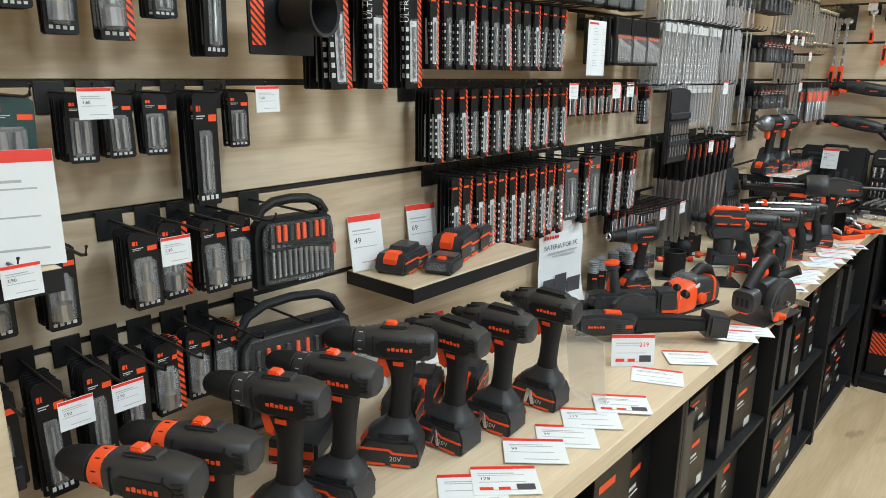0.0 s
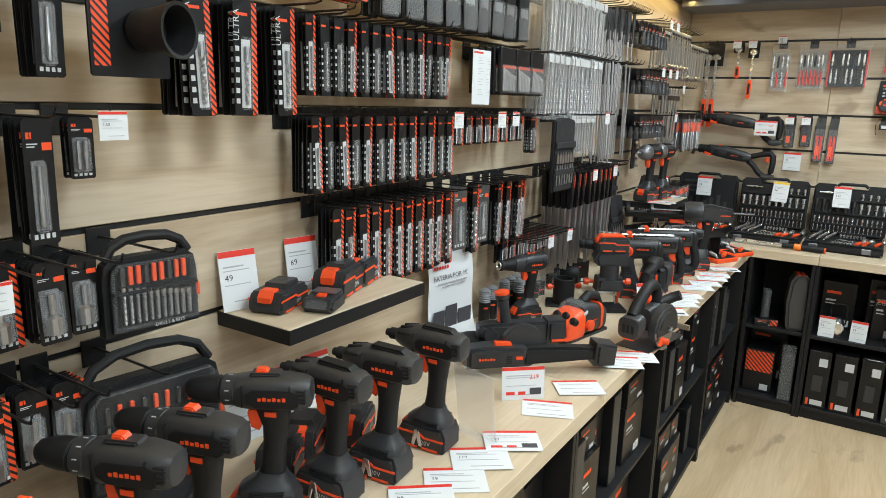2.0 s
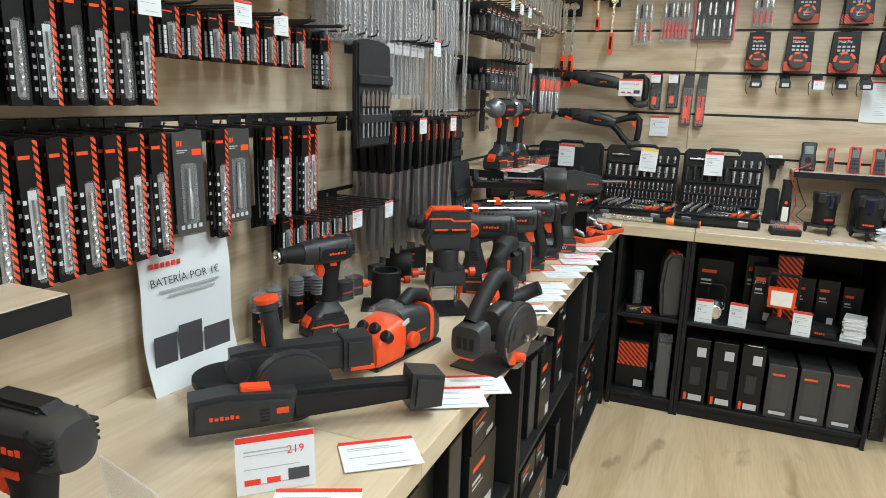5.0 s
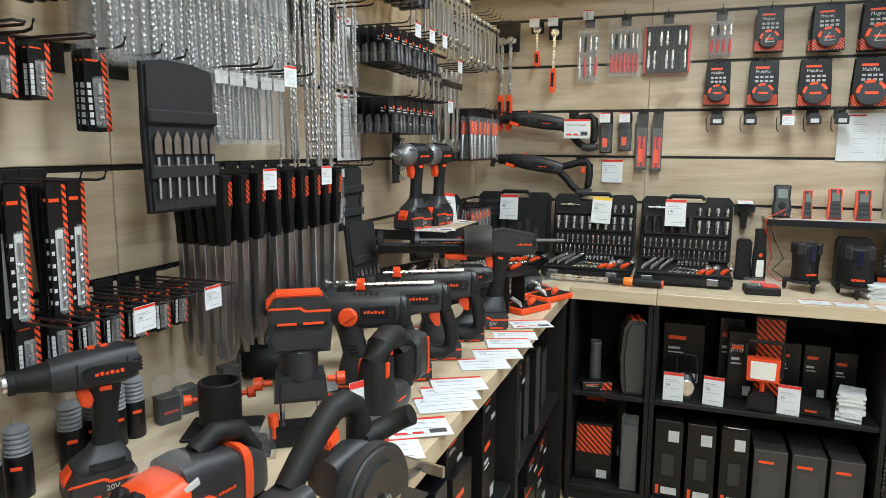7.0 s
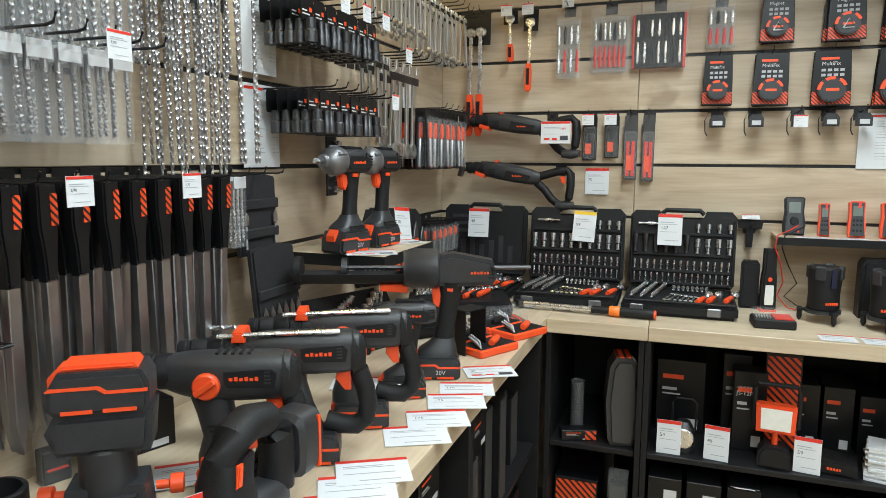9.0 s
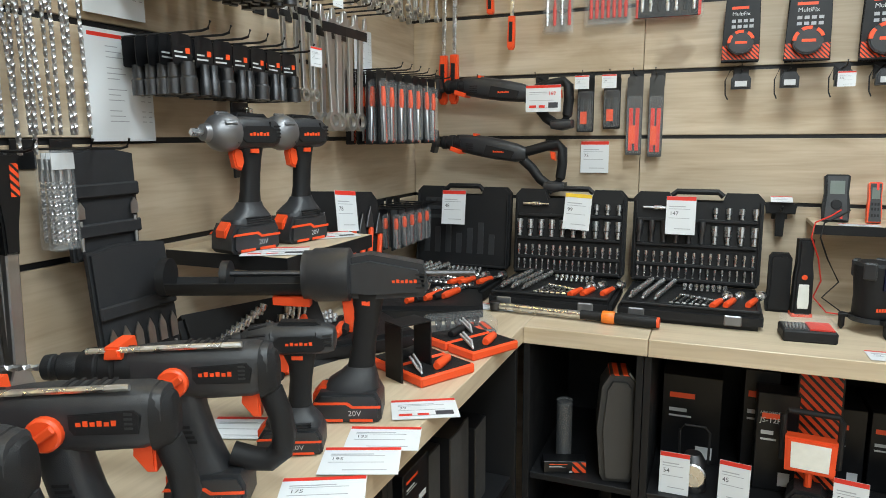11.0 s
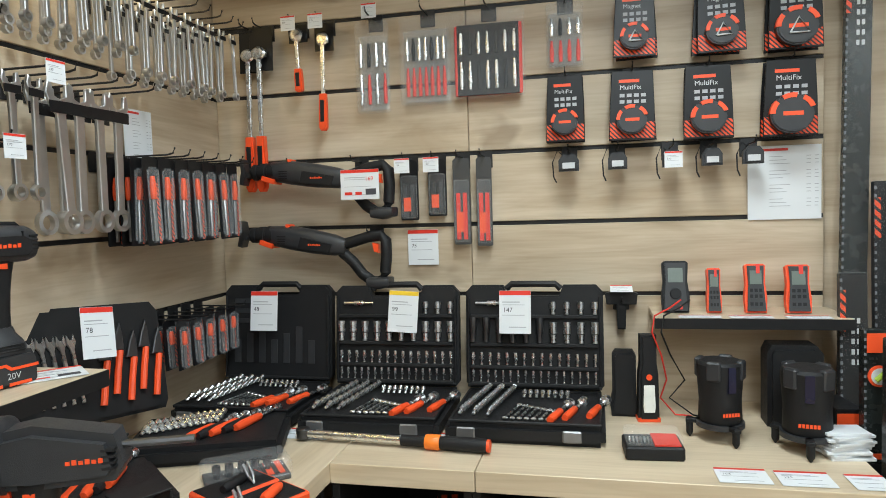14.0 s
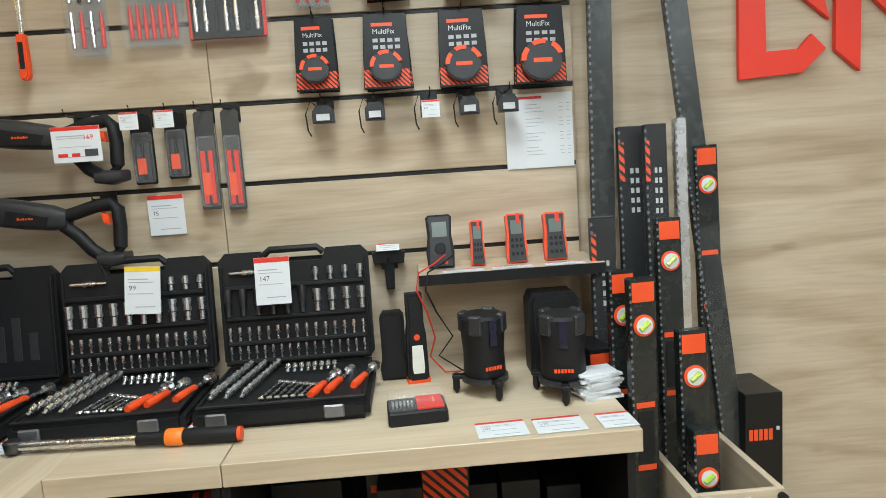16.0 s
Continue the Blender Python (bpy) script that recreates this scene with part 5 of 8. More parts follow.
def jigsaw(label="charcoal cordless jigsaw with a light grey base on the counter"):
    t = thing("jigsaw", Matrix(), label, "jigsaw", "cordless tools on the counter")
    outline("shoe", [(-0.09, 0), (0.08, 0), (0.08, 0.004), (-0.09, 0.004)], 0.036, STEEL, t, 0.001)
    lofted("gear_case", t, ALU, [(0.005, 0.030, 0.028, 0.034), (0.030, 0.032, 0.034, 0.040), (0.052, 0.030, 0.035, 0.042)], "z", 0.6, "light grey cast base")
    lofted("nose", t, RUBBER, [(0.052, 0.028, 0.035, 0.043), (0.090, 0.030, 0.035, 0.042), (0.130, 0.030, 0.032, 0.036), (0.160, 0.022, 0.029, 0.034)], "z", 0.65)
    lofted("motor", t, PLASTIC, [(-0.080, 0.058, 0.026, 0.028), (-0.060, 0.058, 0.032, 0.034), (0.0, 0.060, 0.033, 0.036), (0.030, 0.062, 0.032, 0.034)])
    bm = B()
    tube(bm, [(0.030, 0, 0.130), (0.030, 0, 0.160), (0.012, 0, 0.186), (-0.020, 0, 0.196), (-0.055, 0, 0.188), (-0.080, 0, 0.160), (-0.086, 0, 0.120), (-0.080, 0, 0.070)], 0.0280, 14)
    part("handle", bm, RUBBER, t)
    lofted("battery_body", t, PLASTIC, [(-0.158, 0.125, 0.028, 0.044), (-0.154, 0.125, 0.037, 0.054), (-0.110, 0.125, 0.037, 0.054), (-0.102, 0.125, 0.030, 0.044)], p=0.5)
    outline("battery_trim", [(-0.150, 0.080), (-0.144, 0.080), (-0.144, 0.168), (-0.150, 0.168)], 0.0376, ORANGE, t, 0.0006)
    outline("trigger", [(-0.030, 0.155), (-0.005, 0.160), (-0.008, 0.178), (-0.030, 0.178)], 0.010, ORANGE, t, 0.002)
    outline("lock_tab", [(0.034, 0.128), (0.046, 0.128), (0.040, 0.160), (0.030, 0.160)], 0.034, ORANGE, t, 0.002)
    outline("dial", [(0.066, 0.006), (0.085, 0.006), (0.085, 0.028), (0.068, 0.036)], 0.012, ORANGE, t, 0.003)
    logo(t, -0.02, 0.062, 0.045, 0.0336)
    return t


p = jigsaw()
p.scale = (0.92, 0.95, 0.90)
put(p, -0.215, 3.26, rz=266)


def planer(label="orange and black cordless planer lying on the counter"):
    t = thing("planer", Matrix(), label, "planer", "cordless tools on the counter")
    outline("sole", [(-0.14, 0.0), (0.12, 0.0), (0.12, 0.010), (-0.14, 0.010)], 0.044, DARKSTEEL, t, 0.002)
    lofted("nose", t, ORANGE, [(0.028, 0.058, 0.054, 0.056), (0.080, 0.054, 0.055, 0.050), (0.112, 0.044, 0.053, 0.038), (0.124, 0.036, 0.046, 0.026)], p=0.5, label="bright orange plastic nose")
    lofted("housing", t, PLASTIC, [(-0.140, 0.048, 0.036, 0.036), (-0.120, 0.054, 0.046, 0.044), (-0.060, 0.064, 0.049, 0.054), (0.000, 0.070, 0.050, 0.058), (0.030, 0.070, 0.048, 0.056)], p=0.5)
    lofted("rear_stripe", t, ORANGE, [(-0.098, 0.060, 0.0485, 0.053), (-0.080, 0.063, 0.0500, 0.056)], p=0.5)
    bm = B()
    tube(bm, [(-0.02, 0, 0.120), (-0.06, 0, 0.140), (-0.11, 0, 0.128), (-0.14, 0, 0.080)], 0.018, 12)
    part("handle", bm, RUBBER, t)
    for k in (-1, 1):
        turned("side_knob", t, ORANGE, [(0.048, 0.020), (0.062, 0.020), (0.065, 0.016)], pose(0.0, 0, 0.050, 0, 0, k * 90), 18)
    for y, zz in ((-0.020, 0.086), (0.016, 0.088), (0.050, 0.076)):
        turned("front_knob", t, RUBBER, [(0.0, 0.013), (0.020, 0.014), (0.024, 0.010)], pose(0.086, y, zz, 0, -35, 0), 14)
    lofted("dust_window", t, CLEAR, [(0.012, 0.122, 0.034, 0.020), (0.060, 0.112, 0.036, 0.022), (0.078, 0.102, 0.030, 0.016)], p=0.5)
    outline("pale_plate", [(0.010, 0.095), (0.036, 0.088), (0.038, 0.098), (0.012, 0.106)], 0.0515, PALE, t, 0.001)
    logo(t, -0.04, 0.062, 0.045, 0.0505)
    return t


p = planer()
p.scale = (0.90, 0.90, 0.90)
put(p, -0.325, 2.83, rz=258)


def long_grinder(label="long charcoal cordless sander grinder lying on the counter"):
    t = thing("angle_grinder", Matrix(), label, "grinder", "cordless tools on the counter")
    z = 0.055
    outline("housing", [(-0.22, z - 0.03), (-0.06, z - 0.028), (-0.05, z + 0.024), (-0.16, z + 0.034), (-0.22, z + 0.028)], 0.032, PLASTIC, t, 0.010)
    outline("shaft_grip", [(-0.06, z - 0.026), (0.06, z - 0.022), (0.15, z - 0.018), (0.15, z + 0.016), (0.05, z + 0.022), (-0.06, z + 0.024)], 0.022, RUBBER, t, 0.008)
    outline("battery_body", [(0.145, z - 0.034), (0.205, z - 0.034), (0.21, z + 0.024), (0.15, z + 0.034)], 0.036, PLASTIC, t, 0.008)
    bm = B()
    lathe(bm, [(-0.003, 0.062), (0.003, 0.062)], 32, pose(-0.05, 0.028, z + 0.01, 0, 0, 90))
    part("disc", bm, DARKSTEEL, t)
    n = 14
    arc = [(-0.05 + 0.068 * math.cos(a), z + 0.01 + 0.068 * math.sin(a)) for a in (math.pi * i / n for i in range(n + 1))]
    bm = B()
    prism(bm, arc, 0.012, 0.040, bev=0.003)
    part("disc_guard", bm, PLASTIC, t)
    outline("switch", [(-0.14, z + 0.030), (-0.09, z + 0.027), (-0.092, z + 0.036), (-0.138, z + 0.039)], 0.012, ORANGE, t, 0.002)
    outline("lock", [(-0.085, z - 0.004), (-0.065, z - 0.004), (-0.065, z + 0.006), (-0.085, z + 0.006)], 0.034, ORANGE, t, 0.001)
    logo(t, -0.165, z, 0.06, 0.0325)
    vents(t, -0.112, z - 0.014, 4, 0.0318, w=0.016)
    return t


p = long_grinder()
put(p, -0.285, 2.475, rz=43)


def side_grinder(label="charcoal cordless angle grinder with side handle and orange grip"):
    t = thing("angle_grinder", Matrix(), label, "grinder", "cordless tools on the counter")
    z = 0.06
    outline("housing", [(-0.14, z - 0.028), (0.05, z - 0.028), (0.075, z - 0.02), (0.075, z + 0.025), (0.04, z + 0.030), (-0.14, z + 0.030)], 0.03, PLASTIC, t, 0.010)
    bm = B()
    lathe(bm, [(-0.035, 0.066), (-0.031, 0.068), (-0.02, 0.068), (-0.018, 0.05)], 28, pose(0.075, 0, z) @ UP)
    part("disc_guard", bm, RUBBER, t)
    bm = B()
    lathe(bm, [(0.02, 0.012), (0.04, 0.017), (0.10, 0.015), (0.12, 0.021), (0.13, 0.018)], 14, pose(0.07, 0.0, z, 0, -15, 90))
    part("side_handle", bm, RUBBER, t)
    bm = B()
    lathe(bm, [(0.0, 0.020), (0.08, 0.017), (0.085, 0.022), (0.10, 0.020)], 14, pose(-0.01, 0, z + 0.02, 0, -82, 0))
    part("upright_handle", bm, PLASTIC, t)
    bm = B()
    lathe(bm, [(0.098, 0.023), (0.106, 0.023), (0.108, 0.018)], 14, pose(-0.01, 0, z + 0.02, 0, -82, 0))
    part("handle_cap", bm, ORANGE, t)
    boxpart("grip_strip", t, ORANGE, 0.006, 0.014, -0.01, 0.01, z + 0.03, z + 0.10, bev=0.002)
    outline("battery_body", [(-0.20, z - 0.035), (-0.138, z - 0.035), (-0.138, z + 0.035), (-0.195, z + 0.035)], 0.036, PLASTIC, t, 0.008)
    outline("battery_trim", [(-0.198, z - 0.03), (-0.15, z - 0.03), (-0.15, z - 0.022), (-0.198, z - 0.022)], 0.0372, ORANGE, t, 0.0005)
    logo(t, -0.05, z, 0.06, 0.0305)
    return t


p = side_grinder()
put(p, -0.46, 2.56, rz=225)


def reciprocating_saw(m, label):
    t = thing("reciprocating_saw", m, label, "saw", "saws hung on the end wall")
    lofted("body", t, PLASTIC, [(-0.165, 0.012, 0.020, 0.022), (-0.150, 0.012, 0.027, 0.030), (-0.090, 0.006, 0.030, 0.036), (-0.020, -0.004, 0.031, 0.036), (0.050, -0.014, 0.029, 0.031), (0.085, -0.018, 0.022, 0.022)], p=0.65)
    turned("boot", t, RUBBER, [(-0.225, 0.018), (-0.218, 0.024), (-0.205, 0.024), (-0.203, 0.021), (-0.196, 0.021), (-0.194, 0.026), (-0.176, 0.027), (-0.174, 0.024), (-0.168, 0.024), (-0.165, 0.029), (-0.145, 0.030)], pose(0, 0, 0.012))
    bm = B()
    tube(bm, [(0.055, 0, -0.016), (0.100, 0, -0.004), (0.150, 0, 0.012), (0.190, 0, 0.018), (0.206, 0, 0.004), (0.208, 0, -0.040), (0.204, 0, -0.090), (0.192, 0, -0.116), (0.165, 0, -0.118), (0.135, 0, -0.098), (0.105, 0, -0.062), (0.070, 0, -0.034)], 0.0165, 12)
    part("loop_handle", bm, RUBBER, t)
    lofted("battery_seat", t, PLASTIC, [(0.155, -0.120, 0.030, 0.014), (0.190, -0.122, 0.034, 0.018), (0.222, -0.118, 0.030, 0.014)], p=0.5)
    outline("shoe", [(-0.262, -0.022), (-0.248, -0.026), (-0.238, 0.010), (-0.246, 0.052), (-0.258, 0.056), (-0.254, 0.014)], 0.020, DARKSTEEL, t, 0.002)
    boxpart("shoe_arm", t, DARKSTEEL, -0.246, -0.205, -0.008, 0.008, -0.004, 0.008, bev=0.002)
    outline("lever", [(-0.185, -0.014), (-0.145, -0.026), (-0.140, -0.012), (-0.180, 0.000)], 0.0305, ORANGE, t, 0.002)
    outline("lock_tab", [(-0.105, 0.026), (-0.088, 0.024), (-0.090, 0.046), (-0.103, 0.047)], 0.020, ORANGE, t, 0.003)
    outline("trigger", [(0.166, -0.004), (0.184, -0.008), (0.186, -0.034), (0.172, -0.030)], 0.012, ORANGE, t, 0.003)
    outline("side_panel", [(-0.060, -0.026), (0.040, -0.034), (0.050, -0.010), (-0.050, 0.010)], 0.0316, RUBBER, t, 0.001)
    logo(t, -0.005, -0.012, 0.050, 0.0318)
    for k in range(4):
        boxpart("vent", t, RUBBER, -0.125, -0.098, -0.0302, 0.0302, -0.012 + k * 0.007, -0.009 + k * 0.007)
    return t


hook(R(-0.40, S16), 0.10)
hook(R(-0.20, S16), 0.10)
reciprocating_saw(R(-0.30, S16 - 0.045, 0.075) @ pose(0, 0, 0, 0, 0, 0), "charcoal corded reciprocating saw hung on the slatted wall")
hook(R(-0.40, S14), 0.10)
hook(R(-0.16, S14), 0.10)
reciprocating_saw(R(-0.315, S14 - 0.035, 0.075) @ pose(0, 0, 0, 0, 2, 0), "charcoal cordless reciprocating saw hung on the slatted wall")


# ---------------------------------------------------------------- shelves on the walls
def wall_shelf(m, w, d, label):
    t = thing("wall_shelf", m, label, "shelf", "small wall shelves")
    boxpart("board", t, top_x, 0, w, -d + 0.003, 0, -0.030, 0, bev=0.001)
    boxpart("front_edge", t, BLACK, 0, w, -d, -d + 0.0025, -0.031, -0.001)
    boxpart("end_edge", t, BLACK, -0.0025, -0.0002, -d, 0, -0.031, -0.001)
    return t


wall_shelf(L(1.70, 1.198), 0.455, 0.21, "short oak shelf with black edging holding batteries")
wall_shelf(L(0.45, 1.386), 0.59, 0.215, "short oak shelf with black edging beside the bits")
wall_shelf(L(4.085, 1.183), 0.34, 0.30, "oak shelf with black edging holding impact wrenches")
t = thing("wall_shelf", R(0.63, 1.163), "narrow oak shelf with a black front edge for meters", "shelf", "small wall shelves")
boxpart("board", t, top_x, 0, 0.455, -0.20, 0, -0.012, 0, bev=0.001)
boxpart("front_edge", t, BLACK, 0, 0.455, -0.2035, -0.2005, -0.026, 0.0)
t = thing("end_post", pose(-0.60, 0.93, TOP), "upright oak end panel with a black latch", "panel")
boxpart("post", t, top_y, -0.075, 0.14, -0.03, 0.02, 0, 0.45, bev=0.002)
boxpart("latch", t, RUBBER, 0.10, 0.135, 0.0205, 0.032, 0.20, 0.235, bev=0.002)


def battery(label, small=False):
    t = thing("battery", Matrix(), label, "battery", "batteries on display")
    battery_parts(t, 0, 0, 0.125, 0.078, 0.045 if small else 0.062)
    outline("slide_rail", [(-0.045, 0.044 if small else 0.060), (0.02, 0.044 if small else 0.060), (0.015, 0.056 if small else 0.072), (-0.042, 0.056 if small else 0.072)], 0.024, PLASTIC, t, 0.002)
    return t


bat, bat_s = battery("charcoal twenty volt battery with orange trim"), battery("slim charcoal battery with orange trim", True)
put(bat_s, -0.60, 1.795, 1.198, -72)
put(bat, -0.575, 1.955, 1.198, -72)
put(bat, -0.605, 2.065, 1.198, -72)
t = thing("usb_adapter", pose(-0.515, 1.84, 1.1985, 0, 0, -70), "small grey battery adapter with a lamp lens", "adapter")
outline("body", [(-0.04, 0), (0.03, 0), (0.04, 0.012), (0.03, 0.03), (-0.04, 0.034)], 0.035, PLASTIC, t, 0.006)
outline("lens", [(0.025, 0.006), (0.043, 0.012), (0.036, 0.026), (0.022, 0.028)], 0.026, CLEAR, t, 0.004)
outline("plate", [(-0.038, 0.034), (0.0, 0.034), (0.0, 0.037), (-0.038, 0.037)], 0.028, ALU, t, 0.001)
outline("button", [(0.0, 0.03), (0.016, 0.028), (0.016, 0.034), (0.002, 0.036)], 0.010, ORANGE, t, 0.001)
for x, y, rz in ((-0.50, 1.70, -60), (-0.47, 1.88, -65), (-0.52, 1.78, -60)):
    put(bat, x, y, TOP, rz)

t = thing("charger", pose(-0.56, 1.48, TOP, 0, 0, -60), "orange fronted battery charger on the counter", "charger")
outline("body", [(-0.08, 0), (0.08, 0), (0.075, 0.05), (-0.07, 0.06)], 0.05, PLASTIC, t, 0.008)
outline("front", [(0.081, 0.005), (0.084, 0.005), (0.079, 0.045), (0.076, 0.045)], 0.045, STRIPE_B, t, 0.0005)


# ---------------------------------------------------------------- price cards
def stand_card(m, w, h, price, red=RED, pics=False, big="", label="white price card with a red band standing upright"):
    c = price_card(w, h, price, red, label=label)
    if pics:
        bars(c, RED, [(-w * 0.4, -w * 0.2, h * 0.15, h * 0.25), (-w * 0.12, w * 0.05, h * 0.15, h * 0.25)], -0.0012, "picture")
        bars(c, DARKINK, [(w * 0.15, w * 0.42, h * 0.15, h * 0.35)], -0.0012, "picture")
    if big:
        lettering(big, h * 0.2, RED, c, pose(w * 0.14, -0.0016, h * 0.62))
    c.matrix_world = m
    return c


for y, pr in ((1.735, "49"), (1.92, "69"), (2.09, "89")):
    stand_card(pose(-0.645, y, 1.199, -10, 0, 78), 0.085, 0.125, pr)
stand_card(pose(-0.50, 1.0, 1.387, -12, 0, 72), 0.11, 0.15, "")
for y, pr in ((1.62, ""), (1.73, ""), (1.85, "25"), (1.96, "49")):
    stand_card(pose(-0.635, y, TOP + 0.001, -14, 0, 82), 0.085, 0.13, pr)
stand_card(pose(-0.244, 2.279, TOP + 0.001, -8, 0, 43), 0.112, 0.085, "", pics=True, big="219", label="white offer card with pictures standing on the counter")
stand_card(pose(-0.205, 3.20, TOP + 0.001, -10, 0, 62), 0.085, 0.115, "", pics=True, big="179", label="white offer card with pictures leaning on a tool")
stand_card(pose(-0.30, 2.90, TOP + 0.001, -12, 0, 75), 0.08, 0.10, "")
flatcards = [(-0.215, 1.585, 45, ""), (-0.185, 1.645, 44, "178"), (-0.20, 1.765, 40, "99"), (-0.185, 1.86, 38, "99"), (-0.185, 1.96, 38, "119"), (-0.165, 2.065, 36, "182"),
             (-0.170, 2.265, 25, ""), (-0.155, 2.43, 38, ""), (-0.125, 2.67, 30, ""), (-0.105, 2.75, 30, ""), (-0.16, 3.16, 32, ""), (-0.145, 3.27, 32, "229"), (-0.14, 3.41, 32, ""), (-0.15, 3.47, 30, ""), (-0.15, 3.53, 30, ""),
             (-0.14, 3.70, 28, ""), (-0.13, 3.79, 26, "175"), (-0.125, 3.895, 22, "195"), (-0.13, 3.985, 20, "135"), (-0.115, 4.125, 28, "39"), (-0.43, 3.42, 40, ""), (-0.26, 4.40, 60, "60"), (-0.38, 3.93, 20, "")]
for i, (x, y, rz, pr) in enumerate(flatcards):
    stand_card(pose(x, y, TOP + 0.0015 + 0.0012 * (i % 3), -90, 0, rz) @ pose(0, 0, -0.045), 0.125, 0.09, pr, pics=pr in ("178", "182", "229", "39"), label="white price card with a red band lying on the counter")
for x, y, w, pr in ((-0.22, 4.92, 0.12, ""), (-0.06, 4.93, 0.12, ""), (0.08, 4.93, 0.11, ""), (0.77, 4.80, 0.10, "104"), (0.885, 4.80, 0.10, "129"), (1.0, 4.80, 0.07, "")):
    stand_card(pose(x, y, TOP + 0.0015, -90, 0, 2) @ pose(0, 0, -0.04), w, 0.075, pr, label="white price card with a red band lying on the counter")
for x, y, rz in ((-0.44, 4.13, 30), (-0.46, 4.36, 50)):
    stand_card(pose(x, y, 1.1845, -90, 0, rz) @ pose(0, 0, -0.045), 0.13, 0.09, "", pics=True, label="white price card with pictures lying on the shelf")
stand_card(R(-0.165, 1.488, 0.125) @ pose(0, 0, 0), 0.115, 0.085, "", pics=True, big="169", label="white offer card with pictures on the saw")
stand_card(R(-0.015, 1.288, 0.006), 0.093, 0.105, "75", label="white price card with a red band on the wall")
for x, pr, c in ((-0.46, "48", RED), (-0.04, "99", YELLOW), (0.275, "147", RED)):
    stand_card(R(x, 1.115, 0.175) @ pose(0, 0, 0, -8, 3 if c is YELLOW else 0, 0), 0.085, 0.115, pr, c, label="white price card hanging over the open case lid")

# acrylic holder and the curled poster
t = thing("acrylic_holder", pose(-0.245, 2.05, TOP, 0, -8, 75), "clear acrylic leaflet holder standing on the counter", "holder")
boxpart("sheet", t, ACRYL, -0.002, 0.002, -0.06, 0.06, 0, 0.165, bev=0.001)
boxpart("foot", t, ACRYL, -0.04, 0.0, -0.06, 0.06, 0, 0.003, bev=0.001)
t = thing("poster", pose(-0.605, 2.535, TOP, 0, 0, 82), "curled white battery offer poster leaning on the wall", "poster")
bm = B()
n, hgt, wid = 14, 0.285, 0.21


def curl(z):
    return 0.045 * (z / hgt) + 0.010 * math.sin(z / hgt * 5.5)


cols = [[bm.verts.new((x, curl(hgt * i / n) + dy, hgt * i / n)) for i in range(n + 1)] for x in (-wid / 2, wid / 2) for dy in (0, 0.0008)]
for i in range(n):
    bm.faces.new((cols[0][i], cols[2][i], cols[2][i + 1], cols[0][i + 1]))
    bm.faces.new((cols[1][i], cols[1][i + 1], cols[3][i + 1], cols[3][i]))
part("sheet", bm, PAPER, t)
lettering("BATERÍA POR 1€", 0.0215, DARKINK, t, pose(-0.088, curl(0.205) - 0.0055, 0.205, -10, 0, 0))
bars(t, RED, [(-0.085 + i * 0.012, -0.077 + i * 0.012, 0.238, 0.248) for i in range(6)], curl(0.243) - 0.004, "logo")
bars(t, INK, [(-0.07, 0.07, 0.190, 0.195), (-0.05, 0.06, 0.180, 0.184)], curl(0.187) - 0.004, "print")
bars(t, DARKINK, [(-0.09, -0.04, 0.05, 0.11), (-0.035, 0.02, 0.04, 0.12), (0.025, 0.09, 0.05, 0.10)], curl(0.08) - 0.006, "picture")

# ---------------------------------------------------------------- tool cases
SOCKETS = {}


def socket_mesh(r, h, material):
    key = (round(r, 4), round(h, 4), material.name)
    if key not in SOCKETS:
        bm = B()
        lathe(bm, [(0, r * 0.72), (h * 0.40, r * 0.72), (h * 0.46, r), (h, r), (h * 0.999, r * 0.6), (h * 0.7, r * 0.55)], 10, UP)
        SOCKETS[key] = mesh_of("socket", bm, material)
    return SOCKETS[key]


def piece(name, me, parent, m):
    o = new(name, me)
    o.parent = parent
    o.matrix_basis = m
    return o


def moulded_tray(bm, w, d, h):
    bx(bm, -w / 2, w / 2, -d / 2, d / 2, 0, h, bev=0.012, seg=2)


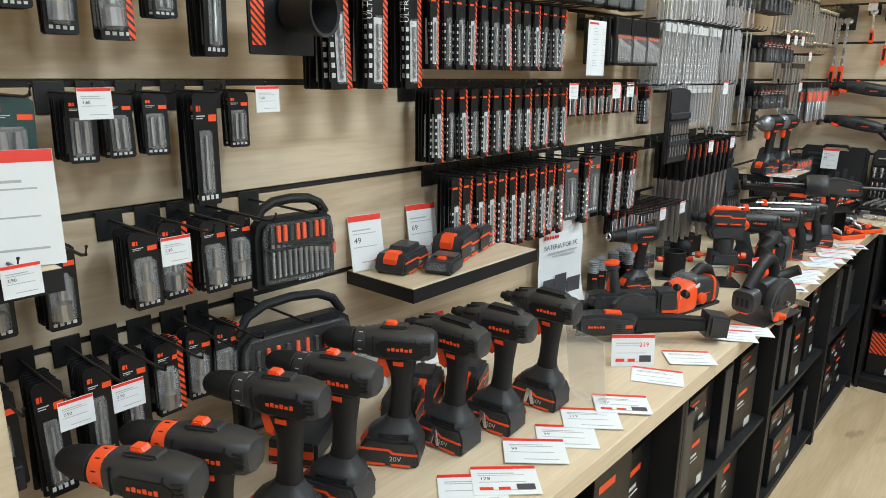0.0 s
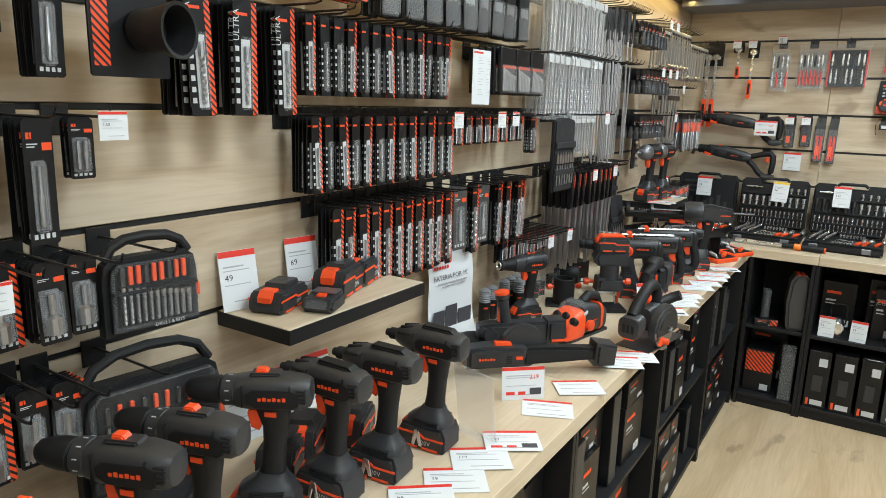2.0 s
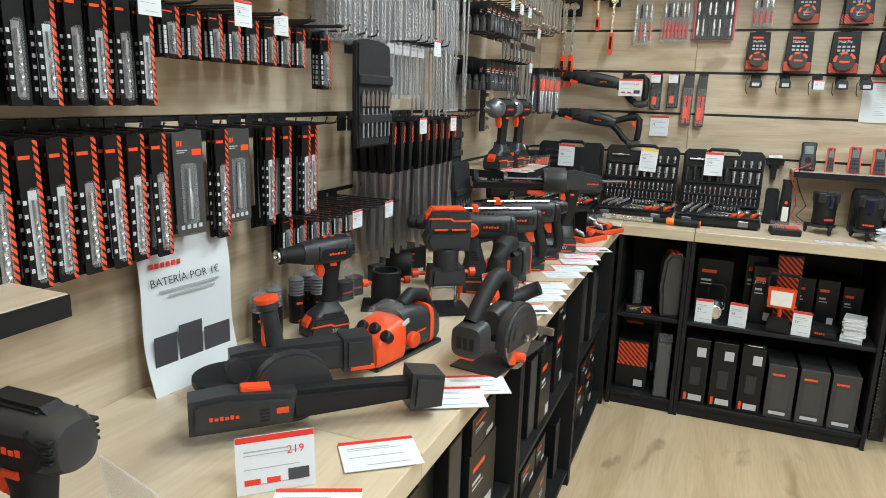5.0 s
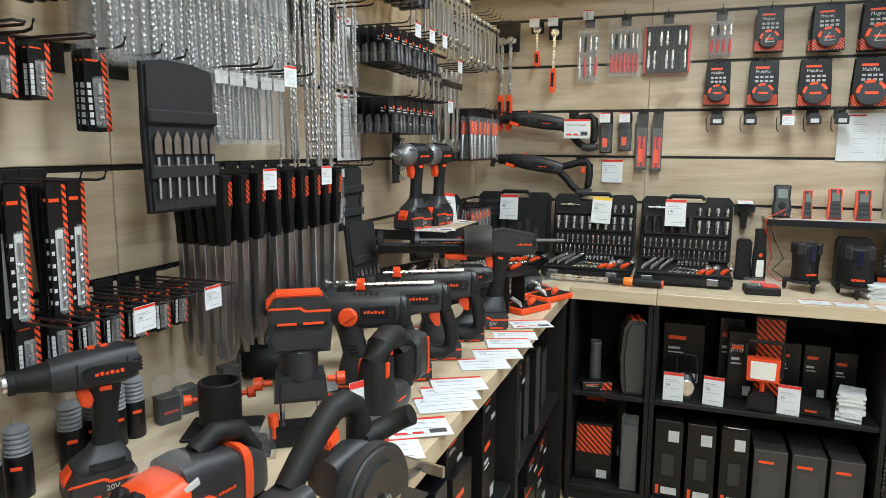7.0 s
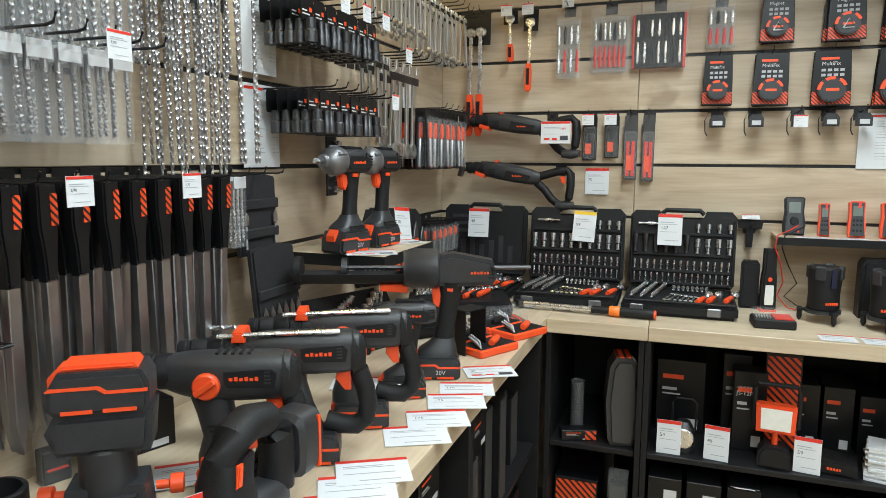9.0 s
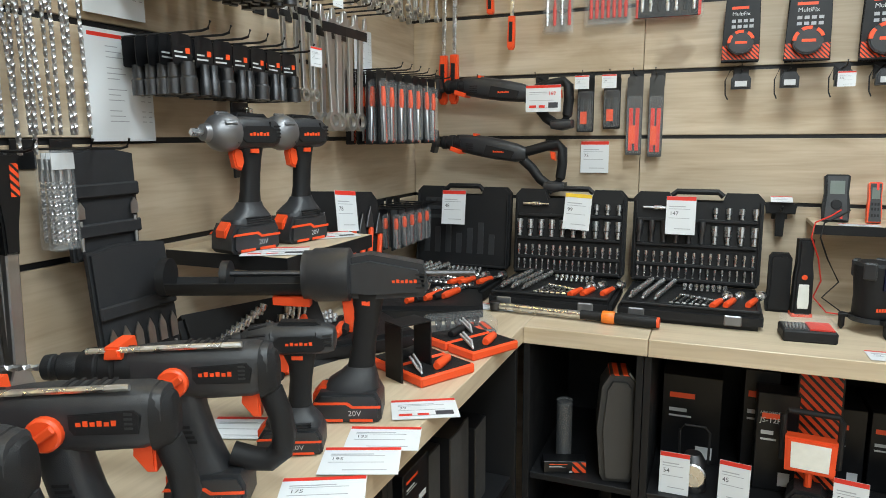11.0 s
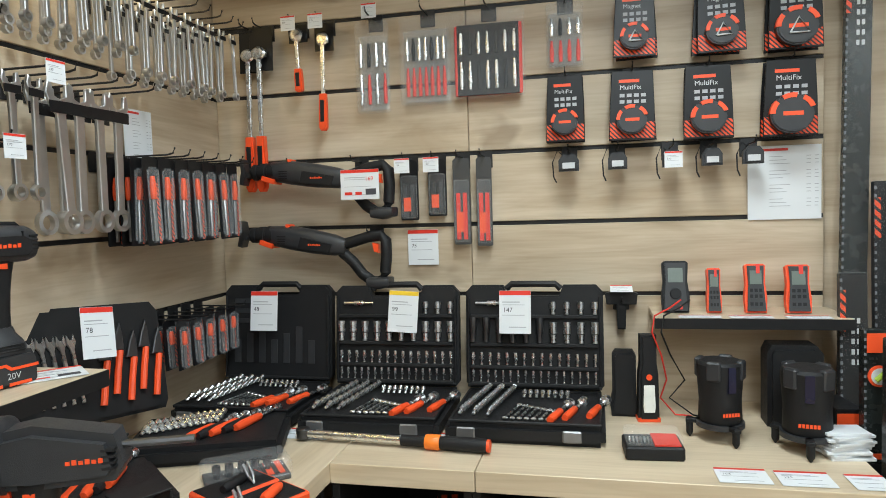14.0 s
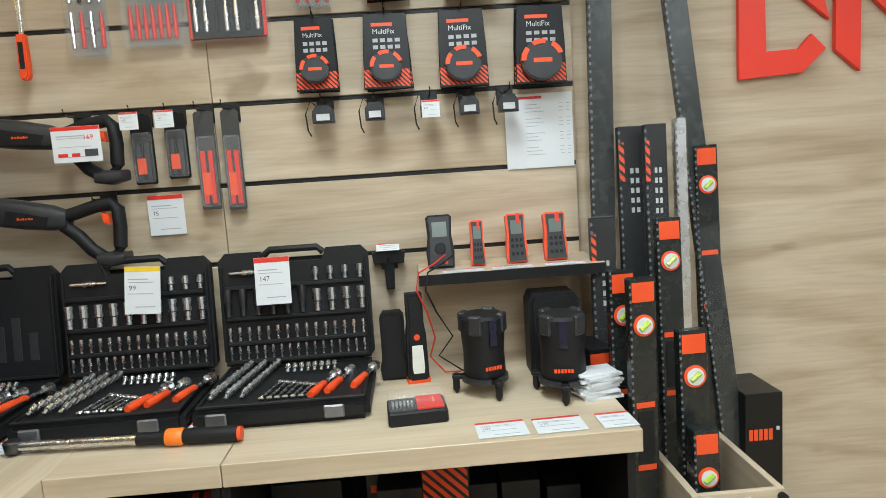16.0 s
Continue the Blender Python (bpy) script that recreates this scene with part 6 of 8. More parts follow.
def socket_case(m, w, full, label):
    """An open case: a tray of tools and a lid leaning back."""
    t = thing("socket_case", m, label, "tool case", "open socket cases")
    d, h = 0.30, 0.048
    bm = B()
    moulded_tray(bm, w, d, h)
    base = part("tray", bm, RUBBER, t)
    bm = B()
    for x0, x1, y0, y1 in ((-w / 2 + 0.008, w / 2 - 0.008, -d / 2 + 0.008, -d / 2 + 0.016), (-w / 2 + 0.008, w / 2 - 0.008, d / 2 - 0.016, d / 2 - 0.008), (-w / 2 + 0.008, -w / 2 + 0.016, -d / 2 + 0.016, d / 2 - 0.016), (w / 2 - 0.016, w / 2 - 0.008, -d / 2 + 0.016, d / 2 - 0.016)):
        bx(bm, x0, x1, y0, y1, h - 0.002, h + 0.006, bev=0.002)
    part("rim", bm, RUBBER, base)
    for x in (-w * 0.36, w * 0.30):
        bm = B()
        bx(bm, x - 0.022, x + 0.022, -d / 2 - 0.006, -d / 2 + 0.002, 0.012, 0.040, bev=0.003)
        part("latch", bm, ALU, base)
    # tools in the tray
    for i in range(9):
        for k in range(3):
            me = socket_mesh(0.008 - 0.0006 * k, 0.026, CHROME)
            piece("socket", me, base, pose(-w * 0.42 + k * 0.034 + 0.004 * i, -d * 0.36 + i * 0.026, h + 0.008, -60, 0, -20))
    for i in range(8):
        piece("socket", socket_mesh(0.006, 0.022, CHROME), base, pose(-w * 0.05 + i * 0.016, d * 0.20, h + 0.006, -50, 0, 0))
    for i in range(7):
        bm = B()
        ln = 0.10 - 0.008 * i
        bx(bm, -0.003, 0.003, 0, ln, 0, 0.005, bev=0.001)
        bx(bm, -0.008, 0.008, ln, ln + 0.014, -0.001, 0.006, bev=0.003)
        bx(bm, -0.007, 0.007, -0.010, 0.0, -0.001, 0.006, bev=0.003)
        o = part("spanner", bm, CHROME, base)
        o.matrix_basis = pose(-w * 0.12 + i * 0.017, -d * 0.36, h + 0.003, 0, 0, -12)
    for k, x in enumerate((0.16, 0.25, 0.40)):
        bm = B()
        lathe(bm, [(0, 0.008), (0.02, 0.010), (0.075, 0.009), (0.08, 0.006)], 10, pose(0, 0, 0, 0, 0, 90))
        o = part("ratchet_grip", bm, ORANGE, base, "orange ratchet grip")
        o.matrix_basis = pose(w * x, -d * 0.40 + 0.02 * k, h + 0.006, 0, 0, -16)
        bm = B()
        lathe(bm, [(0.08, 0.005), (0.13, 0.005), (0.132, 0.013), (0.152, 0.013)], 10, pose(0, 0, 0, 0, 0, 90))
        o = part("ratchet_head", bm, CHROME, base)
        o.matrix_basis = pose(w * x, -d * 0.40 + 0.02 * k, h + 0.006, 0, 0, -16)
    # the lid
    tilt = pose(0, d / 2 - 0.004, h + 0.006, -6, 0, 0)
    lh = 0.285
    bm = B()
    prism(bm, [(-w / 2 + 0.012, 0), (w / 2 - 0.012, 0), (w / 2, 0.015), (w / 2, lh - 0.02), (w / 2 - 0.018, lh), (w * 0.22, lh), (w * 0.19, lh - 0.03), (-w * 0.19, lh - 0.03), (-w * 0.22, lh), (-w / 2 + 0.018, lh), (-w / 2, lh - 0.02), (-w / 2, 0.015)], -0.012, 0.022, bev=0.006)
    lid = part("lid", bm, RUBBER, t)
    lid.matrix_basis = tilt
    bm = B()
    tube(bm, [(-w * 0.20, 0.005, lh - 0.012), (-w * 0.16, 0.005, lh + 0.002), (w * 0.16, 0.005, lh + 0.002), (w * 0.20, 0.005, lh - 0.012)], 0.009, 8)
    part("handle", bm, RUBBER, lid)
    bm = B()
    for x0, x1, z0, z1 in ((-w / 2 + 0.006, w / 2 - 0.006, 0.004, 0.012), (-w / 2 + 0.006, -w / 2 + 0.012, 0.012, lh - 0.03), (w / 2 - 0.012, w / 2 - 0.006, 0.012, lh - 0.03)):
        bx(bm, x0, x1, -0.020, -0.012, z0, z1, bev=0.002)
    part("rim", bm, RUBBER, lid)
    if full:
        for z, n, r, hh in ((0.020, 17, 0.0040, 0.032), (0.066, 15, 0.0052, 0.034), (0.128, 10, 0.0105, 0.056), (0.205, 10, 0.0085, 0.034)):
            for i in range(n):
                if z == 0.205 and i < 6:
                    continue
                dark = z == 0.128 and full == 2 and i < 6
                me = socket_mesh(r, hh if not dark else 0.068, DARKSTEEL if dark else CHROME)
                piece("socket", me, lid, pose(-w * 0.44 + w * 0.88 * i / (n - 1), -0.022, z))
            boxpart("holder_rail", lid, RUBBER, -w * 0.46, w * 0.46, -0.026, -0.0125, z - 0.012, z - 0.002, bev=0.002)
        bm = B()
        tube(bm, [(-w * 0.42, -0.02, 0.235), (-w * 0.18, -0.02, 0.235)], 0.004, 8)
        lathe(bm, [(-0.012, 0.007), (0.012, 0.007)], 10, pose(-w * 0.30, -0.02, 0.235))
        part("tee_bar", bm, CHROME, lid)
    else:
        for i in range(7):
            boxpart("relief", lid, PLASTIC, -w * 0.40 + i * w * 0.115, -w * 0.34 + i * w * 0.115, -0.014, -0.0121, 0.05, 0.12 + 0.02 * (i % 3), bev=0.0008)
        for z in (0.17, 0.20, 0.23):
            boxpart("relief", lid, PLASTIC, -w * 0.40, -w * 0.1, -0.014, -0.0121, z, z + 0.014, bev=0.0008)
    return t


socket_case(pose(-0.455, 5.085, TOP), 0.35, 0, "open black tool case with an empty moulded lid")
socket_case(pose(-0.07, 5.06, TOP, 0, 0, 1), 0.365, 1, "open black socket case full of chrome sockets")
socket_case(pose(0.318, 5.06, TOP), 0.375, 2, "open black socket case with chrome and black sockets")


def mixed_case(m, w, d, label, group="open mixed tool cases"):
    t = thing("tool_set_case", m, label, "tool case", group)
    bm = B()
    moulded_tray(bm, w, d, 0.045)
    base = part("tray", bm, RUBBER, t)
    r = random.Random(int(w * 1000 + d * 777))
    for i in range(12):
        for k in range(2):
            piece("socket", socket_mesh(0.008, 0.024, CHROME), base, pose(-w * 0.42 + i * w * 0.04, -d * 0.1 + k * 0.04 + 0.006 * i, 0.048, -55, 0, -25))
    for i in range(5):
        bm = B()
        lathe(bm, [(0, 0.008), (0.02, 0.011), (0.09, 0.010), (0.10, 0.006)], 10)
        part("handle", bm, (ORANGE, RUBBER)[i % 2], base).matrix_basis = pose(-w * 0.1 + i * w * 0.07, -d * 0.38 + 0.015 * i, 0.054, 0, 0, 62)
        bm = B()
        lathe(bm, [(0.10, 0.004), (0.16, 0.004), (0.162, 0.009), (0.18, 0.009)], 8)
        part("shank", bm, CHROME, base).matrix_basis = pose(-w * 0.1 + i * w * 0.07, -d * 0.38 + 0.015 * i, 0.054, 0, 0, 62)
    return t


mixed_case(pose(-0.42, 4.80, TOP, 0, 0, 20), 0.36, 0.25, "open black case with chrome sockets and orange handled tools")
mixed_case(pose(-0.48, 4.42, TOP, 0, 0, 50), 0.34, 0.24, "open black case of sockets and ratchets on the counter")
t = mixed_case(pose(-0.545, 4.20, TOP + 0.03, 58, 0, 68), 0.34, 0.24, "moulded black case lid standing behind the tools", "case lids")
# case with pliers and spanners leaning on the wall
t = thing("plier_case", pose(-0.60, 4.66, TOP + 0.10, -12, 4, 72), "open black case with orange pliers and spanners leaning back", "tool case")
bm = B()
prism(bm, [(-0.17, 0), (0.17, 0), (0.18, 0.02), (0.18, 0.24), (0.16, 0.265), (-0.16, 0.265), (-0.18, 0.24), (-0.18, 0.02)], 0, 0.04, bev=0.008)
part("shell", bm, RUBBER, t)
for i in range(6):
    o = part("spanner", (lambda bm: (prism(bm, [(-0.004, 0), (0.004, 0), (0.004, 0.12), (0.011, 0.135), (0.008, 0.155), (0.003, 0.142), (-0.003, 0.142), (-0.008, 0.155), (-0.011, 0.135), (-0.004, 0.12)], -0.007, -0.001, bev=0.001, seg=1), bm)[1])(B()), CHROME, t)
    o.matrix_basis = pose(-0.15 + i * 0.022, 0, 0.05, 0, -6, 0)
for i in range(5):
    bm = B()
    tube(bm, [(0.0, -0.008, 0.03), (0.005, -0.008, 0.08), (0.012, -0.008, 0.13)], 0.008, 8)
    part("handle", bm, ORANGE, t).matrix_basis = pose(0.0 + i * 0.034, 0, 0.005 + 0.02 * (i % 2), 0, 5, 0)
    bm = B()
    prism(bm, [(-0.010, 0.13), (0.020, 0.13), (0.016, 0.17), (0.010, 0.195), (0.0, 0.17)], -0.014, -0.003, bev=0.002, seg=1)
    part("jaw", bm, DARKSTEEL, t).matrix_basis = pose(0.0 + i * 0.034, 0, 0.005 + 0.02 * (i % 2), 0, 5, 0)
stand_card(pose(-0.545, 4.60, TOP + 0.26, -12, 6, 72), 0.075, 0.11, "78", label="white price card hung over the open plier case")


# orange bit boxes on the counter
def bit_box(m, label):
    t = thing("bit_box", m, label, "bit box", "orange bit boxes")
    for s, y in ((0, 0.0), (1, 0.098)):
        boxpart("shell", t, ORANGE, -0.075, 0.075, y - 0.046, y + 0.046, 0, 0.022, bev=0.004)
        boxpart("insert", t, RUBBER, -0.068, 0.068, y - 0.040, y + 0.040, 0.0215, 0.0235, bev=0.0008)
        for i in range(12):
            piece("bit", socket_mesh(0.003, 0.022, STEEL), t, pose(-0.06 + 0.005 * (i % 6) + (0.085 if s else 0), y - 0.03 + 0.011 * (i % 6), 0.024 + 0.0003 * i, -40, 0, 30 if i < 6 else -20))
    bm = B()
    lathe(bm, [(0, 0.008), (0.012, 0.011), (0.06, 0.010), (0.07, 0.006)], 10)
    part("screwdriver", bm, ORANGE, t).matrix_basis = pose(-0.02, -0.028, 0.032, 0, 0, 28)
    bm = B()
    lathe(bm, [(0, 0.008), (0.012, 0.011), (0.06, 0.010), (0.07, 0.006)], 10)
    part("ratchet_handle", bm, RUBBER, t).matrix_basis = pose(-0.04, 0.075, 0.032, 0, 0, 20)
    return t


bit_box(pose(-0.17, 4.31, TOP, 0, 0, 62), "open bright orange bit box with bits and screwdriver")
bit_box(pose(-0.175, 4.42, TOP + 0.0, 0, 0, 62) @ pose(0.1, 0.0, 0), "open bright orange bit box with ratchet and bits")
t = thing("display_bracket", pose(-0.24, 4.25, TOP, 0, 0, 62), "black folded metal display bracket on the counter", "bracket")
boxpart("plate", t, BLACK, -0.002, 0.002, -0.03, 0.03, 0, 0.12, bev=0.0008)
boxpart("plate", t, BLACK, 0.075, 0.079, -0.03, 0.03, 0, 0.12, bev=0.0008)
boxpart("bridge", t, BLACK, -0.002, 0.079, -0.03, 0.03, 0.1205, 0.124, bev=0.0008)
t = thing("blister_box", pose(-0.235, 4.635, TOP, 0, 0, 38), "clear blister box with sockets inside on the counter", "blister box")
boxpart("tray", t, GREYCARD, -0.085, 0.085, -0.045, 0.045, 0, 0.012, bev=0.002)
for i in range(5):
    piece("socket", socket_mesh(0.009, 0.026, DARKSTEEL), t, pose(-0.06 + i * 0.026, 0.0, 0.013))
boxpart("stripe", t, STRIPE_B, 0.03, 0.075, -0.035, 0.035, 0.0125, 0.0145)
boxpart("shell", t, CLEAR, -0.09, 0.09, -0.05, 0.05, 0.0005, 0.045, bev=0.008)


# torque wrench in front of the cases
t = thing("torque_wrench", pose(-0.20, 4.875, TOP + 0.0185, 0, 0, -3.5), "long chrome torque wrench with black and orange grip", "torque wrench")
bm = B()
lathe(bm, [(0.0, 0.010), (0.24, 0.010)], 14)
part("tube", bm, CHROME, t)
bm = B()
lathe(bm, [(0.24, 0.013), (0.30, 0.013)], 14)
part("scale_sleeve", bm, RUBBER, t)
bm = B()
lathe(bm, [(0.30, 0.017), (0.304, 0.018), (0.332, 0.018), (0.335, 0.016)], 16)
part("lock_ring", bm, mat("amber_plastic", (0.85, 0.20, 0.02), 0.4), t)
bm = B()
lathe(bm, [(0.335, 0.0145), (0.35, 0.0165), (0.43, 0.0165), (0.445, 0.015)], 16)
part("grip", bm, RUBBER, t)
bm = B()
lathe(bm, [(0.445, 0.0145), (0.452, 0.0145)], 16)
part("end_cap", bm, ORANGE, t)
bm = B()
lathe(bm, [(-0.012, 0.016), (0.010, 0.018), (0.013, 0.014)], 14, pose(-0.015, 0, 0) @ UP)
part("head", bm, DARKSTEEL, t)

# ---------------------------------------------------------------- measuring corner
t = thing("phone_holder", R(0.555, S12 + 0.01, 0.03), "black clamp holder hanging from the slot", "holder")
hook(R(0.555, S12), 0.10)
outline("clamp", [(-0.04, -0.035), (0.04, -0.035), (0.044, -0.005), (0.03, 0.0), (-0.03, 0.0), (-0.044, -0.005)], 0.014, RUBBER, t, 0.003)
outline("stem", [(-0.011, -0.105), (0.011, -0.105), (0.014, -0.03), (-0.014, -0.03)], 0.010, RUBBER, t, 0.004)
stand_card(R(0.555, S12 + 0.012, 0.06) @ pose(0, 0, 0, -70, 0, 0), 0.06, 0.04, "", label="white price card lying on the black holder")


def meter(x, w, h, label, multi=False):
    t = thing("digital_meter", pose(x, 5.225, 1.1635, -10, 0, 0), label, "meter", "meters on the small shelf")
    outline("shell", [(-w / 2, 0), (w / 2, 0), (w * 0.54, h * 0.3), (w * 0.46, h * 0.6), (w * 0.5, h * 0.96), (w * 0.4, h), (-w * 0.4, h), (-w * 0.5, h * 0.96), (-w * 0.46, h * 0.6), (-w * 0.54, h * 0.3)], 0.016, RUBBER if multi else ORANGE, t, 0.005)
    outline("face", [(-w * 0.45, h * 0.03), (w * 0.45, h * 0.03), (w * 0.36, h * 0.6), (w * 0.40, h * 0.96), (-w * 0.40, h * 0.96), (-w * 0.36, h * 0.6)], -0.0175, PLASTIC, t, 0.0, y1=-0.0162)
    outline("display", [(-w * 0.28, h * 0.58), (w * 0.28, h * 0.58), (w * 0.28, h * 0.86), (-w * 0.28, h * 0.86)], -0.0185, SCREEN, t, 0.0, y1=-0.0176)
    if multi:
        bm = B()
        lathe(bm, [(0.0175, w * 0.22), (0.022, w * 0.2)], 16, pose(0, 0, h * 0.36, 0, 0, -90))
        part("dial", bm, RUBBER, t)
        bars(t, RED, [(w * 0.15, w * 0.25, h * 0.06, h * 0.14)], -0.0176, "socket_mark")
    else:
        bars(t, RUBBER, [(-w * 0.3 + k * w * 0.22, -w * 0.15 + k * w * 0.22, h * z, h * z + h * 0.07) for k in range(3) for z in (0.14, 0.3, 0.42)], -0.0176, "keys")
        bars(t, RED, [(w * 0.02, w * 0.2, h * 0.80, h * 0.99)], -0.0187, "tag")
    return t


meter(0.69, 0.066, 0.135, "black digital multimeter on the small shelf", True)
meter(0.785, 0.034, 0.115, "small orange laser distance meter with display")
meter(0.885, 0.050, 0.125, "orange laser distance meter with display")
meter(0.985, 0.056, 0.122, "orange laser distance meter with wide display")
t = thing("test_leads", pose(0, 0, 0.001), "red and black multimeter test leads hanging down", "cable")
for k, (mm, o) in enumerate(((RED, 0.0), (RUBBER, 0.022))):
    bm = B()
    tube(bm, [(0.70 + o, 5.195, 1.20), (0.67 + o, 5.16, 1.185), (0.63 + o, 5.125, 1.17), (0.622 + o, 5.115, 1.13), (0.645 + o, 5.13, 1.07), (0.66 + o * 2, 5.16, 1.00), (0.645 + o, 5.17, 0.95), (0.68 + o * 2, 5.16, 0.91), (0.72 + o, 5.17, 0.905)], 0.0022)
    part("lead", bm, mm, t)
for x in (0.74, 0.86, 0.99):
    stand_card(pose(x, 5.155, 1.1642, -90, 0, 0) @ pose(0, 0, -0.02), 0.10, 0.04, "", label="white price strip lying on the small shelf")

t = thing("work_lamp", pose(0.612, 5.14, TOP, 0, 0, 8), "black hand lamp with white lens and orange button", "hand lamp")
outline("body", [(-0.026, 0.002), (0.026, 0.002), (0.024, 0.12), (0.020, 0.15), (0.020, 0.222), (-0.020, 0.222), (-0.020, 0.15), (-0.024, 0.12)], 0.019, RUBBER, t, 0.006)
outline("lens", [(-0.013, 0.025), (0.013, 0.025), (0.015, 0.04), (0.013, 0.095), (-0.013, 0.095), (-0.015, 0.04)], -0.0215, LENS, t, 0.001, y1=-0.0185)
outline("foot_ring", [(-0.0275, 0), (0.0275, 0), (0.0275, 0.010), (-0.0275, 0.010)], 0.0205, ORANGE, t, 0.002)
bm = B()
lathe(bm, [(0.018, 0.008), (0.022, 0.007)], 14, pose(0, 0, 0.115, 0, 0, -90))
part("button", bm, ORANGE, t)
t = thing("lamp_dock", pose(0.555, 5.18, TOP), "black charging dock standing beside the hand lamp", "dock")
outline("body", [(-0.032, 0), (0.032, 0), (0.036, 0.03), (0.030, 0.06), (0.030, 0.16), (0.022, 0.172), (-0.022, 0.172), (-0.030, 0.16), (-0.030, 0.06), (-0.036, 0.03)], 0.025, RUBBER, t, 0.008)
t = thing("driver_bit_box", pose(0.605, 4.90, TOP, 0, 0, 4), "small black bit box with clear lid", "bit box")
boxpart("tray", t, RUBBER, -0.062, 0.062, -0.045, 0.045, 0, 0.03, bev=0.004)
boxpart("card", t, RED, 0.0, 0.055, -0.038, 0.038, 0.0305, 0.034)
for i in range(6):
    piece("bit", socket_mesh(0.003, 0.02, STEEL), t, pose(-0.05 + 0.008 * i, -0.02, 0.031, -70, 0, 0))
boxpart("lid", t, CLEAR, -0.06, 0.06, -0.043, 0.043, 0.0302, 0.055, bev=0.006)


def line_laser(m, label):
    t = thing("line_laser", m, label, "laser level", "line lasers on tripods")
    bm = B()
    lathe(bm, [(0.045, 0.052), (0.055, 0.056), (0.10, 0.054), (0.17, 0.060), (0.185, 0.060), (0.192, 0.054)], 28, UP)
    body = part("body", bm, RUBBER, t)
    for a in (0, 90, 180, 270):
        o = part("top_bumper", (lambda bm: (bx(bm, 0.044, 0.063, -0.018, 0.018, 0.15, 0.196, bev=0.004), bm)[1])(B()), PLASTIC, body)
        o.matrix_basis = pose(0, 0, 0, 0, 0, a + 45)
    outline("window", [(-0.010, 0.125), (0.010, 0.125), (0.010, 0.185), (-0.010, 0.185)], -0.0625, BLUEGLASS, body, 0.0, y1=-0.050)
    bm = B()
    lathe(bm, [(0.034, 0.062), (0.046, 0.062)], 24, UP)
    part("turntable", bm, PLASTIC, t)
    bars(body, ORANGE, [(-0.024 + i * 0.008, -0.018 + i * 0.008, 0.068, 0.077) for i in range(6)], -0.0575, "logo")
    for a in (-90, 30, 150):
        bm = B()
        bx(bm, 0.03, 0.088, -0.010, 0.010, 0.036, 0.046, bev=0.002)
        lathe(bm, [(0.0, 0.002), (0.008, 0.008), (0.012, 0.0095), (0.034, 0.0095), (0.048, 0.009)], 10, pose(0.078, 0, 0) @ UP)
        part("leg", bm, RUBBER, t).matrix_basis = pose(0, 0, 0, 0, 0, a)
    return t


BLUEGLASS = mat("dark_blue_glass", (0.006, 0.007, 0.03), 0.08, bump=0)
line_laser(pose(0.765, 5.02, TOP, 0, 0, 20), "black line laser standing on three short feet").scale = (0.86, 0.86, 0.97)
line_laser(pose(0.935, 4.965, TOP, 0, 0, -10), "black line laser with side knob on three short feet").scale = (0.90, 0.90, 0.97)
t = thing("laser_case", pose(0.95, 5.16, TOP), "black and orange carrying case behind the lasers", "case")
outline("shell", [(-0.06, 0), (0.06, 0), (0.065, 0.18), (0.05, 0.20), (-0.05, 0.20), (-0.06, 0.18)], 0.045, RUBBER, t, 0.010)
boxpart("stripe", t, STRIPE_B, 0.02, 0.06, -0.047, -0.0455, 0.05, 0.14)
t = thing("card_stack", pose(1.005, 4.945, TOP, 0, 0, 15), "untidy stack of white price cards", "cards")
for i in range(9):
    o = part("card", (lambda bm: (bx(bm, -0.045, 0.045, -0.03, 0.03, 0, 0.006, bev=0.0005), bm)[1])(B()), PAPER, t)
    o.matrix_basis = pose(rnd.uniform(-0.006, 0.006), rnd.uniform(-0.006, 0.006), i * 0.0065, 0, 0, rnd.uniform(-14, 14))
t = thing("grey_box", pose(1.03, 5.08, TOP, 0, 0, 8), "black and orange instrument box on the counter", "box")
boxpart("carton", t, CARD, -0.03, 0.03, -0.06, 0.06, 0, 0.08, bev=0.001)
boxpart("print", t, ORANGE, -0.029, 0.029, -0.061, -0.0602, 0.045, 0.07)

# ---------------------------------------------------------------- spirit levels beside the counter


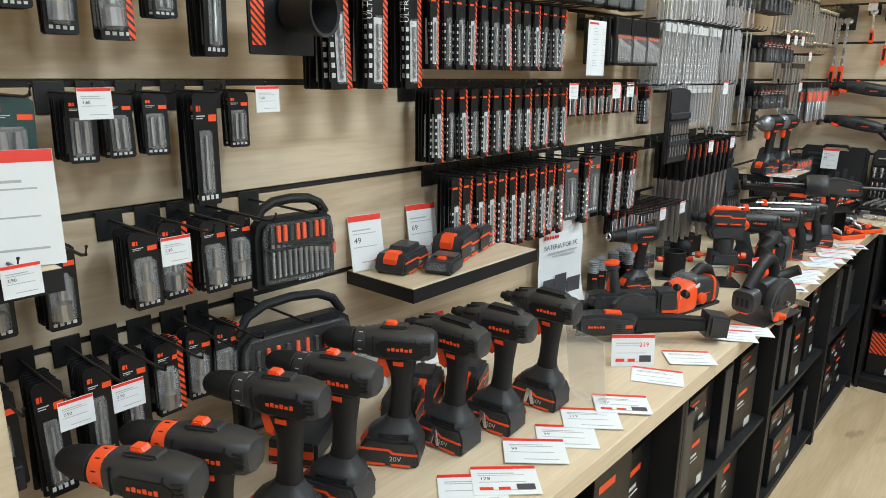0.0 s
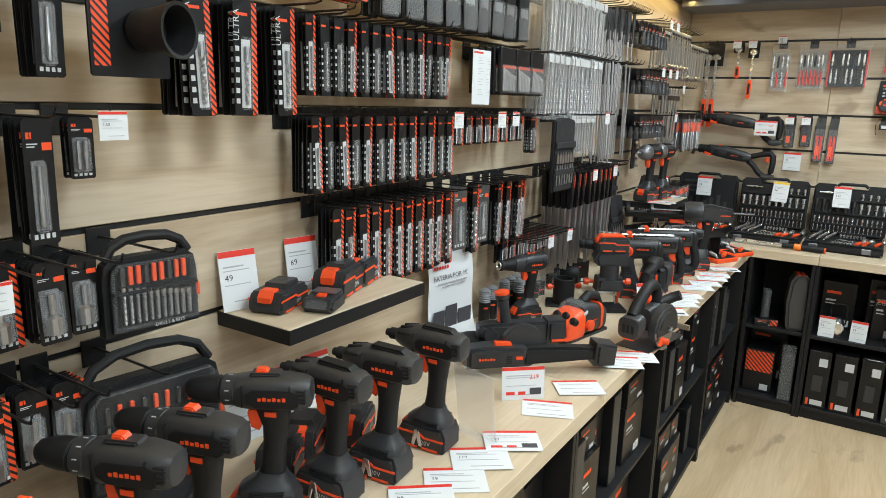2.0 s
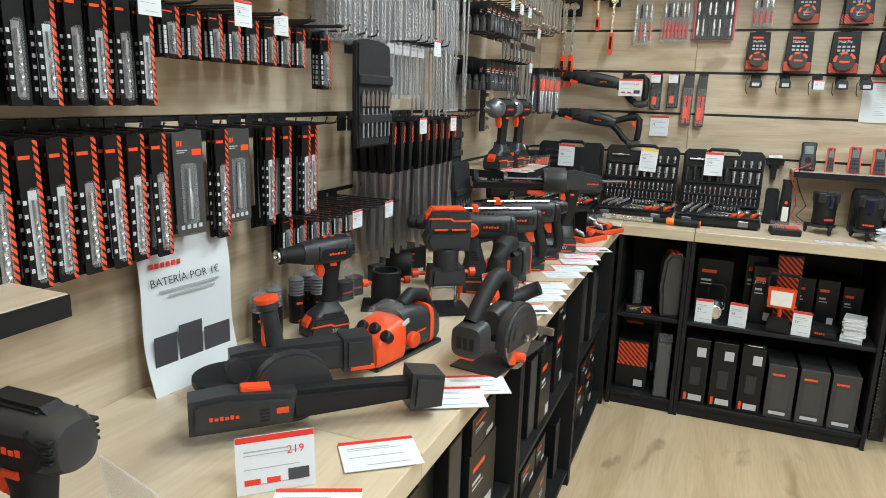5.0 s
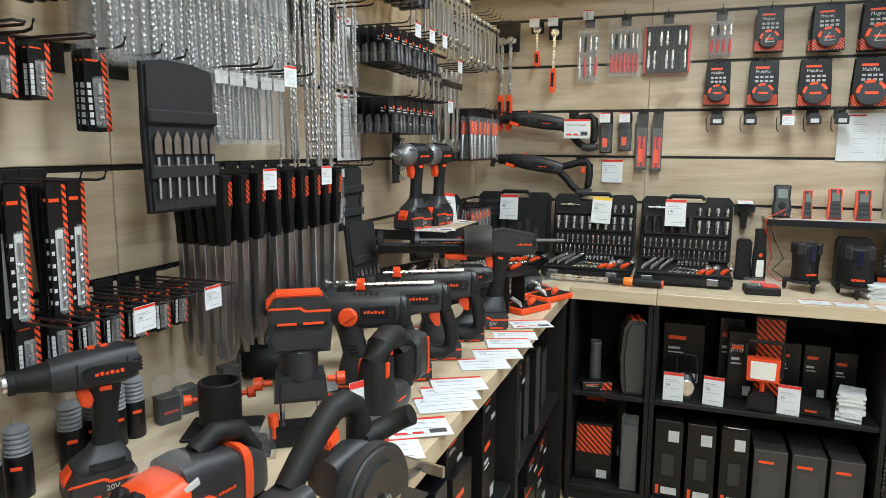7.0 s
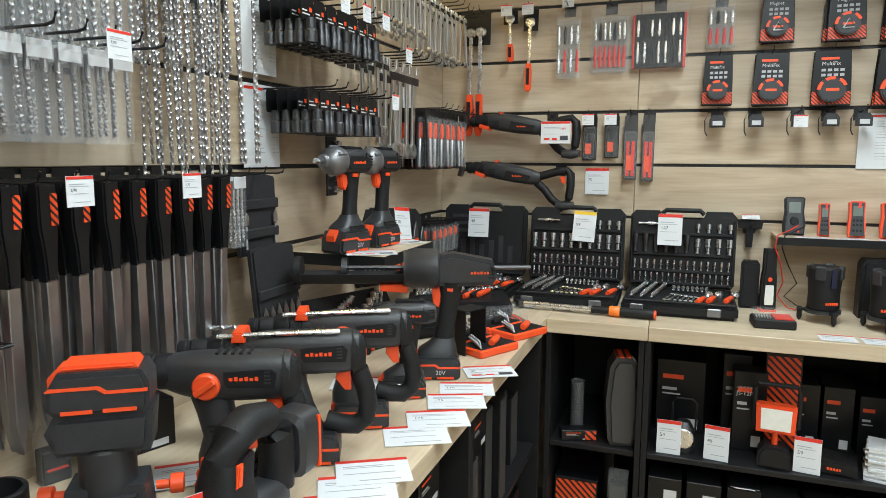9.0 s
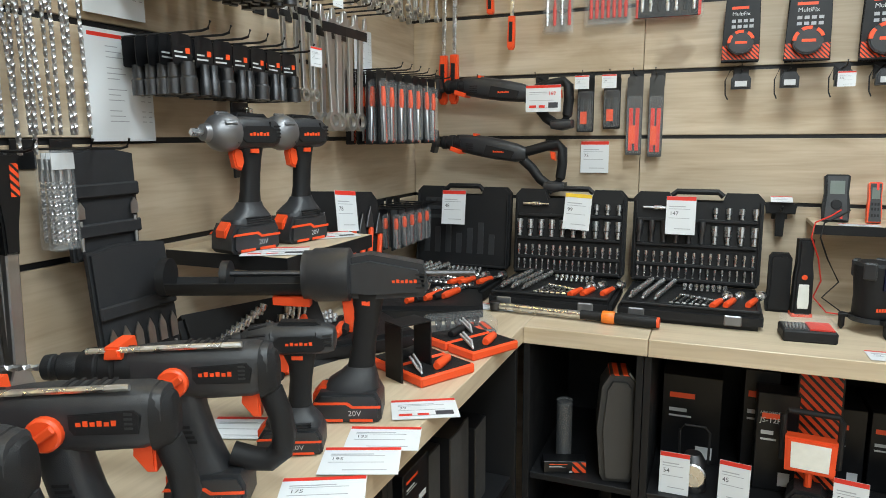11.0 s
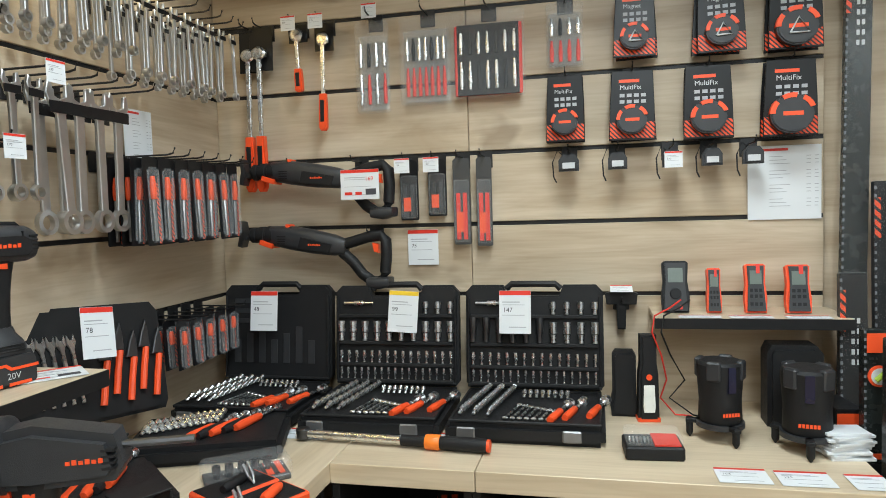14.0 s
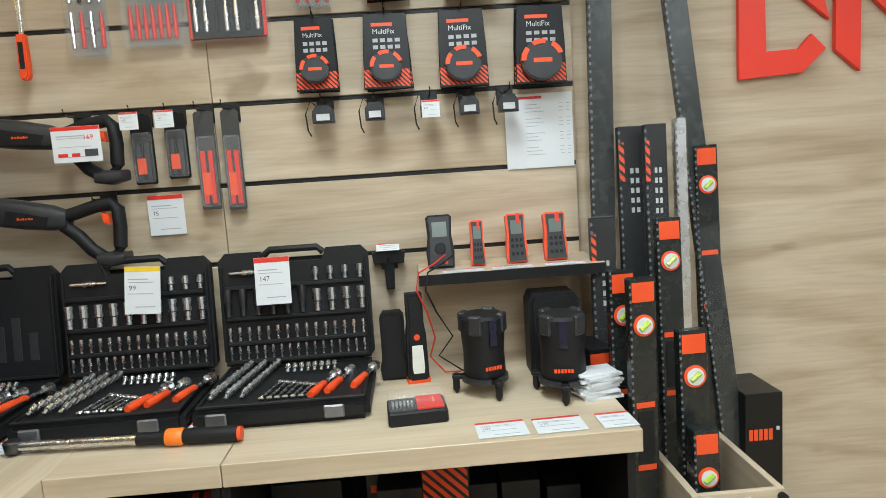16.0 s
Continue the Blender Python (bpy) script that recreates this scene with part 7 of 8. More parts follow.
def level(m, length, label, w=0.058, d=0.026, grip=True):
    """A spirit level standing on end, its face to -y."""
    t = thing("spirit_level", m, label, "spirit level", "spirit levels in the rack")
    boxpart("profile", t, ANOD, -w / 2, w / 2, -d / 2, d / 2, 0, length, bev=0.002)
    bm = B()
    for i in range(int(length / 0.016)):
        bx(bm, -w / 2 - 0.0006, -w / 2 + 0.004, -d / 2 - 0.0008, -d / 2, 0.01 + i * 0.016, 0.016 + i * 0.016)
    part("ruler_marks", bm, GREYP, t)
    boxpart("end_cap", t, ORANGE, -w * 0.42, w * 0.42, -d / 2 - 0.002, -d / 2 - 0.0003, length - 0.05, length - 0.008, bev=0.0005)
    bm = B()
    lathe(bm, [(d / 2 + 0.0004, w * 0.40), (d / 2 + 0.004, w * 0.40), (d / 2 + 0.005, w * 0.33)], 20, pose(0, 0, length - 0.10, 0, 0, -90))
    ring = part("vial_ring", bm, ORANGE, t)
    bm = B()
    lathe(bm, [(d / 2 + 0.0052, w * 0.31), (d / 2 + 0.0068, w * 0.31)], 20, pose(0, 0, length - 0.10, 0, 0, -90))
    part("bezel", bm, PAPER, ring)
    bm = B()
    tube(bm, [(-w * 0.16, -d / 2 - 0.0075, length - 0.108), (w * 0.16, -d / 2 - 0.0075, length - 0.092)], 0.006, 8)
    part("vial", bm, GREEN, ring)
    if grip:
        for z in (length - 0.28, length - 0.42):
            boxpart("grip_frame", t, ORANGE, -w * 0.36, w * 0.36, -d / 2 - 0.0018, -d / 2 - 0.0003, z, z + 0.012)
        boxpart("grip_slot", t, RUBBER, -w * 0.30, w * 0.30, -d / 2 - 0.0016, -d / 2 - 0.0004, length - 0.40, length - 0.29)
    return t


level(pose(1.09, 4.90, 0.0, 0, 0, 6), 1.165, "tall black spirit level with orange end cap and green vial")
level(pose(1.075, 4.96, 0.0, -1, 0, 6), 1.17, "tall black spirit level standing behind another")
level(pose(1.215, 5.02, 0.0, -2, 0, 3), 1.27, "tallest black spirit level with orange cap and grip")
level(pose(1.205, 4.90, 0.44, -2, 0, 2), 0.60, "grey boxed spirit level with orange cap", 0.062, 0.03, False)
level(pose(1.195, 4.83, 0.44, -2, 0, 2), 0.41, "small black spirit level in clear packing", 0.055, 0.04, False)


def straightedge(m, length, w, material, label, tip=True):
    t = thing("straightedge", m, label, "straightedge", "straightedges against the wall")
    boxpart("profile", t, material, -w / 2, w / 2, -0.012, 0.012, 0, length, bev=0.002)
    bm = B()
    for i in range(int(length / 0.02)):
        bx(bm, -w / 2 - 0.0005, -w / 2 + 0.005, -0.0128, -0.012, 0.01 + i * 0.02, 0.018 + i * 0.02)
    part("ruler_marks", bm, GREYP, t)
    if tip:
        boxpart("stripe", t, STRIPE_B, -w * 0.5, -w * 0.3, -0.0135, -0.0122, length - 0.14, length - 0.04)
        bars(t, PALE, [(-w * 0.1 + a * w * 0.2, w * 0.02 + a * w * 0.2, length - 0.12 - b * 0.025, length - 0.107 - b * 0.025) for a in range(2) for b in range(5)], -0.0123)
    boxpart("film", t, FILM, -w / 2 - 0.002, w / 2 + 0.002, -0.016, 0.0125, 0.001, length + 0.004, bev=0.002)
    return t


straightedge(pose(1.105, 5.26, 0.0, -1, 1.0, 0), 2.05, 0.06, ANOD, "long dark aluminium straightedge in clear film")
straightedge(pose(1.49, 5.16, 0.0, -3.0, -5.5, 0), 2.15, 0.058, ANOD, "long grey straightedge in clear film leaning on the wall")
straightedge(pose(1.195, 5.20, 0.0, -2, 0, 0), 1.49, 0.07, CARD, "black packed level standing among the straightedges")
straightedge(pose(1.235, 5.14, 0.0, -2, 0, 0), 1.49, 0.055, CARD, "black striped level pack standing upright")
straightedge(pose(1.29, 5.12, 0.0, -2, 0, 0), 1.50, 0.028, CHROME, "bright aluminium straightedge with black lower half", False)
straightedge(pose(1.09, 5.13, 0.0, -2, 0, 0), 1.27, 0.06, CARD, "black level in a clear pack near the shelf")
level(pose(1.40, 5.20, 0.0, -1, -1, 0), 1.43, "orange capped spirit level leaning behind the straightedge")
t = thing("level_rack", pose(1.215, 4.88, 0.0), "open wooden rack holding spirit levels", "rack")
for x in (-0.068, 0.108):
    boxpart("side", t, top_y, x - 0.008, x + 0.008, -0.11, 0.30, 0.0, 0.74, bev=0.001)
boxpart("front", t, top_x, -0.06, 0.10, -0.11, -0.098, 0.0, 0.36, bev=0.001)
boxpart("rail", t, top_x, -0.06, 0.10, -0.11, -0.098, 0.70, 0.74, bev=0.001)
boxpart("base", t, top_x, -0.06, 0.10, -0.097, 0.30, 0.42, 0.438, bev=0.001)
bm = B()
lathe(bm, [(0, 0.009), (0.012, 0.009)], 12, pose(0.108, -0.1105, 0.725, 0, 0, -90))
part("bolt", bm, RUBBER, t)
stand_card(pose(1.205, 4.765, 0.57, 0, 0, 0), 0.105, 0.16, "", label="white price sheet hung on the wooden rack")
t = thing("tall_carton", pose(1.50, 5.23, 0.0), "tall black carton with orange print by the wall", "carton")
boxpart("carton", t, CARD, -0.06, 0.04, -0.08, 0.08, 0, 0.79, bev=0.002)
bars(t, ORANGE, [(-0.05 + i * 0.013, -0.040 + i * 0.013, 0.665, 0.695) for i in range(5)], -0.081, "logo")
bars(t, PALE, [(0.022, 0.030, 0.69, 0.70)], -0.081)

# red sign shapes on the end wall
sign = thing("wall_sign", pose(0, WY + 0.017, 0), "large flat red sign shapes on the oak wall", "sign")
SIGN = mat("red_acrylic", (0.85, 0.045, 0.02), 0.4, vary=0.03, bump=0)
for pts in ([(1.525, 1.595), (1.525, 1.93), (1.595, 1.86), (1.60, 1.665), (1.69, 1.668), (1.725, 1.705), (1.765, 1.665), (1.70, 1.605)],
            [(1.525, 1.95), (1.60, 1.95), (1.69, 1.92), (1.74, 1.85), (1.775, 1.74), (1.70, 1.80), (1.64, 1.86)],
            [(1.79, 1.66), (1.79, 1.97), (1.85, 1.95), (1.985, 1.80), (2.03, 1.78), (2.03, 1.97), (2.09, 1.97), (2.09, 1.60), (2.03, 1.66), (1.86, 1.82), (1.86, 1.60)]):
    bm = B()
    prism(bm, pts, -0.016, 0, bev=0.0008, seg=1)
    part("sign_piece", bm, SIGN, sign)

# ---------------------------------------------------------------- cartons in the cabinets


def carton(m, w, d, h, style, label):
    """Front at -y, standing at z = 0, centred in x."""
    t = thing("carton", m, label, "carton", "cartons in the cabinets")
    boxpart("box", t, GREYBOX if style == "grey" else CARD, -w / 2, w / 2, 0, d, 0, h, bev=0.0015)
    if style == "spine":
        bars(t, ORANGE, [(-w * 0.3, w * 0.3, h * 0.80, h * 0.84)], -0.0004, "logo")
        bars(t, PALE, [(-w * 0.2, w * 0.05, h * 0.55, h * 0.72), (-w * 0.3, w * 0.3, h * 0.06, h * 0.12)], -0.0004)
        boxpart("front_panel", t, GREYBOX, -w * 0.46, w * 0.46, -0.001, 0.0, h * 0.01, h * 0.99)
    elif style == "grey":
        bars(t, ORANGE, [(-w * 0.35, w * 0.1, h * 0.80, h * 0.84)], -0.0004, "logo")
        bars(t, GREYCARD, [(-w * 0.30, w * 0.30, h * 0.18, h * 0.74)], -0.0004, "picture")
        bars(t, PALE, [(-w * 0.32, w * 0.28, h * 0.07, h * 0.13)], -0.0004, "barcode")
    elif style == "charger":
        boxpart("sticker", t, PALE, -w * 0.02, w * 0.36, -0.001, 0.0, h * 0.74, h * 0.88)
        outline("handle_loop", [(-w * 0.22, h * 0.30), (w * 0.22, h * 0.30), (w * 0.22, h * 0.58), (-w * 0.22, h * 0.58)], -0.006, PLASTIC, t, 0.002, y1=-0.0002)
        bars(t, ORANGE, [(-w * 0.4, -w * 0.28, h * 0.04, h * 0.16)], -0.0006, "logo")
        bars(t, PALE, [(-w * 0.2, w * 0.36, h * 0.05, h * 0.14)], -0.0006)
    else:
        bars(t, ORANGE, [(-w * 0.38, w * 0.05, h * 0.74, h * 0.80)], -0.0004, "logo")
        bars(t, PALE, [(-w * 0.38, -w * 0.08, h * 0.58, h * 0.62), (-w * 0.38, w * 0.0, h * 0.52, h * 0.54), (w * 0.1, w * 0.38, h * 0.06, h * 0.2)], -0.0004)
    return t


rc = random.Random(11)
for y0, y1 in ((0.50, 1.44), (1.50, 2.28), (2.35, 3.10), (3.17, 3.92), (3.99, 4.62)):
    for z, hmax in ((0.0685, 0.34), (0.4705, 0.33)):
        y = y0
        while y < y1 - 0.07:
            w = rc.choice((0.065, 0.075, 0.09, 0.13, 0.18))
            w = min(w, y1 - y)
            h = rc.uniform(0.20, hmax)
            if rc.random() < 0.12:
                y += 0.06
            else:
                style = "spine" if w < 0.1 else "plain"
                carton(pose(CX - 0.03 - rc.uniform(0, 0.05), y + w / 2, z, 0, 0, 90 + rc.uniform(-2, 2)), w - 0.004, 0.30, h, style, "black tool carton with orange print standing in the cabinet")
                if w > 0.12 and h < 0.25:
                    carton(pose(CX - 0.05, y + w / 2, z + h + 0.001, 0, 0, 90), w - 0.01, 0.28, min(0.09, hmax - h), "plain", "flat black carton lying on another carton")
            y += w + 0.003
# end cabinets: lower shelf
for x, st, w in ((0.305, "charger", 0.105), (0.425, "charger", 0.105), (0.545, "charger", 0.10), (0.67, "grey", 0.115), (0.80, "grey", 0.115), (0.925, "grey", 0.11)):
    carton(pose(x, CY + 0.035, 0.0685), w, 0.22, 0.32 if st == "charger" else 0.255, st, "black charger carton in the cabinet" if st == "charger" else "grey printed carton in the cabinet")
boxpart("hazard_label", carton(pose(0.545, CY + 0.030, 0.395), 0.09, 0.10, 0.004, "plain", "flat carton lid on the charger carton"), PAPER, -0.03, 0.03, -0.001, 0.0, 0.0, 0.003)
# upper shelf, right bay
for x, w, h, st in ((0.34, 0.16, 0.26, "plain"), (0.52, 0.09, 0.30, "plain"), (0.73, 0.09, 0.22, "plain"), (0.83, 0.09, 0.22, "plain"), (0.93, 0.08, 0.20, "plain")):
    carton(pose(x, CY + 0.25, 0.4705), w, 0.2, h, st, "black lamp carton at the back of the shelf")
t = carton(pose(0.555, CY + 0.16, 0.4705), 0.10, 0.08, 0.27, "none", "black jump starter carton on the shelf")
lettering("JS-12P", 0.020, PALE, t, pose(-0.042, -0.001, 0.19))
lettering("JUMP STARTER", 0.008, PALE, t, pose(-0.042, -0.001, 0.215))
boxpart("striped_panel", carton(pose(0.655, CY + 0.20, 0.4705), 0.11, 0.15, 0.33, "none", "orange striped carton standing on the shelf"), STRIPE_B, -0.05, 0.05, -0.001, 0, 0.01, 0.32)
t = thing("flood_lamp", pose(0.625, CY + 0.075, 0.4705, 0, 0, -6), "orange framed floodlight on a black stand", "floodlight")
outline("base", [(-0.05, 0), (0.05, 0), (0.045, 0.05), (0.03, 0.07), (-0.03, 0.07), (-0.045, 0.05)], 0.04, RUBBER, t, 0.008)
outline("head", [(-0.055, 0.11), (0.055, 0.11), (0.058, 0.20), (-0.058, 0.20)], 0.022, ORANGE, t, 0.006)
outline("lens", [(-0.042, 0.122), (0.042, 0.122), (0.044, 0.19), (-0.044, 0.19)], -0.0245, LENS, t, 0.001, y1=-0.0222)
bm = B()
tube(bm, [(-0.062, 0, 0.13), (-0.064, 0, 0.25), (-0.055, 0, 0.262), (0.055, 0, 0.262), (0.064, 0, 0.25), (0.062, 0, 0.13)], 0.008, 8)
part("carry_handle", bm, RUBBER, t)
bm = B()
tube(bm, [(0, 0, 0.068), (0, 0, 0.115)], 0.009, 8)
part("stem", bm, ORANGE, t)
t = thing("lantern", pose(0.355, CY + 0.10, 0.4705), "chrome camping lantern with wire handle", "lantern")
bm = B()
lathe(bm, [(0, 0.035), (0.02, 0.037), (0.06, 0.030), (0.065, 0.036), (0.075, 0.034), (0.10, 0.02)], 20, UP)
part("body", bm, DARKSTEEL, t)
bm = B()
lathe(bm, [(0.02, 0.026), (0.036, 0.034), (0.04, 0.030)], 20, pose(0, 0, 0.05, 0, 0, -90))
part("reflector", bm, CHROME, t)
bm = B()
tube(bm, [(-0.036, 0, 0.07), (-0.038, 0, 0.16), (-0.025, 0, 0.175), (0.025, 0, 0.175), (0.038, 0, 0.16), (0.036, 0, 0.07)], 0.0035)
part("bail", bm, RUBBER, t)
for x, pr in ((0.31, "54"), (0.455, "45"), (0.715, "59")):
    stand_card(pose(x, CY + 0.045, 0.471, -8, 0, -8 if x > 0.4 else 0), 0.075, 0.11, pr, label="white price card standing on the cabinet shelf")
t = thing("battery_dock", pose(0.81, CY + 0.10, 0.4705, 0, 0, -10), "black battery dock with orange print on the shelf", "dock")
outline("body", [(-0.055, 0), (0.055, 0), (0.05, 0.04), (-0.05, 0.05)], 0.05, RUBBER, t, 0.008)
bars(t, ORANGE, [(-0.03 + i * 0.008, -0.024 + i * 0.008, 0.018, 0.026) for i in range(5)], -0.0505, "logo")
t = thing("card_stack", pose(0.925, CY + 0.10, 0.4705, 0, 0, -10), "tall stack of white price cards on the shelf", "cards")
for i in range(14):
    o = part("card", (lambda bm: (bx(bm, -0.042, 0.042, -0.05, 0.05, 0, 0.007, bev=0.0005), bm)[1])(B()), PAPER, t)
    o.matrix_basis = pose(rnd.uniform(-0.004, 0.004), rnd.uniform(-0.005, 0.005), i * 0.0074, 0, 0, rnd.uniform(-6, 6))
# small bay at the corner
t = thing("oval_case", pose(0.15, CY + 0.10, 0.4705, 0, 0, 12), "grey oval hard case with striped top", "case")
outline("shell", [(-0.045, 0.02), (-0.035, 0.0), (0.035, 0.0), (0.05, 0.03), (0.055, 0.16), (0.045, 0.28), (0.025, 0.305), (-0.025, 0.305), (-0.045, 0.27), (-0.055, 0.15)], 0.06, GREYBOX, t, 0.015)
outline("top_stripe", [(-0.026, 0.3055), (0.026, 0.3055), (0.024, 0.309), (-0.024, 0.309)], 0.05, STRIPE_B, t, 0.0005)
bm = B()
tube(bm, [(0.056, -0.03, 0.02), (0.060, -0.03, 0.15), (0.048, -0.03, 0.28), (0.026, -0.03, 0.307)], 0.003)
part("zip", bm, PALE, t)
t = thing("tube_pack", pose(0.0, CY + 0.12, 0.4705), "clear tube pack with black accessories", "tube pack")
bm = B()
lathe(bm, [(0, 0.022), (0.18, 0.022), (0.185, 0.018)], 14, UP)
part("tube", bm, PLASTIC, t)
bm = B()
lathe(bm, [(0.0, 0.0235), (0.19, 0.0235)], 14, UP)
part("film", bm, CLEAR, t)
boxpart("stripe", carton(pose(0.02, CY + 0.05, 0.4705, 0, 0, 20), 0.12, 0.05, 0.035, "none", "low striped carton on the shelf"), STRIPE_B, 0.02, 0.058, -0.001, 0, 0.002, 0.033)
boxpart("striped_panel", carton(pose(0.01, CY + 0.08, 0.0685), 0.15, 0.2, 0.25, "none", "red and orange striped carton in the cabinet"), STRIPE_B, -0.07, 0.07, -0.001, 0, 0.12, 0.24)
t = thing("bag_pack", pose(0.155, CY + 0.06, 0.0685), "tall clear bag with black accessories", "bag pack")
outline("contents", [(-0.028, 0.0), (0.028, 0.0), (0.026, 0.27), (-0.026, 0.27)], 0.02, GREYBOX, t, 0.006)
outline("bag", [(-0.033, 0.0), (0.033, 0.0), (0.032, 0.31), (-0.032, 0.31)], 0.024, CLEAR, t, 0.006)
boxpart("row", carton(pose(0.02, CY + 0.30, 0.0685), 0.20, 0.15, 0.36, "none", "dark carton at the back of the cabinet"), GREYBOX, -0.09, 0.09, -0.001, 0, 0.28, 0.34)


# ---------------------------------------------------------------- small goods on the left counter and wall
def bit_bottle(m, label="clear tube with grey collar and black label"):
    t = thing("bit_tube", m, label, "bit tube", "bit tubes on the counter")
    bm = B()
    lathe(bm, [(0, 0.019), (0.002, 0.020), (0.07, 0.020), (0.072, 0.019)], 14, UP)
    part("tube", bm, CARD, t)
    bm = B()
    lathe(bm, [(0.0715, 0.020)] + [(0.074 + 0.004 * i, 0.020 if i % 2 else 0.0175) for i in range(10)] + [(0.116, 0.013), (0.118, 0.008)], 14, UP)
    part("collar", bm, mat("grey_plastic", (0.22, 0.23, 0.25), 0.4), t)
    bars(t, ORANGE, [(-0.008, 0.008, 0.05, 0.056)], -0.0202, "logo")
    bm = B()
    tube(bm, [(-0.006, 0, 0.117), (-0.004, 0, 0.130), (0.004, 0, 0.130), (0.006, 0, 0.117)], 0.002)
    part("hanger", bm, CLEAR, t)
    return t


for x, y in ((-0.635, 2.765), (-0.635, 2.815), (-0.64, 2.915), (-0.64, 2.965), (-0.64, 3.01), (-0.64, 3.055), (-0.60, 2.95)):
    bit_bottle(pose(x, y, TOP, 0, 0, 60 + rnd.uniform(-20, 20)))
for x, y in ((-0.63, 3.13), (-0.63, 3.185), (-0.635, 3.33)):
    t = thing("bit_pack_box", pose(x, y, TOP, 0, 0, 70), "small clear box with black label", "box", "clear bit boxes")
    boxpart("inner", t, CARD, -0.022, 0.022, -0.016, 0.016, 0, 0.055, bev=0.002)
    outline("lid", [(-0.025, 0.0), (0.025, 0.0), (0.025, 0.075), (0.012, 0.092), (-0.012, 0.092), (-0.025, 0.075)], 0.019, CLEAR, t, 0.004)
    bars(t, RED, [(-0.016, 0.016, 0.022, 0.026)], -0.0166, "logo")
# dust cup for the router
t = thing("router_cup", pose(-0.50, 3.13, TOP, 0, 0, 205), "black open router base with orange screws", "router base")
boxpart("plate", t, RUBBER, -0.075, 0.065, -0.055, 0.055, 0, 0.008, bev=0.003)
bm = B()
lathe(bm, [(0.0085, 0.040), (0.10, 0.040), (0.102, 0.038), (0.102, 0.033), (0.02, 0.033)], 24, UP)
part("cup", bm, RUBBER, t)
for a in (20, 200):
    bm = B()
    lathe(bm, [(0.041, 0.005), (0.050, 0.005), (0.052, 0.011), (0.066, 0.011)], 12, pose(0, 0, 0.07, 0, 0, a))
    part("screw_knob", bm, ORANGE, t)
t = thing("accessory_bag", pose(-0.40, 3.06, TOP, 0, 0, 30), "clear bag with black router accessories", "bag")
outline("contents", [(-0.05, 0.001), (0.05, 0.001), (0.04, 0.028), (-0.035, 0.034)], 0.03, RUBBER, t, 0.008)
outline("bag", [(-0.06, 0), (0.06, 0), (0.05, 0.036), (-0.045, 0.044)], 0.04, CLEAR, t, 0.010)
carton(pose(-0.57, 3.46, TOP, 0, 0, 70), 0.12, 0.09, 0.09, "plain", "black carton with orange print on the counter")
t = thing("speaker_lamp", pose(-0.60, 3.42, TOP, 0, 0, 200), "round black tool attachment lying on the counter", "attachment")
bm = B()
lathe(bm, [(-0.04, 0.034), (-0.03, 0.040), (0.03, 0.040), (0.05, 0.028), (0.06, 0.028)], 20, pose(0, 0, 0.0405))
part("body", bm, RUBBER, t)


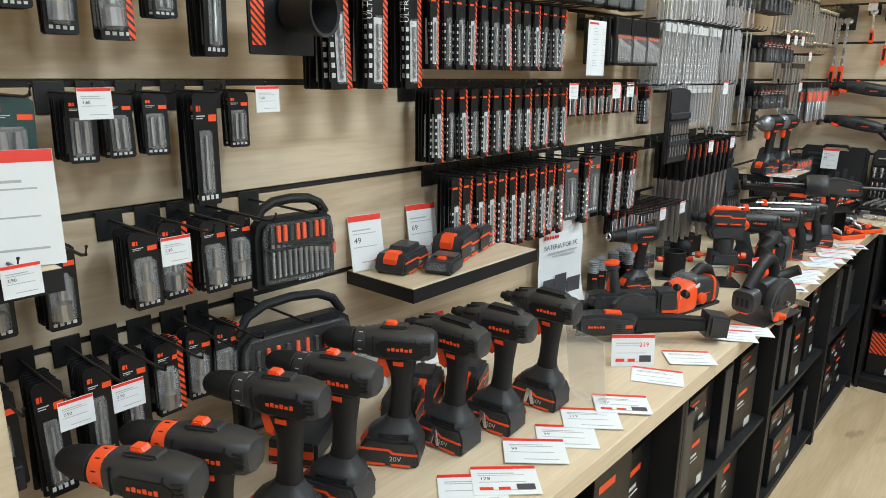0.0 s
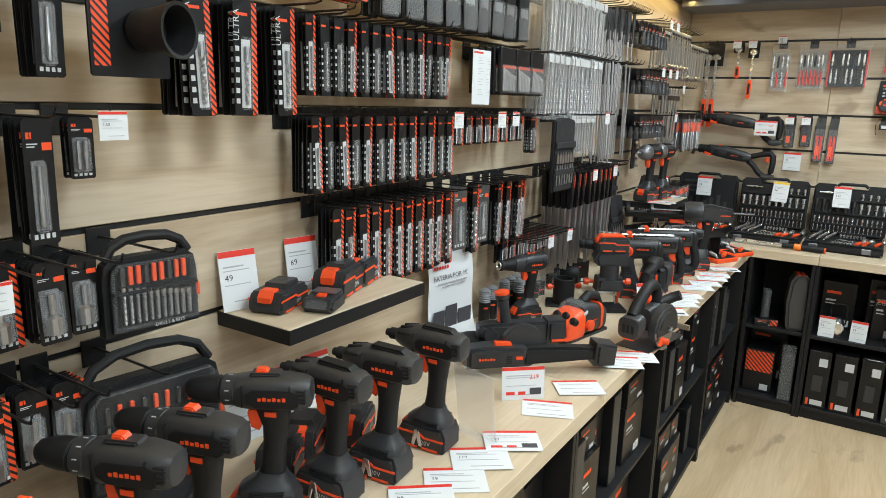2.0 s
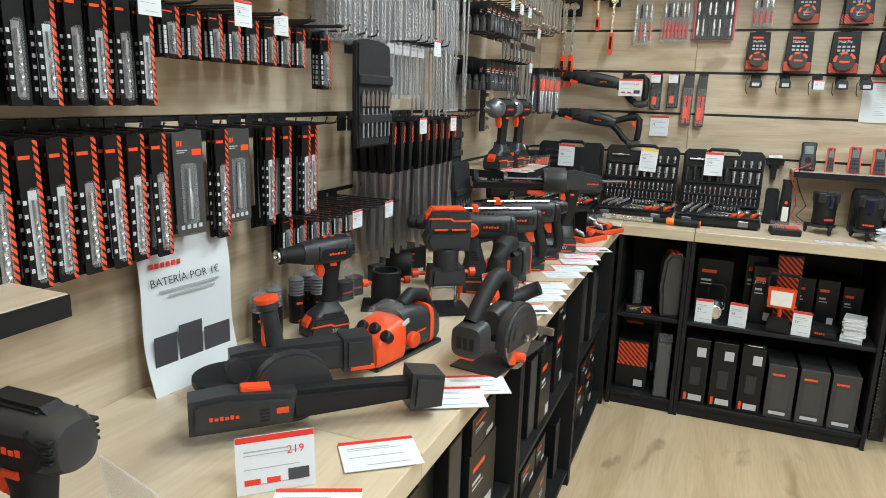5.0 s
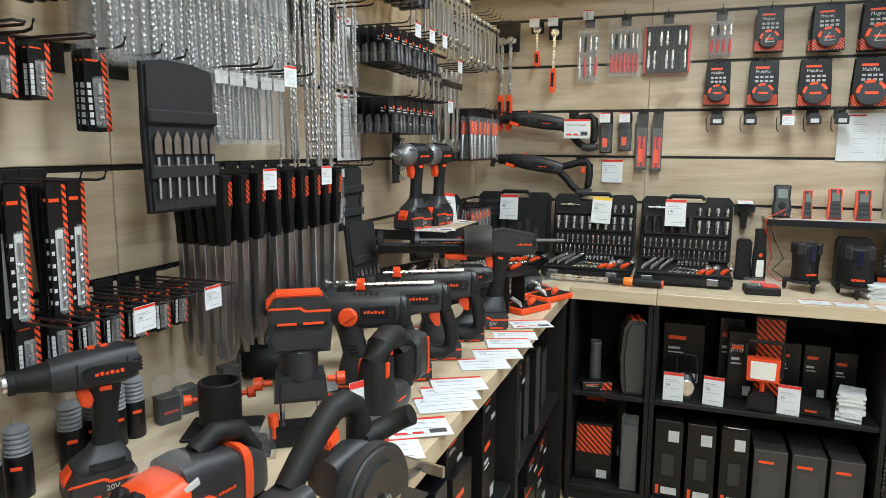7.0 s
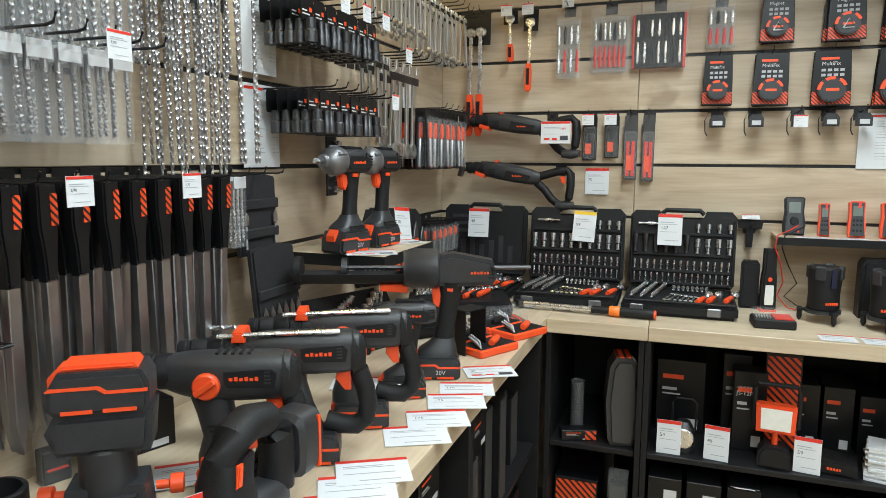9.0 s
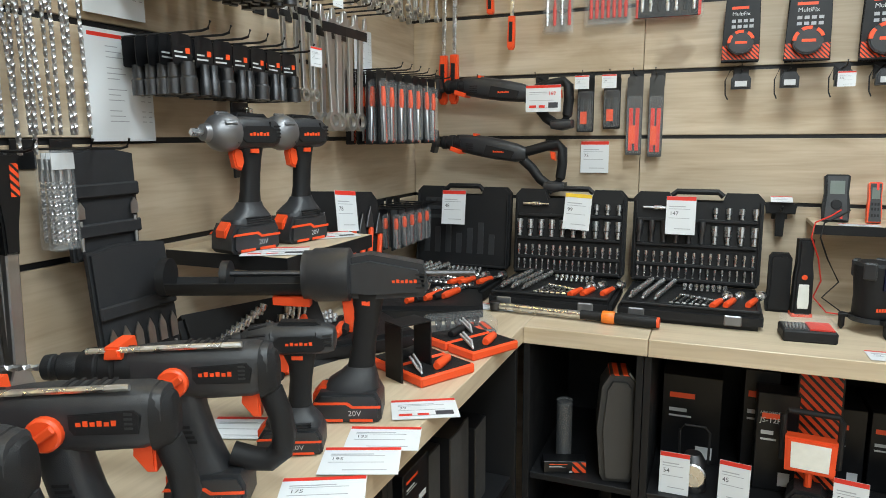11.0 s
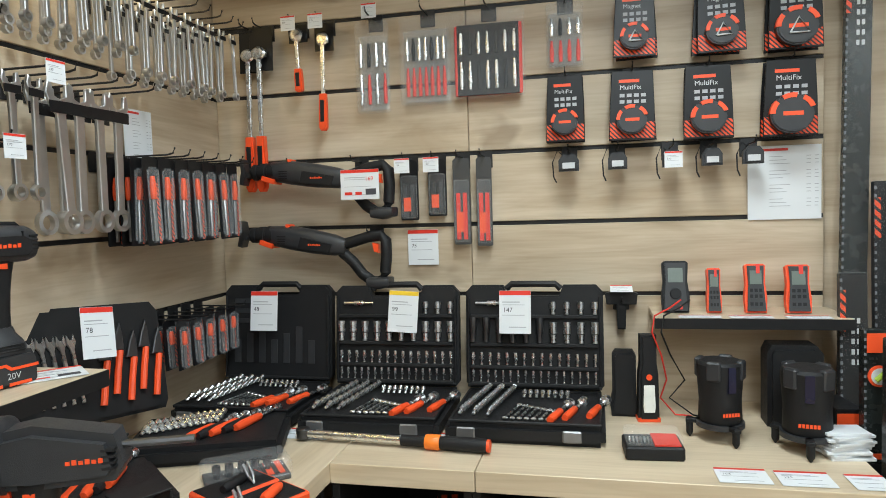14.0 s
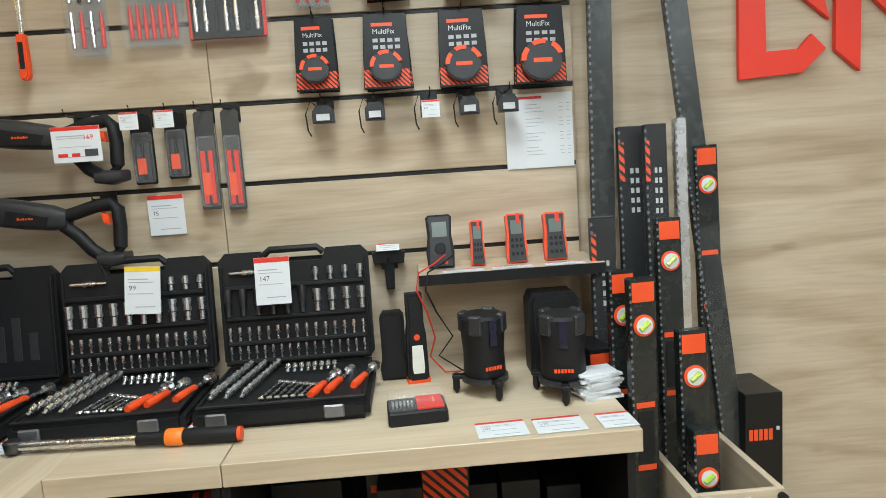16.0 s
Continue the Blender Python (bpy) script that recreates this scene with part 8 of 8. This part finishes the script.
# hinged drill sets hung among the bit cards
def drill_set(m, w, h, label):
    t = thing("drill_set_case", m, label, "drill set", "drill sets in cases")
    n = 12
    arch = [(-w * 0.50, -h * 0.40), (-w * 0.47, -h * 0.24), (-w * 0.38, -h * 0.17), (w * 0.38, -h * 0.17), (w * 0.47, -h * 0.24), (w * 0.50, -h * 0.40)]
    bm = B()
    prism(bm, [(-w / 2, -h)] + arch + [(w / 2, -h)], -0.042, 0.0, bev=0.009)
    part("shell", bm, RUBBER, t)
    bm = B()
    tube(bm, [(-w * 0.44, -0.02, -h * 0.20), (-w * 0.36, -0.02, -h * 0.07), (-w * 0.22, -0.02, 0.0), (0, -0.02, h * 0.02), (w * 0.22, -0.02, 0.0), (w * 0.36, -0.02, -h * 0.07), (w * 0.44, -0.02, -h * 0.20)], 0.009, 10)
    part("handle", bm, RUBBER, t)
    boxpart("insert", t, CARD, -w * 0.40, w * 0.40, -0.0445, -0.0425, -h * 0.88, -h * 0.24, bev=0.001)
    for i in range(11):
        bm = B()
        twisted(bm, pose(0, 0, 0), h * (0.34 - 0.012 * i), 0.0034 + 0.0002 * i, 5, h * 0.06)
        o = part("drill_bit", bm, STEEL, t)
        o.matrix_basis = pose(-w * 0.34 + i * w * 0.068, -0.049, -h * 0.86)
    for i in range(9):
        o = part("bit", (lambda bm: (bx(bm, -0.0035, 0.0035, -0.006, 0.0, 0, 0.030, bev=0.001), bm)[1])(B()), ORANGE if i % 3 else DARKSTEEL, t)
        o.matrix_basis = pose(-w * 0.34 + i * w * 0.08, -0.0455, -h * 0.44)
    outline("lid", [(-w * 0.45, -h * 0.92), (w * 0.45, -h * 0.92), (w * 0.45, -h * 0.30), (w * 0.38, -h * 0.21), (-w * 0.38, -h * 0.21), (-w * 0.45, -h * 0.30)], -0.060, FILM, t, 0.006, "clear plastic lid", y1=-0.0428)
    outline("lid_frame", [(-w * 0.44, -h * 0.54), (w * 0.44, -h * 0.54), (w * 0.44, -h * 0.50), (-w * 0.44, -h * 0.50)], -0.056, RUBBER, t, 0.003, y1=-0.0428)
    boxpart("hinge", t, ORANGE, w * 0.46, w * 0.50, -0.044, -0.004, -h * 0.7, -h * 0.55, bev=0.002)
    lettering("DRILLS & BITS", h * 0.055, PALE, t, pose(-w * 0.02, -0.0426, -h * 0.955))
    return t


hook(L(1.455, S14), 0.22)
drill_set(L(1.47, S14 + 0.0, 0.10) @ pose(0, 0, 0, 0, 0, -8), 0.16, 0.155, "small black drill set case with clear lid on a hook")
hook(L(1.43, S12 + 0.012), 0.22)
drill_set(L(1.46, S12 + 0.018, 0.10) @ pose(0, 0, 0, 0, 0, -8), 0.25, 0.235, "large black drill set case with clear lid hanging")
# welding cup on its card
t = thing("hole_saw_guard", L(1.45, S18 - 0.015, 0.14), "black rubber dust cup on a printed card", "dust cup")
hook(L(1.45, S18), 0.16)
backing(t, 0.13, 0.145, CARD, 0.004)
boxpart("stripe", t, STRIPE, -0.060, -0.035, -0.0048, -0.0041, -0.13, -0.01)
bm = B()
lathe(bm, [(0.0042, 0.030), (0.04, 0.034), (0.075, 0.042), (0.078, 0.042), (0.077, 0.036), (0.03, 0.028)], 22, pose(0.015, 0, -0.075, 0, 0, -75))
part("cup", bm, RUBBER, t)

# the patterns that were copied are taken away again
for p in (pair, pair_g, longb, midb, nutc, nuts, ultra, slim, slim_g, plain, tall, tall_d, grey_pack, short, orange_pack, clear_pack, bag_s, bag_m, bag_l,
          pointed, flat, sock, sock_b, big_sp, mid_sp, small_sp, hp, hs, *TAGS, *HOOKS.values()):
    stash(p)
for o in [o for o in scene.collection.objects if o.parent is None and o.type == "EMPTY" and o.matrix_basis.translation.length < 1e-6]:
    stash(o)
